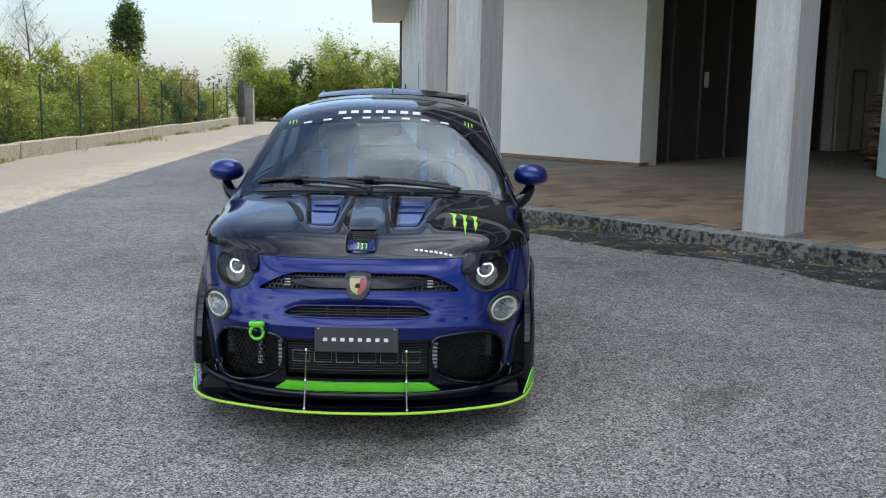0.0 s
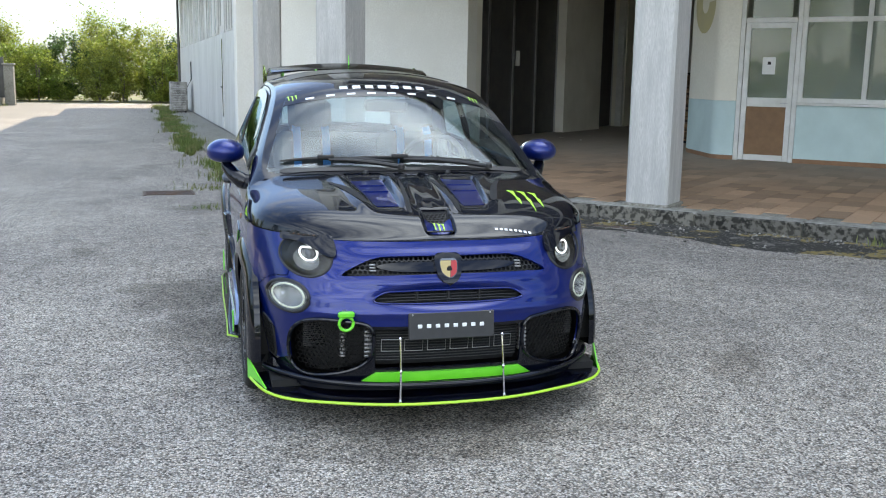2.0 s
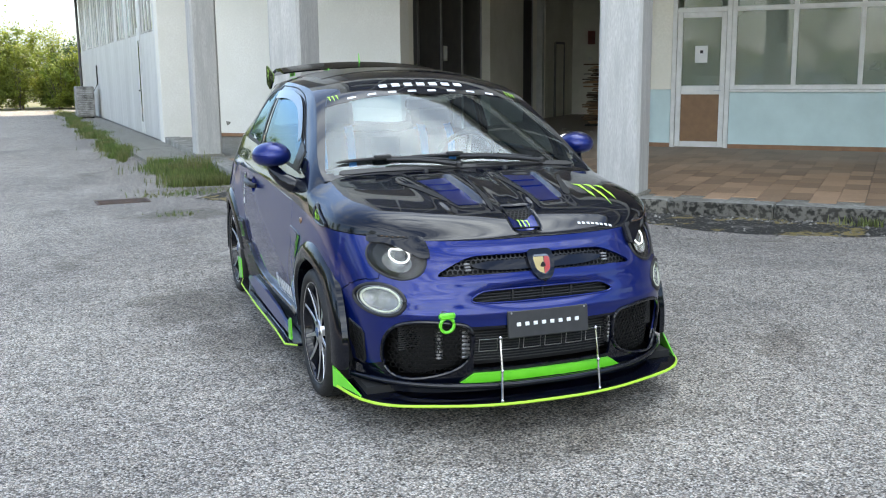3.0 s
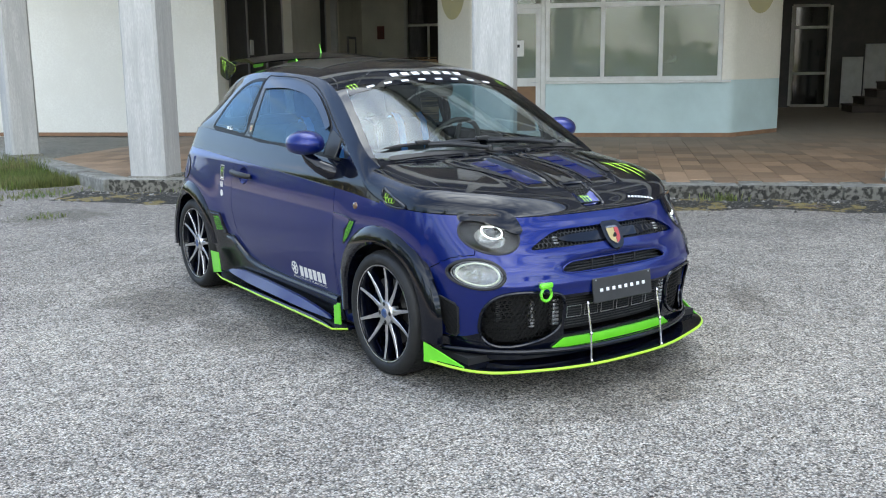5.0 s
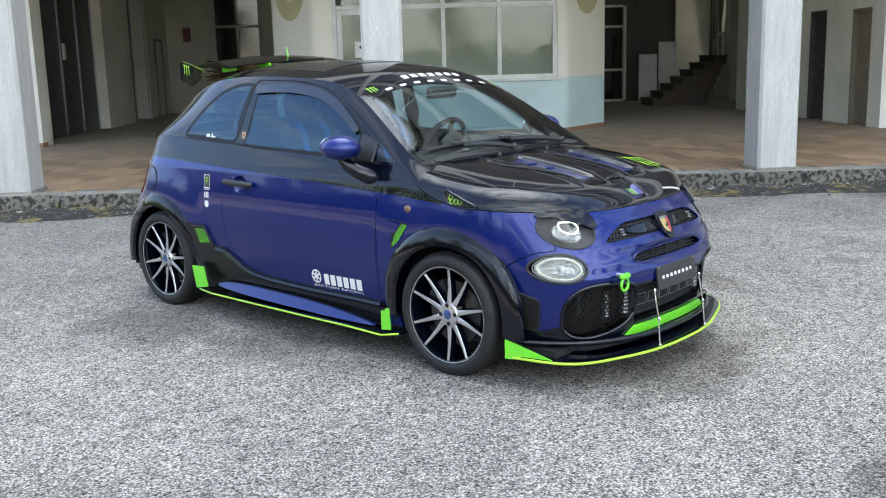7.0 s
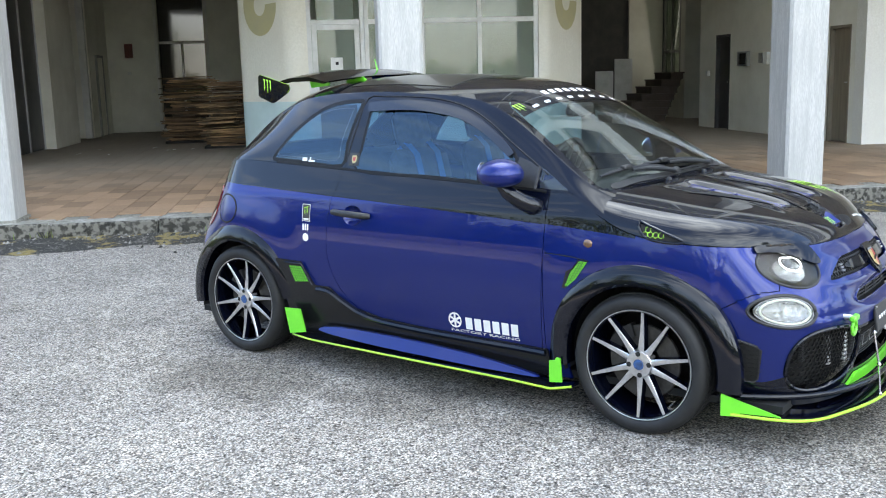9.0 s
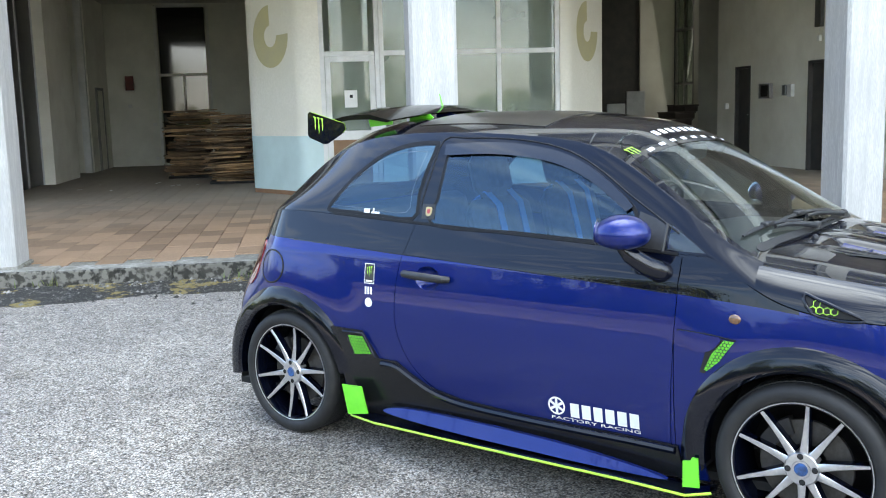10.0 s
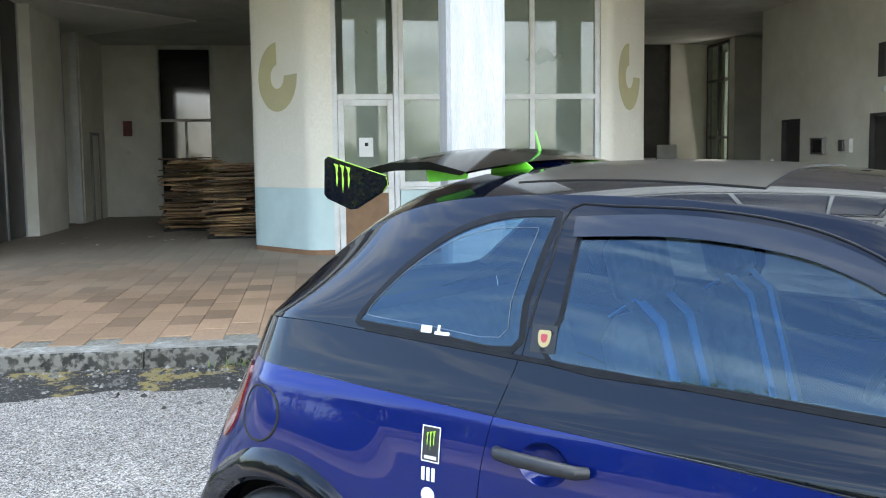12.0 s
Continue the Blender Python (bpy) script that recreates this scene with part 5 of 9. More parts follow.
    part("reflector", disc(FOG_C, 0.064, 0.050, [(1.0, -0.003, 0), (0.85, -0.012, 0.01), (0.6, -0.02, 0.03), (0.3, -0.024, 0.04), (0.0, -0.018, 0.03)]), M_REFL, fog, "silver reflector")
    part("bowl", disc(FOG_C, 0.077, 0.060, [(1.0, -0.003, 0), (0.95, -0.01, 0.02), (0.7, -0.03, 0.06), (0.0, -0.03, 0.07)]), M_DARK, fog)
    for rr, rad, mt in ((1.0, 0.0040, M_RIMG), (0.86, 0.0042, M_DRL), (1.13, 0.0075, M_TRIM)):
        bm = bmesh.new()
        tube(bm, [polar(FOG_C, 0.0666, 0.0522, rr, 2 * math.pi * k / 36, 0.001) for k in range(37)], rad, 8, cap=False)
        part("ring", bm, mt, fog)

# openings of the nose: black sheets painted for the unlit depth, mesh and bars
for sx in (1, -1):
    ms = [(sx * a, b) for a, b in MOUTH_S]
    big = [(sx * (0.475 + (a - 0.475) * 1.06), 0.345 + (b - 0.345) * 1.06) for a, b in MOUTH_S]
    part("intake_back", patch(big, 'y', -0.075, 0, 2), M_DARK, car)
    part("intake_mesh", honeycomb(ms, 'y', -0.034, 0.0115, 0.0022), M_MESH, car, "black honeycomb intake mesh")
    rail("intake_frame", [(sx * a, b) for a, b in MOUTH_S + MOUTH_S[:1]], 'y', 0.008, M_BLACK, off=0.002)
    q = hit_skin('y', 0.335, 0.35, -0.03)
    for k in range(7):
        bm = bmesh.new()
        box(bm, sx * 0.325 - 0.016, sx * 0.325 + 0.016, q.y, q.y + 0.03, 0.30 + 0.017 * k, 0.312 + 0.017 * k, 0.002)
        part("cooler_fin", bm, M_STEEL, car)
    bm = bmesh.new()
    q = hit_skin('y', 0.575, 0.38, -0.03)
    for k in range(11):
        box(bm, sx * 0.53 - 0.045, sx * 0.53 + 0.045, q.y + 0.005, q.y + 0.02, 0.335 + 0.009 * k, 0.340 + 0.009 * k)
    tagged(part("oil_cooler", bm, M_TRIM, car, "ribbed black oil cooler", smooth=False), kind="stuff")
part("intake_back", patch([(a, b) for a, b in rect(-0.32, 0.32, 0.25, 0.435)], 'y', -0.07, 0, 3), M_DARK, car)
for k in range(12):
    bm = bmesh.new()
    z = 0.285 + k * 0.012
    tube(bm, [hit_skin('y', x, z, -0.03) for x in (-0.30, -0.2, -0.1, 0, 0.1, 0.2, 0.30)], 0.0022, 6)
    part("cooler_bar", bm, M_TRIM, car, "thin black cooler bar")
full_up = [(-a, b) for a, b in UPPER[::-1]] + UPPER
full_slot = [(-a, b) for a, b in SLOT[::-1]] + SLOT
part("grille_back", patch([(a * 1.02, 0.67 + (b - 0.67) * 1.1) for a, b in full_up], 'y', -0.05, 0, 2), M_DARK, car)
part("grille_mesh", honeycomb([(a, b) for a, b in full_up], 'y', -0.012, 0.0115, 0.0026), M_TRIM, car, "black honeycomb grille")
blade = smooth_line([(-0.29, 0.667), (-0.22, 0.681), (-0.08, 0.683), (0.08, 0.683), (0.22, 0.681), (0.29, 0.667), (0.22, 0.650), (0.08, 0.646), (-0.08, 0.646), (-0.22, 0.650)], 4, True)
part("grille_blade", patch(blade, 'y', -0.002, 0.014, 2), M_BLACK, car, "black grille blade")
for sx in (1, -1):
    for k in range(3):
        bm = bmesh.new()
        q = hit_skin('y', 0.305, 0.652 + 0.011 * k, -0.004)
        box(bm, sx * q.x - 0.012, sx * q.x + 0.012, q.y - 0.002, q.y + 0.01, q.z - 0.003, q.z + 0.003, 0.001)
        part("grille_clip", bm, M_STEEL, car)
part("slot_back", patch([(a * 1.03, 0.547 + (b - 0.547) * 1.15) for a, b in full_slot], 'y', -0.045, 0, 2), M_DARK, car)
for z in (0.537, 0.548, 0.559):
    bm = bmesh.new()
    tube(bm, [hit_skin('y', x, z, -0.016) for x in (-0.29, -0.2, -0.1, 0, 0.1, 0.2, 0.29)], 0.003, 6)
    part("slot_bar", bm, M_TRIM, car)
for x in (-0.13, 0, 0.13):
    bm = bmesh.new()
    q = hit_skin('y', x, 0.547, -0.012)
    box(bm, x - 0.004, x + 0.004, q.y, q.y + 0.02, 0.523, 0.571, 0.001)
    part("slot_post", bm, M_TRIM, car)
rail("slot_rim", full_slot + full_slot[:1], 'y', 0.004, M_BLUE, off=0.001)

# shield on the nose: black surround, coloured fields, plain
SH = smooth_line([(-0.052, 0.702), (0.0, 0.708), (0.052, 0.702), (0.052, 0.645), (0.036, 0.613), (0.0, 0.598), (-0.036, 0.613), (-0.052, 0.645)], 3, True)
badge = part("badge_surround", patch(SH, 'y', 0.012, 0.016, 1), M_BLACK, car, "black shield-shaped badge surround")


def shield(sc, cx=0.0, cz=0.652):
    return [(cx + sc * a, cz + sc * (b - 0.652)) for a, b in SH]


def clip_half(poly, f):
    out = []
    for p, q in zip(poly, poly[1:] + poly[:1]):
        if f(p) >= 0:
            out.append(p)
        if (f(p) > 0) != (f(q) > 0) and f(p) != f(q):
            t = f(p) / (f(p) - f(q))
            out.append((p[0] + (q[0] - p[0]) * t, p[1] + (q[1] - p[1]) * t))
    return out


inner = shield(0.62)
for nm, poly, mt in (("badge_rim", shield(0.66), M_RIMG), ("badge_field", clip_half(clip_half(inner, lambda p: 0.680 - p[1]), lambda p: 0.004 - p[0] + 0.2 * (p[1] - 0.645)), M_YELLOW), ("badge_field", clip_half(clip_half(inner, lambda p: 0.680 - p[1]), lambda p: p[0] - 0.0055 - 0.2 * (p[1] - 0.645)), M_REDE), ("badge_band", clip_half(inner, lambda p: p[1] - 0.681), M_PALE)):
    if len(poly) > 2:
        part(nm, patch(poly, 'y', {"badge_rim": 0.0135, "badge_field": 0.0146, "badge_band": 0.0146}[nm], 0, 0), mt, badge)
bm = bmesh.new()
q = hit_skin('y', 0, 0.645, 0.0155)
bmesh.ops.create_icosphere(bm, subdivisions=2, radius=0.013, matrix=Matrix.Translation(q) @ Matrix.Diagonal((0.9, 0.2, 1.35, 1)))
part("badge_emblem", bm, M_DARK, badge)

# plate
plate = bmesh.new()
PT = Matrix.Translation((0, -0.742, 0.438)) @ Matrix.Rotation(radians(-8), 4, 'X')
box(plate, -0.177, 0.177, -0.006, 0.006, -0.054, 0.054, 0.003, PT)
plate = part("number_plate", plate, M_PLATE, car, "dark grey front plate with a row of white bars", smooth=False)
for k in range(8):
    bm = bmesh.new()
    x0 = -0.143 + k * 0.0365
    box(bm, x0 + 0.003, x0 + 0.021, -0.0085, -0.005, -0.0075, 0.0075, 0.0015, PT)
    part("plate_bar", bm, M_DECAL, plate, smooth=False)
for x in (-0.16, 0.16):
    bm = bmesh.new()
    lathe(bm, [(0.004, 0), (0.0035, 0.002), (0, 0.0025)], 10, PT @ Matrix.Translation((x, -0.006, 0.046)) @ Matrix.Rotation(radians(90), 4, 'X'))
    part("plate_screw", bm, M_STEEL, plate)
# outlined lettering on the cooler, as plain outlined bars
for k in range(6):
    x0, x1 = -0.28 + k * 0.095, -0.28 + k * 0.095 + 0.075
    ln = [(x0, 0.325), (x1, 0.325), (x1, 0.375), (x0, 0.375), (x0, 0.325)]
    rail("outlined_bar", ln, 'y', 0.0018, M_STEEL, off=-0.024, seg=5)

# splitter, lip, rods, hook
def lip_outline(off, n=60, y_end=-0.34):
    out = []
    for k in range(n + 1):
        s = k / n
        t = s * 1.02
        x, y = spline(LIP_T, t)
        xa, ya = spline(LIP_T, max(0, t - 0.02))
        xb, yb = spline(LIP_T, t + 0.02)
        ln_ = math.hypot(xb - xa, yb - ya)
        nx, ny = ((yb - ya) / ln_, -(xb - xa) / ln_) if t > 0.01 else (0, -1)
        if y > y_end:
            break
        o_ = off + (0.055 * math.exp(-((t - 0.66) / 0.15) ** 2) if off > 0.03 else 0.0)
        out.append((x + nx * o_, y + ny * o_))
    return out


outer, inn = lip_outline(0.058), lip_outline(-0.16)
full_o = [(-x, y) for x, y in outer[::-1]] + outer[1:]
full_i = [(-x, y) for x, y in inn[::-1]] + inn[1:]
bm = bmesh.new()
rows_ = []
n_ = min(len(full_o), len(full_i))
fi = [full_i[round(k * (len(full_i) - 1) / (len(full_o) - 1))] for k in range(len(full_o))]
LZ = lambda x: 0.128 + 0.022 * (abs(x) / 0.78) ** 4
for (xo, yo), (xi, yi) in zip(full_o, fi):
    z = LZ(xo)
    rows_.append([bm.verts.new((xi, yi, z + 0.022)), bm.verts.new((xo * 0.97, yo + 0.02, z + 0.016)), bm.verts.new((xo, yo, z + 0.012)), bm.verts.new((xo, yo, z)), bm.verts.new((xi, yi, z - 0.002))])
for A, C in zip(rows_, rows_[1:]):
    for k in range(4):
        bm.faces.new((A[k], C[k], C[k + 1], A[k + 1]))
bm.faces.new(rows_[0])
bm.faces.new(rows_[-1][::-1])
bmesh.ops.recalc_face_normals(bm, faces=bm.faces[:])
part("splitter", bm, M_BLACK, car, "gloss black front splitter blade")
bm = bmesh.new()
tube(bm, [(x * 1.003, y - 0.002, LZ(x) + 0.004) for x, y in full_o], 0.0062, 8)
part("splitter_edge", bm, M_LIME, car, "lime edge strip round the splitter")
bm = bmesh.new()
mid_o, mid_i = lip_outline(0.020), lip_outline(0.0)
fo = [(-x, y) for x, y in mid_o[::-1]] + mid_o[1:]
tube(bm, [(x, y, 0.198 + 0.012 * (abs(x) / 0.7) ** 2) for x, y in fo if abs(x) < 0.72], 0.013, 10)
part("bumper_lip", bm, M_BLACK, car, "gloss black bumper lip")
bm = patch([(-0.355, 0.208), (0.355, 0.208), (0.30, 0.246), (-0.30, 0.246)], 'y', 0.014, 0.012, 3)
part("green_insert", bm, M_GREEN, car, "bright green lower grille insert")
for sx in (1, -1):
    rod = new("splitter_rod")
    rod.parent = car
    rod["label"] = "thin polished splitter support rod"
    p0, p1, p2 = Vector((sx * 0.211, -0.748, 0.392)), Vector((sx * 0.212, -0.772, 0.265)), Vector((sx * 0.216, -0.782, 0.146))
    bm = bmesh.new()
    tube(bm, [p0, p1], 0.0042, 8)
    part("upper_bar", bm, M_CHROME, rod)
    bm = bmesh.new()
    tube(bm, [p1, p2], 0.0042, 8)
    part("lower_bar", bm, M_CHROME, rod)
    for p in (p0, p1, p2):
        bm = bmesh.new()
        bmesh.ops.create_icosphere(bm, subdivisions=2, radius=0.009, matrix=Matrix.Translation(p) @ Matrix.Diagonal((0.8, 1, 1.1, 1)))
        part("rod_joint", bm, M_CHROME, rod)
    # corner fin
    bm = bmesh.new()
    x = sx * 0.80
    prism(bm, [(-0.345, 0.232), (-0.345, 0.145), (-0.56, 0.148), (-0.548, 0.160)], 0, 0.006, Matrix(((0, 0, 1, 0), (1, 0, 0, 0), (0, 1, 0, 0), (0, 0, 0, 1))))
    for v in bm.verts:
        w = max(0.0, (v.co.y + 0.345) / -0.23)
        v.co.x = sx * (0.782 - 0.068 * w ** 1.2 + v.co.x)
    bmesh.ops.recalc_face_normals(bm, faces=bm.faces[:])
    part("corner_fin", bm, M_GREEN, car, "green splitter corner fin", smooth=False)
    bm = patch(smooth_line([(-0.30, 0.165), (-0.33, 0.245), (-0.42, 0.245), (-0.55, 0.236), (-0.55, 0.175), (-0.42, 0.17)], 3, True), 'x', 0.006, 0.008, 2, sx)
    part("corner_panel", bm, M_BLACK, car, "gloss black bumper corner")
    vent = [(-0.368, 0.43), (-0.442, 0.405), (-0.456, 0.39), (-0.442, 0.275), (-0.428, 0.26), (-0.388, 0.268), (-0.362, 0.36)]
    part("corner_vent", patch(vent, 'x', 0.002, 0.004, 2, sx), M_DARK, car)
    part("corner_vent_mesh", honeycomb(vent, 'x', 0.006, 0.0115, 0.0022, sx, 0.003), M_MESH, car, "black honeycomb corner vent")
    rail("corner_vent_rim", vent + vent[:1], 'x', 0.005, M_TRIM, sx, 0.002)
hook = new("tow_hook")
hook.parent = car
hook["label"] = "bright green screw-in tow ring"
bm = bmesh.new()
tube(bm, [(-0.4225 + 0.028 * math.cos(a), -0.722, 0.458 + 0.028 * math.sin(a)) for a in [2 * math.pi * k / 28 for k in range(29)]], 0.0068, 10, cap=False)
part("ring", bm, M_GREEN, hook)
bm = bmesh.new()
box(bm, -0.455, -0.390, -0.734, -0.710, 0.482, 0.506, 0.006)
part("hinge", bm, M_GREEN, hook)
bm = bmesh.new()
tube(bm, [(-0.4225, -0.722, 0.494), (-0.4225, -0.63, 0.494)], 0.012, 12)
part("shank", bm, M_STEEL, hook)
bm = bmesh.new()
for k in range(9):
    tube(bm, [(-0.4225, -0.625, 0.30 + 0.013 * k), (-0.4225, -0.625, 0.308 + 0.013 * k)], 0.016, 12)
tagged(part("hose", bm, M_STEEL, car, "ribbed silver hose behind the intake mesh"), kind="stuff")

# bonnet fittings
for sx in (1, -1):
    ins = [(sx * a, b) for a, b in [(0.142, -0.365), (0.238, -0.365), (0.292, 0.03), (0.142, 0.045)]]
    part("duct_floor", patch(ins, 'z', 0.002, 0.003, 3), M_BLUE, bonnet, "blue duct floor")
    for z0 in (-0.16, -0.06):
        st = [(sx * a, b) for a, b in [(0.146, z0), (0.262 + 0.13 * z0 * 0, z0), (0.266, z0 + 0.012), (0.146, z0 + 0.012)]]
        part("duct_step", patch(st, 'z', 0.008, 0.006, 2), M_BLUE, bonnet)
    # flat black shapes painted as the ducts' shaded openings
    slit = [(sx * a, b) for a, b in smooth_line([(0.098, -0.40), (0.118, -0.42), (0.105, -0.25), (0.085, -0.05), (0.072, -0.02), (0.078, -0.12)], 3, True)]
    part("duct_slit", patch(slit, 'z', 0.0025, 0, 2), M_DARK, bonnet)
    slit = [(sx * a, b) for a, b in smooth_line([(0.275, -0.33), (0.30, -0.345), (0.36, -0.15), (0.405, -0.03), (0.375, -0.06), (0.32, -0.18)], 3, True)]
    part("duct_slit", patch(slit, 'z', 0.0025, 0, 2), M_DARK, bonnet)
    bm = bmesh.new()
    lathe(bm, [(0.013, 0), (0.013, 0.006), (0.008, 0.014), (0.0, 0.015)], 12, Matrix.Translation(hit_skin('z', sx * 0.20, 0.13, 0)))
    part("washer_nozzle", bm, M_TRIM, bonnet)
    # side outlet: a flat black sheet painted as its shaded mouth
    for nm, mt, sc, o in (("side_scoop", M_DARK, 1.0, 0.002),):
        out = smooth_line([(0.012, 0.854), (-0.03, 0.843), (-0.13, 0.810), (-0.175, 0.789), (-0.10, 0.786), (-0.02, 0.802)], 3, True)
        part(nm, patch(out, 'x', o, 0.003, 2, sx), mt, bonnet, "slim dark side outlet with green mesh")
        part("scoop_mesh", honeycomb([(-0.01, 0.842), (-0.05, 0.828), (-0.14, 0.798), (-0.08, 0.792), (-0.02, 0.808)], 'x', 0.006, 0.0125, 0.0018, sx, 0.002), M_GDECAL, bonnet)
        rail("scoop_rim", out + out[:1], 'x', 0.006, M_BLACK, sx, 0.005, bonnet)
sc = rect(-0.060, 0.060, -0.535, -0.405)
# a black sheet stands for the shade inside the scoop
part("scoop_back", patch(sc, 'z', 0.003, 0, 3), M_DARK, bonnet)
part("scoop_floor", patch(rect(-0.060, 0.060, -0.535, -0.47), 'z', 0.006, 0.003, 2), M_BLUE, bonnet, "blue scoop floor")
part("scoop_mesh", honeycomb(rect(-0.055, 0.055, -0.465, -0.41), 'z', 0.009, 0.0105, 0.002, 1, 0.004), M_TRIM, bonnet)
rail("scoop_rim", sc + sc[:1], 'z', 0.004, M_BLACK, off=0.002, parent=bonnet)
decals("claw_decal", claw(-0.028, 0.030, -0.53, -0.475), 'z', M_GDECAL, off=0.011, label="small green claw-mark decal", parent=bonnet)
decals("claw_decal", [[(x, y) for x, y in o] for o in claw(0.375, 0.525, -0.44, -0.20)], 'z', M_GDECAL, off=0.002, label="green claw-mark decal", parent=bonnet, cuts=2)
decals("bonnet_bars", glyph_bars(8, 0.235, 0.405, -0.541, -0.532), 'z', M_DECAL, off=0.002, label="row of small white bars", parent=bonnet)

# screen: dark band with bars, wipers, cowl
band = smooth_line([(-0.505, 0.755), (-0.42, 0.793), (-0.25, 0.808), (0.0, 0.813), (0.25, 0.808), (0.42, 0.793), (0.505, 0.755)], 4)
lower_band = smooth_line([(0.534, 0.668), (0.42, 0.668), (0.25, 0.668), (0.0, 0.668), (-0.25, 0.668), (-0.42, 0.668), (-0.534, 0.668)], 4)
part("sun_band", patch(band + lower_band, 'z', 0.0015, 0, 4), M_BLACK, car, "black band across the top of the windscreen")


def arc_bars(n, x0, x1, y0, dy, bow, fill=0.62):
    out = []
    w = (x1 - x0) / n
    for k in range(n):
        a, c = x0 + w * k, x0 + w * (k + fill)
        f = lambda x: -bow * (x / 0.45) ** 2
        out.append([(a, y0 + f(a)), (c, y0 + f(c)), (c, y0 + dy + f(c)), (a, y0 + dy + f(a))])
    return out


decals("band_bars", arc_bars(8, -0.42, 0.44, 0.686, 0.015, 0.004, 0.42), 'z', M_DECAL, off=0.003, label="spaced white bars", cuts=2)
decals("band_bars", arc_bars(7, -0.235, 0.245, 0.738, 0.032, 0.006, 0.62), 'z', M_DECAL, off=0.003, label="white bars on the band", cuts=2)
for sx in (1, -1):
    decals("claw_decal", claw(sx * 0.485 - 0.030, sx * 0.485 + 0.030, 0.690, 0.750), 'z', M_GDECAL, off=0.003)
part("cowl", patch(smooth_line([(-0.58, 0.195), (-0.4, 0.190), (0, 0.176), (0.4, 0.190), (0.58, 0.195), (0.575, 0.222), (0.40, 0.214), (0.0, 0.202), (-0.40, 0.214), (-0.575, 0.222)], 3, True), 'z', 0.003, 0.004, 3), M_TRIM, car, "black plastic cowl grille")
for k in range(22):
    x = 0.08 + k * 0.009
    bm = bmesh.new()
    p = hit_skin('z', x, 0.194, 0.005)
    box(bm, p.x - 0.002, p.x + 0.002, p.y - 0.008, p.y + 0.008, p.z, p.z + 0.003)
    part("cowl_slat", bm, M_DARK, car, smooth=False)
for x_piv, tip in ((-0.02, (-0.59, 0.235)), (0.42, (-0.28, 0.218))):
    wiper = new("wiper")
    wiper.parent = car
    wiper["label"] = "black windscreen wiper"
    y_piv = 0.188 if x_piv < 0.1 else 0.198
    pts = [hit_skin('z', x_piv + (tip[0] - x_piv) * t, y_piv + (tip[1] - y_piv) * t + 0.022 * math.sin(math.pi * t), 0.022) for t in (0, 0.2, 0.4, 0.6)]
    bm = bmesh.new()
    tube(bm, pts, [0.012, 0.010, 0.008, 0.006], 8)
    part("arm", bm, M_TRIM, wiper)
    bm = bmesh.new()
    mid = pts[-1]
    lo, hi = (0.08, 1.0)
    bl = [hit_skin('z', x_piv + (tip[0] - x_piv) * t, y_piv + (tip[1] - y_piv) * t + 0.034 + 0.008 * math.sin(math.pi * t), 0.010) for t in [0.05 + 0.95 * k / 10 for k in range(11)]]
    tube(bm, bl, [0.005] + [0.0085] * 9 + [0.004], 6)
    part("blade", bm, M_TRIM, wiper)
    bm = bmesh.new()
    q = bl[6]
    box(bm, q.x - 0.04, q.x + 0.04, q.y - 0.016, q.y + 0.012, q.z - 0.004, q.z + 0.016, 0.005)
    part("clip", bm, M_TRIM, wiper)
    bm = bmesh.new()
    lathe(bm, [(0.018, -0.01), (0.018, 0.008), (0.010, 0.016), (0, 0.017)], 14, Matrix.Translation(pts[0]))
    part("pivot", bm, M_TRIM, wiper)

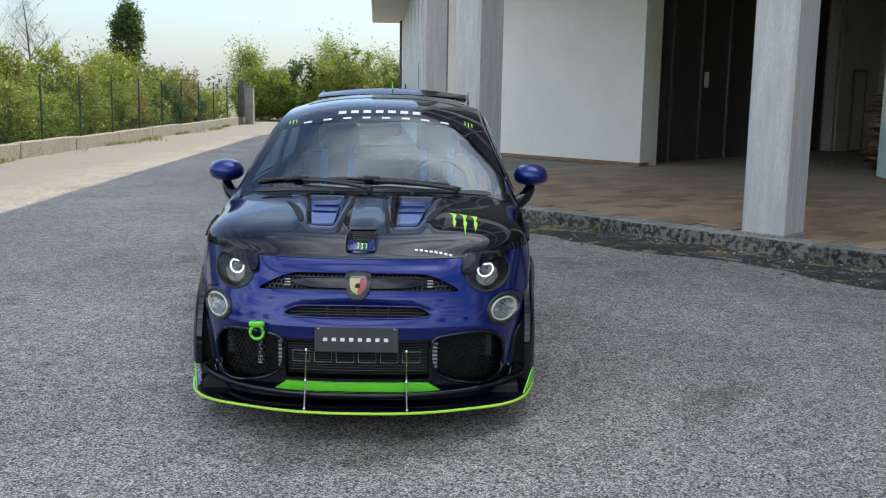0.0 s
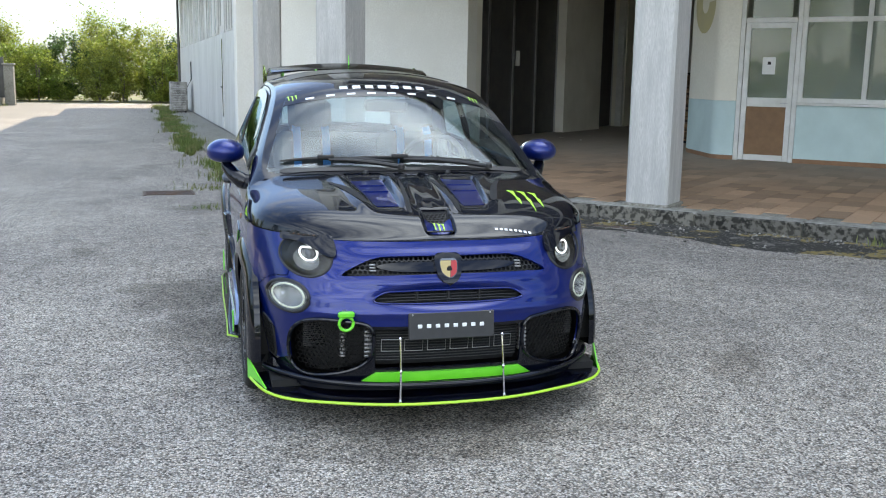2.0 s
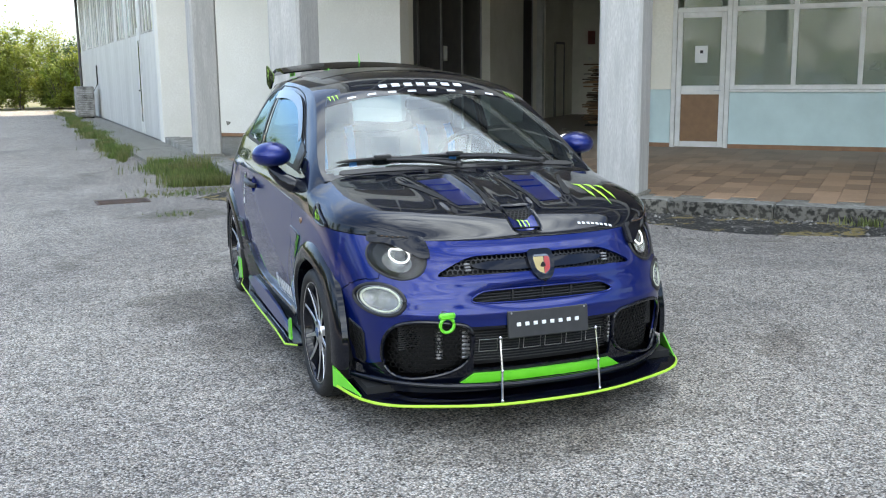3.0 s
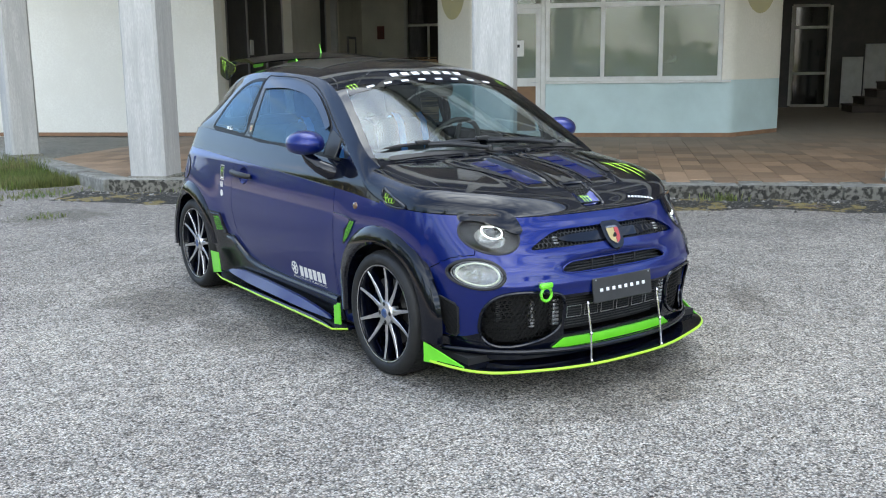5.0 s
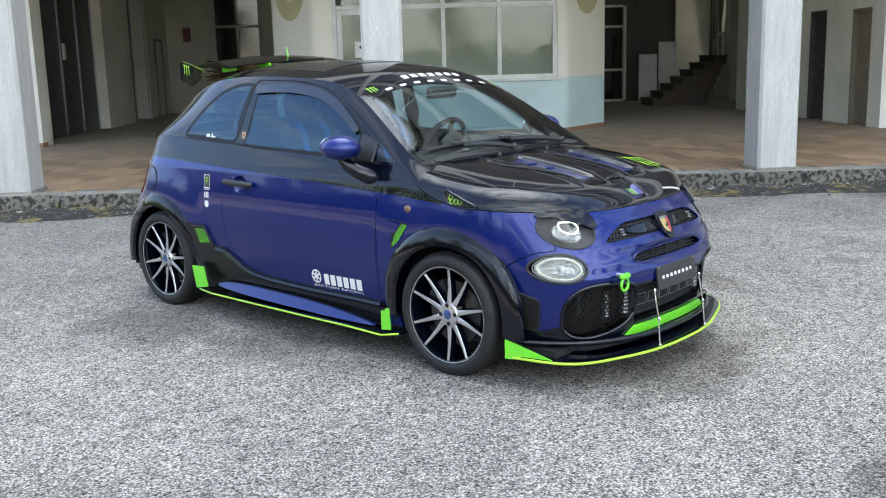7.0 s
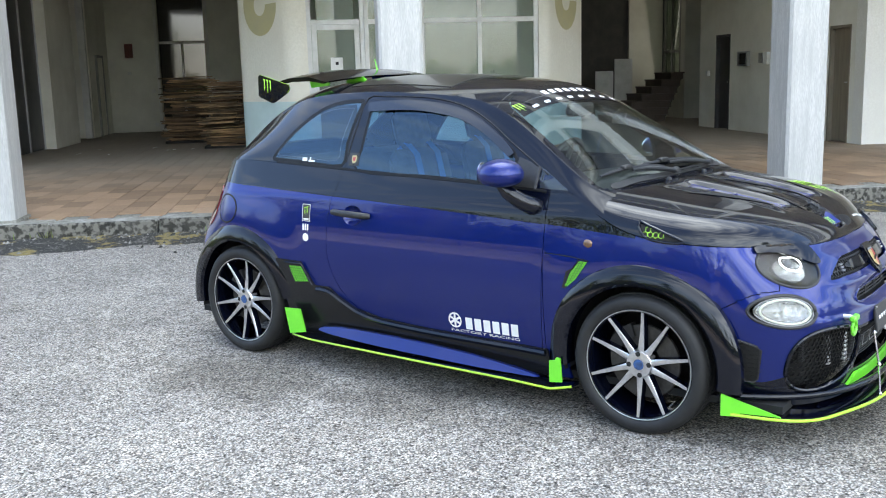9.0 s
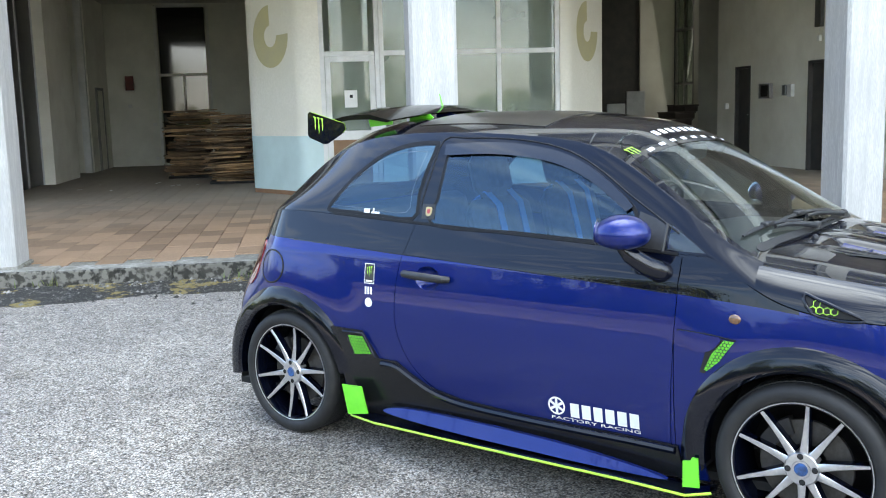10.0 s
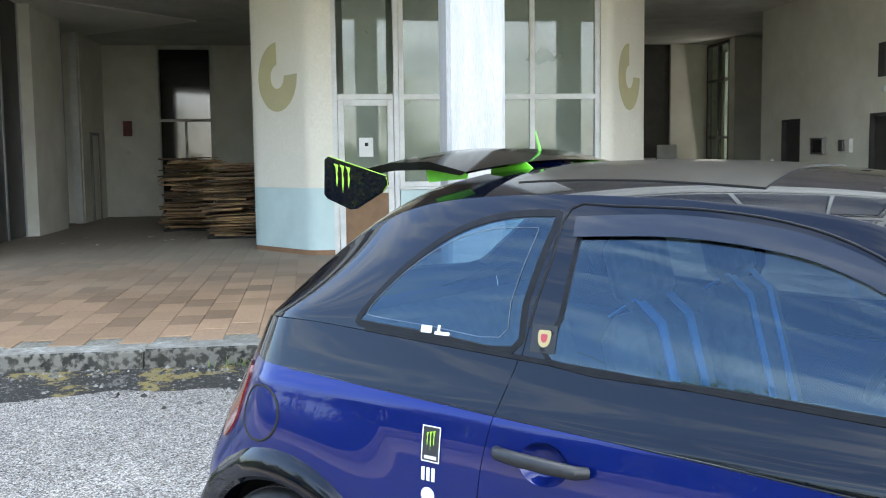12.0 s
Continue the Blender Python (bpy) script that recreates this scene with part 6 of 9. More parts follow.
# both flanks
for sx in (1, -1):
    # mirror
    mir = new("door_mirror")
    mir.parent = car
    mir["label"] = "blue door mirror on a black stalk"
    bm = bmesh.new()
    bmesh.ops.create_uvsphere(bm, u_segments=28, v_segments=18, radius=1.0, matrix=Matrix.Translation((sx * 0.832, 0.60, 1.028)) @ Matrix.Rotation(radians(-14 * sx), 4, 'Z') @ Matrix.Diagonal((0.094, 0.100, 0.066, 1)))
    for v in bm.verts:
        if v.co.y > 0.685:
            v.co.y = 0.685 + (v.co.y - 0.685) * 0.15
        if v.co.z < 1.000:  # flatter belly with a crease above it
            v.co.z = 1.000 + (v.co.z - 1.000) * 0.72
    part("cap", bm, M_BLUE, mir, "glossy blue mirror cap")
    bm = bmesh.new()
    bmesh.ops.create_uvsphere(bm, u_segments=24, v_segments=12, radius=1.0, matrix=Matrix.Translation((sx * 0.832, 0.690, 1.030)) @ Matrix.Rotation(radians(-14 * sx), 4, 'Z') @ Matrix.Diagonal((0.074, 0.006, 0.048, 1)))
    part("mirror_glass", bm, M_CHROME, mir)
    bm = bmesh.new()
    tube(bm, [(sx * 0.835, 0.60, 0.985), (sx * 0.825, 0.575, 0.955), (sx * 0.795, 0.53, 0.918), (sx * 0.755, 0.49, 0.892), (sx * 0.735, 0.475, 0.885)], [0.022, 0.030, 0.035, 0.040, 0.032], 12)
    part("stalk", bm, M_BLACK, mir, "gloss black mirror stalk")
    # handle
    hd = new("door_handle")
    hd.parent = car
    hd["label"] = "black door handle over a round cup"
    bm = bmesh.new()
    rows_ = []
    for rr, dp in ((1.03, 0.001), (0.97, -0.004), (0.8, -0.022), (0.5, -0.034), (0.02, -0.038)):
        ring = [hit_skin('x', CUP[0] + CUP[2] * rr * math.cos(2 * math.pi * k / 28), CUP[1] + CUP[3] * rr * math.sin(2 * math.pi * k / 28), 0.0) for k in range(28)]
        rows_.append([bm.verts.new((sx * (q.x + dp), q.y, q.z)) for q in ring])
    for A, C in zip(rows_, rows_[1:]):
        for k in range(28):
            bm.faces.new((A[k], A[(k + 1) % 28], C[(k + 1) % 28], C[k]))
    bmesh.ops.recalc_face_normals(bm, faces=bm.faces[:])
    if sum((f.normal.x * sx for f in bm.faces), 0.0) < 0:
        bmesh.ops.reverse_faces(bm, faces=bm.faces[:])
    part("cup", bm, M_BLUE, hd, "dished blue cup")
    bm = bmesh.new()
    pts = [hit_skin('x', y, z, o) for y, z, o in ((1.602, 0.803, 0.008), (1.585, 0.803, 0.030), (1.53, 0.800, 0.036), (1.45, 0.797, 0.036), (1.39, 0.795, 0.030), (1.372, 0.795, 0.008))]
    tube(bm, [(sx * p.x, p.y, p.z) for p in pts], [0.013, 0.0155, 0.0165, 0.0165, 0.0155, 0.013], 12)
    part("grip", bm, M_TRIM, hd, "satin black grip")
    # fuel flap on the near flank only
    if sx < 0:
        rail("fuel_flap_gap", circle_line(2.385, 0.775, 0.082, 0.073, 36), 'x', 0.0042, M_DARK, sx, 0.0005)
        part("fuel_flap", patch(circle_line(2.385, 0.775, 0.080, 0.071, 32)[:-1], 'x', 0.002, 0.002, 2, sx), M_BLUE, car, "round blue fuel flap")
    bm = bmesh.new()
    q = hit_skin('x', 0.222, 0.758, 0.0)
    bmesh.ops.create_uvsphere(bm, u_segments=16, v_segments=10, radius=1, matrix=Matrix.Translation((sx * q.x, q.y, q.z)) @ Matrix.Diagonal((0.008, 0.021, 0.017, 1)))
    part("side_repeater", bm, M_AMBER, car, "smoked amber side repeater")
    # dark corner piece behind the mirror and the smoked deflector over the window
    part("mirror_sail", patch([(0.605, 0.968), (0.605, 1.088), (0.545, 1.068), (0.500, 1.045), (0.498, 0.962)], 'x', 0.004, 0.003, 2, sx), M_SAIL, car, "matt black corner piece of the door window")
    rail("sail_post", [(0.497, 0.958), (0.496, 1.050)], 'x', 0.006, M_SAIL, sx, 0.003)
    wd = smooth_line([(1.500, 1.318), (1.30, 1.326), (1.15, 1.318), (1.00, 1.296), (0.88, 1.258), (0.78, 1.206), (0.68, 1.141), (0.632, 1.100)], 4)
    wd += smooth_line([(0.655, 1.082), (0.69, 1.106), (0.79, 1.170), (0.89, 1.218), (1.00, 1.252), (1.15, 1.274), (1.30, 1.281), (1.495, 1.274)], 4)
    part("wind_deflector", patch(wd, 'x', 0.012, 0.004, 3, sx), M_SMOKED, car, "smoked black wind deflector along the window top")
    # fender vent with green mesh; its shaded hollow is painted as black sheet and line
    fv = smooth_line([(0.412, 0.702), (0.30, 0.696), (0.262, 0.690), (0.288, 0.652), (0.330, 0.636), (0.375, 0.645), (0.402, 0.672)], 2, True)
    part("fender_vent_pocket", patch([(0.300, 0.690), (0.240, 0.684), (0.275, 0.625), (0.318, 0.565), (0.335, 0.568), (0.318, 0.630)], 'x', 0.0015, 0.001, 2, sx), M_DARK, car, "flat black sheet painted as the fender outlet's shaded mouth")
    part("fender_vent", patch(fv, 'x', 0.006, 0.005, 2, sx), M_BLUE, car, "blue fender outlet")
    rail("fender_vent_rim", [(0.418, 0.704), (0.30, 0.699), (0.214, 0.688)], 'x', 0.003, M_BLACK, sx, 0.003)
    gv = [(0.218, 0.684), (0.252, 0.686), (0.292, 0.636), (0.318, 0.580), (0.308, 0.576), (0.268, 0.612)]
    part("fender_vent_mesh", patch(gv, 'x', 0.0055, 0.002, 1, sx), M_GREEN, car, "green fender vent mesh")
    part("fender_vent_cells", honeycomb(gv, 'x', 0.0075, 0.007, 0.0015, sx, 0.001), M_TRIM, car)
    # arch extension behind the rear wheel opening with green mesh
    qv = [(2.00, 0.545), (1.835, 0.540), (1.755, 0.425), (1.66, 0.425), (1.60, 0.385), (1.50, 0.336), (1.34, 0.306), (1.08, 0.292), (0.80, 0.288), (0.42, 0.286), (0.40, 0.165), (1.0, 0.155), (1.6, 0.155), (1.93, 0.17), (1.955, 0.33), (1.975, 0.44)]
    part("side_skirt", patch(qv, 'x', 0.010, 0.012, 3, sx), M_SKIRT, car, "gloss black side skirt and arch extension")
    rail("sill_roll", smooth_line([(1.74, 0.405), (1.66, 0.40), (1.58, 0.36), (1.48, 0.315), (1.34, 0.287), (1.08, 0.275), (0.80, 0.271), (0.43, 0.268)], 4), 'x', 0.015, M_BLACK, sx, 0.010, label="rounded gloss black sill")
    gq = [(1.905, 0.515), (1.828, 0.517), (1.788, 0.442), (1.875, 0.435)]
    part("quarter_vent", patch(gq, 'x', 0.013, 0.002, 1, sx), M_GREEN, car, "green quarter vent")
    part("quarter_vent_cells", honeycomb(gq, 'x', 0.0155, 0.0085, 0.0017, sx, 0.001), M_TRIM, car)
    rail("quarter_vent_rim", [(1.93, 0.53), (1.825, 0.53), (1.765, 0.425)], 'x', 0.006, M_BLACK, sx, 0.014)
    # skirt blade and edge
    bm = bmesh.new()
    secs = []
    for y, x0, x1, z in ((1.91, 0.74, 0.80, 0.150), (1.75, 0.74, 0.835, 0.152), (1.2, 0.74, 0.842, 0.150), (0.6, 0.74, 0.840, 0.146), (0.36, 0.74, 0.845, 0.142), (0.285, 0.74, 0.80, 0.150)):
        secs.append([bm.verts.new((sx * x0, y, z + 0.012)), bm.verts.new((sx * x1, y, z + 0.008)), bm.verts.new((sx * x1, y, z - 0.002)), bm.verts.new((sx * x0, y, z - 0.004))])
    for A, C in zip(secs, secs[1:]):
        for k in range(4):
            bm.faces.new((A[k], A[(k + 1) % 4], C[(k + 1) % 4], C[k]))
    bm.faces.new(secs[0])
    bm.faces.new(secs[-1][::-1])
    bmesh.ops.recalc_face_normals(bm, faces=bm.faces[:])
    part("skirt_blade", bm, M_BLACK, car, "black flat skirt blade")
    bm = bmesh.new()
    tube(bm, [(sx * x, y, z) for y, x, z in ((1.91, 0.80, 0.153), (1.75, 0.836, 0.155), (1.2, 0.844, 0.153), (0.6, 0.842, 0.149), (0.36, 0.847, 0.145), (0.285, 0.802, 0.153))], 0.0052, 6)
    part("skirt_edge", bm, M_LIME, car, "lime edge strip on the skirt")
    wing_out = smooth_line([(1.72, 0.200), (1.64, 0.228), (1.34, 0.232), (0.95, 0.222), (0.70, 0.206), (0.44, 0.176), (0.70, 0.168), (1.0, 0.172), (1.4, 0.180)], 4, True)
    bm = patch(wing_out, 'x', 0.024, 0.014, 3, sx)
    for v in bm.verts:
        v.co.x += sx * max(0.0, 0.255 - v.co.z) * 0.55
    part("skirt_insert", bm, M_BLUE, car, "blue skirt insert")
    if sx < 0:
        decals("skirt_bars", [[(1.66 - 0.033 * k, 0.204 + 0.0012 * k), (1.64 - 0.033 * k, 0.205 + 0.0012 * k), (1.64 - 0.033 * k, 0.219 + 0.0012 * k), (1.66 - 0.033 * k, 0.218 + 0.0012 * k)] for k in range(8)], 'x', M_DECAL, sx, 0.0265, "row of small white bars")
    for pts in ([(1.935, 0.295), (1.825, 0.300), (1.795, 0.185), (1.905, 0.165)], [(0.378, 0.258), (0.352, 0.262), (0.345, 0.275), (0.325, 0.275), (0.318, 0.172), (0.378, 0.165)]):
        bm = bmesh.new()
        prism(bm, [(p[0], p[1]) for p in pts], 0, 0.007, Matrix(((0, 0, 1, 0), (1, 0, 0, 0), (0, 1, 0, 0), (0, 0, 0, 1))))
        for v in bm.verts:
            v.co.x = sx * (0.818 + v.co.x)
        bmesh.ops.recalc_face_normals(bm, faces=bm.faces[:])
        part("skirt_fin", bm, M_GREEN, car, "upright green skirt fin", smooth=False)
    # seals and visor
    border("waist_seal", smooth_line([(2.06, 1.026), (1.6, 1.006), (1.2, 0.990), (0.8, 0.973), (0.56, 0.961), (0.44, 0.953)], 4), 'x', 0.007, 0.007, M_SEAL, sx, 0.003, closed=False)
    rail("roof_seal", [(a, b) for a, b in DOOR_GH[2:-6]], 'x', 0.0035, M_SEAL, sx, 0.0)
    border("quarter_seal", QGLASS, 'x', 0.009, 0.013, M_SEAL, sx, 0.002)
    border("glass_seal", DGLASS, 'x', 0.008, 0.009, M_SEAL, sx, 0.002)
    qc = (1.80, 1.15)
    rail("window_line", [(qc[0] + (a - qc[0]) * 0.86 + 0.012, qc[1] + (b - qc[1]) * 0.80) for a, b in QGLASS + QGLASS[:1]], 'x', 0.0008, M_PALE, sx, 0.0016, label="thin pale line inside the rear side window", seg=5)
    crease = [(2.55, 0.912), (2.29, 0.903), (1.60, 0.876), (1.13, 0.858), (0.44, 0.823)]
    rail("crease_line", crease, 'x', 0.0026, M_BLACK, sx, -0.0005)
    # rear lamp
    tl = smooth_line([(2.50, 0.875), (2.58, 0.87), (2.63, 0.80), (2.62, 0.70), (2.585, 0.665), (2.53, 0.72), (2.515, 0.80)], 4, True)
    part("tail_lamp", patch(tl, 'x', 0.006, 0.006, 2, sx), M_RED, car, "red tail lamp")
    if sx < 0:
        # plain marks on the flank
        decals("flank_bars", glyph_bars(6, 0.848, 0.552, 0.305, 0.305, 1)[:0] + [[(0.842 - 0.048 * k, 0.316), (0.806 - 0.048 * k, 0.316), (0.806 - 0.048 * k, 0.372), (0.842 - 0.048 * k, 0.372)] for k in range(6)], 'x', M_DECAL, sx, 0.002, "row of tall white bars low on the door", cuts=1)
        ring_o, ring_i = circle_line(0.900, 0.352, 0.036, n=28), circle_line(0.900, 0.352, 0.029, n=28)
        quads = [[ring_o[k], ring_o[k + 1], ring_i[k + 1], ring_i[k]] for k in range(28)]
        for a in (90, 210, 330):
            c, s_ = math.cos(radians(a)), math.sin(radians(a))
            quads.append([(0.900 - 0.005 * s_ - 0.030 * c, 0.352 + 0.005 * c - 0.030 * s_), (0.900 + 0.005 * s_ - 0.030 * c, 0.352 - 0.005 * c - 0.030 * s_), (0.900 + 0.005 * s_ + 0.030 * c, 0.352 - 0.005 * c + 0.030 * s_), (0.900 - 0.005 * s_ + 0.030 * c, 0.352 + 0.005 * c + 0.030 * s_)])
        lettering("FACTORY RACING", 0.925, 0.562, 0.298, 0.0125, M_DECAL, sx, 0.002, "door_lettering", "small white words low on the door")
        decals("round_mark", quads, 'x', M_DECAL, sx, 0.002, "white ringed wheel mark", cuts=0)
        decals("sticker", [rect(1.765, 1.815, 0.745, 0.828)], 'x', M_PLATE, sx, 0.002, "small dark sticker")
        decals("sticker_edge", [rect(1.763, 1.817, 0.745, 0.748), rect(1.772, 1.808, 0.752, 0.760), rect(1.763, 1.766, 0.745, 0.83), rect(1.814, 1.817, 0.745, 0.83), rect(1.763, 1.817, 0.827, 0.83)], 'x', M_DECAL, sx, 0.003)
        decals("claw_decal", claw(1.775, 1.805, 0.772, 0.82), 'x', M_GDECAL, sx, 0.0035)
        decals("sticker_bars", [rect(1.775 + 0.015 * k, 1.785 + 0.015 * k, 0.700, 0.732) for k in range(3)], 'x', M_DECAL, sx, 0.002, "three small white bars")
        decals("round_sticker", [circle_line(1.795, 0.665, 0.020, n=20)[:-1]], 'x', M_DECAL, sx, 0.002, "round white sticker", cuts=0)
        decals("carbon_patch", [rect(1.497, 1.562, 1.022, 1.083)], 'x', M_TRIM, sx, 0.002, "dark carbon patch on the pillar", cuts=1)
        sh = [(1.528 + 0.30 * a, 1.052 + 0.34 * (b - 0.652)) for a, b in SH]
        decals("pillar_crest", [sh], 'x', M_YELLOW, sx, 0.003, "small yellow crest on the pillar", cuts=0)
        decals("pillar_crest_mark", [[(1.528 + 0.15 * a, 1.053 + 0.17 * (b - 0.652)) for a, b in SH]], 'x', M_REDE, sx, 0.004, cuts=0)
        decals("window_sticker", [rect(1.845, 1.878, 1.035, 1.052)], 'x', M_DECAL, sx, 0.003, "tiny flag sticker", cuts=0)
        decals("window_script", [rect(1.79, 1.835, 1.033, 1.041), rect(1.82, 1.828, 1.033, 1.056)], 'x', M_DECAL, sx, 0.003, "white script bars", cuts=0)

# roof, aerial and wing
part("glass_roof", patch(smooth_line([(-0.45, 1.12), (0.45, 1.12), (0.45, 1.75), (-0.45, 1.75)], 1, True), 'z', 0.003, 0.003, 4), M_TRIMR := material("satin roof panel", (0.02, 0.018, 0.016), 0.3, coat=0.4, color2=(0.03, 0.027, 0.024), scale=6.0), car, "dark roof panel")
aer = new("roof_aerial")
aer.parent = car
bm = bmesh.new()
p = hit_skin('z', 0.0, 1.93, 0.0)
box(bm, -0.02, 0.02, 1.84, 1.99, p.z - 0.01, p.z + 0.028, 0.01)
for v in bm.verts:
    if v.co.z > p.z + 0.01:
        v.co.y = 1.93 + (v.co.y - 1.93) * 0.55 + 0.02
part("aerial_base", bm, M_BLUE, aer, "blue aerial base")
bm = bmesh.new()
tube(bm, [(0, 1.945, p.z + 0.02), (0, 1.955, p.z + 0.05), (0, 1.972, p.z + 0.11)], [0.009, 0.005, 0.002], 10)
part("spike", bm, M_GREEN, aer, "green spike")
spo = new("roof_wing")
spo.parent = car
spo["label"] = "gloss black roof wing with end plates on green stays"
bm = bmesh.new()
rows_ = []
for k in range(41):
    x = -0.50 + k * 0.025
    q = (x / 0.50) ** 2
    sec = [(1.86, 1.458), (1.98, 1.492), (2.12, 1.496), (2.26, 1.478), (2.33, 1.462), (2.33, 1.454), (2.24, 1.462), (2.10, 1.474), (1.98, 1.470), (1.88, 1.450)]
    rows_.append([bm.verts.new((x, y + 0.02 * q, z - 0.054 * q * (0.55 + 0.45 * (y - 1.86) / 0.47) - 0.004)) for y, z in sec])
for A, C in zip(rows_, rows_[1:]):
    for k in range(10):
        bm.faces.new((A[k], A[(k + 1) % 10], C[(k + 1) % 10], C[k]))
bm.faces.new(rows_[0])
bm.faces.new(rows_[-1][::-1])
bmesh.ops.recalc_face_normals(bm, faces=bm.faces[:])
part("blade", bm, M_WING, spo, "gloss black wing blade")
for sx in (1, -1):
    bm = bmesh.new()
    outl = [(2.345, 1.470), (2.135, 1.415), (2.128, 1.392), (2.145, 1.372), (2.245, 1.322), (2.262, 1.320), (2.350, 1.350), (2.362, 1.362), (2.358, 1.462)]
    prism(bm, outl, 0, 0.010, Matrix(((0, 0, 1, 0), (1, 0, 0, 0), (0, 1, 0, 0), (0, 0, 0, 1))))
    for v in bm.verts:
        v.co.x = sx * (0.512 + v.co.x)
    bmesh.ops.recalc_face_normals(bm, faces=bm.faces[:])
    ep = part("end_plate", bm, M_BLACK, spo, "black wing end plate", smooth=False)
    bm = bmesh.new()
    tube(bm, [(sx * 0.517, y, z) for y, z in (outl[0], outl[1], outl[2], outl[3])], 0.0012, 6)
    part("end_plate_edge", bm, M_LIME, ep)
    bm = bmesh.new()
    for o in claw(2.325, 2.255, 1.365, 1.45):
        f = bm.faces.new([bm.verts.new((sx * 0.5235, y, z)) for y, z in o])
    part("claw_decal", bm, M_GDECAL, ep, smooth=False)
    for y in (1.90, 1.98):
        bm = bmesh.new()
        out = [(y - 0.05, 1.405), (y + 0.075, 1.395), (y + 0.085, 1.425), (y + 0.05, 1.452), (y - 0.03, 1.450), (y - 0.055, 1.43)]
        prism(bm, out, 0, 0.008, Matrix(((0, 0, 1, 0), (1, 0, 0, 0), (0, 1, 0, 0), (0, 0, 0, 1))))
        for v in bm.verts:
            v.co.x = sx * ((0.42 if y > 1.95 else 0.22) + v.co.x)
        bmesh.ops.recalc_face_normals(bm, faces=bm.faces[:])
        part("stay", bm, M_GREEN, spo, "bright green wing stay", smooth=False)

# cabin
bm = bmesh.new()
rows_ = []
for x in [-0.62 + 0.062 * k for k in range(21)]:
    rows_.append([bm.verts.new((x, y, z - 0.02 * (x / 0.6) ** 2)) for y, z in ((0.27, 0.935), (0.50, 0.958), (0.68, 0.955), (0.76, 0.90), (0.78, 0.80), (0.74, 0.62), (0.70, 0.40))])
for A, C in zip(rows_, rows_[1:]):
    for k in range(6):
        bm.faces.new((A[k], C[k], C[k + 1], A[k + 1]))
bmesh.ops.recalc_face_normals(bm, faces=bm.faces[:])
part("dashboard", bm, M_TRIM, car, "dark moulded dashboard")
wheel_c = Vector((0.33, 0.98, 0.93))
tilt = Matrix.Translation(wheel_c) @ Matrix.Rotation(radians(-62), 4, 'X')
st = new("steering_wheel")
st.parent = car
bm = bmesh.new()
tube(bm, [tilt @ Vector((0.18 * math.cos(a), 0.18 * math.sin(a), 0)) for a in [2 * math.pi * k / 32 for k in range(33)]], 0.015, 8, cap=False)
part("rim", bm, M_TRIM, st)
for a in (180, 0, 270):
    bm = bmesh.new()
    tube(bm, [tilt @ Vector((0, 0, -0.02)), tilt @ Vector((0.175 * math.cos(radians(a)), 0.175 * math.sin(radians(a)), 0))], 0.014, 6)
    part("spoke", bm, M_TRIM, st)
bm = bmesh.new()
lathe(bm, [(0, 0.0), (0.06, -0.005), (0.065, -0.03), (0.0, -0.03)], 20, tilt)
part("hub", bm, M_TRIM, st)


def seat(x, y, w):
    e = new("car_seat")
    e.parent = car
    bm = bmesh.new()
    box(bm, x - w / 2, x + w / 2, y - 0.05, y + 0.45, 0.40, 0.55, 0.05)
    part("cushion", bm, M_SEAT, e)
    bm = bmesh.new()
    box(bm, -w / 2, w / 2, -0.06, 0.06, 0.0, 0.60, 0.05, Matrix.Translation((x, y + 0.44, 0.50)) @ Matrix.Rotation(radians(-14), 4, 'X'))
    part("backrest", bm, M_SEAT, e)
    bm = bmesh.new()
    box(bm, -0.13, 0.13, -0.045, 0.045, 0.60, 0.80, 0.04, Matrix.Translation((x, y + 0.44, 0.50)) @ Matrix.Rotation(radians(-14), 4, 'X'))
    part("headrest", bm, M_SEAT, e)
    for dx in (-0.085, 0.085):
        bm = bmesh.new()
        mm = Matrix.Translation((x, y + 0.44, 0.50)) @ Matrix.Rotation(radians(-14), 4, 'X')
        P_ = [(dx, -0.066, 0.1), (dx, -0.068, 0.35), (dx, -0.068, 0.56), (dx, -0.02, 0.63), (dx, 0.06, 0.60)]
        rr = [[bm.verts.new(mm @ Vector((a + s_ * 0.022, b_, c_))) for s_ in (-1, 1)] for a, b_, c_ in P_]
        for A, C in zip(rr, rr[1:]):
            bm.faces.new((A[0], A[1], C[1], C[0]))
        thicken(bm, 0.004)
        part("harness", bm, M_BELT, e, "bright blue shoulder harness")


for x in (-0.33, 0.33):
    seat(x * 0.94, 0.87, 0.44)
bm = bmesh.new()
box(bm, -0.55, 0.55, -0.06, 0.06, 0.0, 0.55, 0.05, Matrix.Translation((0, 2.08, 0.50)) @ Matrix.Rotation(radians(-18), 4, 'X'))
box(bm, -0.55, 0.55, 1.62, 2.05, 0.38, 0.52, 0.05)
part("rear_bench", bm, M_SEAT, car)
mm = bmesh.new()
box(mm, -0.115, 0.115, -0.018, 0.018, -0.032, 0.032, 0.012, Matrix.Translation((-0.0, 0.68, 1.262)) @ Matrix.Rotation(radians(12), 4, 'X'))
part("inner_mirror", mm, M_TRIM, car, "dark inside mirror")

# ---- the setting: the building's own axes are s (along the colonnade) and d (inwards) ----
B = pose(0, 0, 0, 0, 0, -45.5)
Bi = B.inverted()


def sdw(s, d, z=0.0):
    return B @ Vector((s, d, z))


def structure(name, bm, mats, label="", cat="", matrix=None, smooth=False, kind="structure"):
    ob = finish(name, bm, mats, None, label, smooth, matrix)
    return tagged(ob, label, cat or name.split("_")[0], kind=kind)


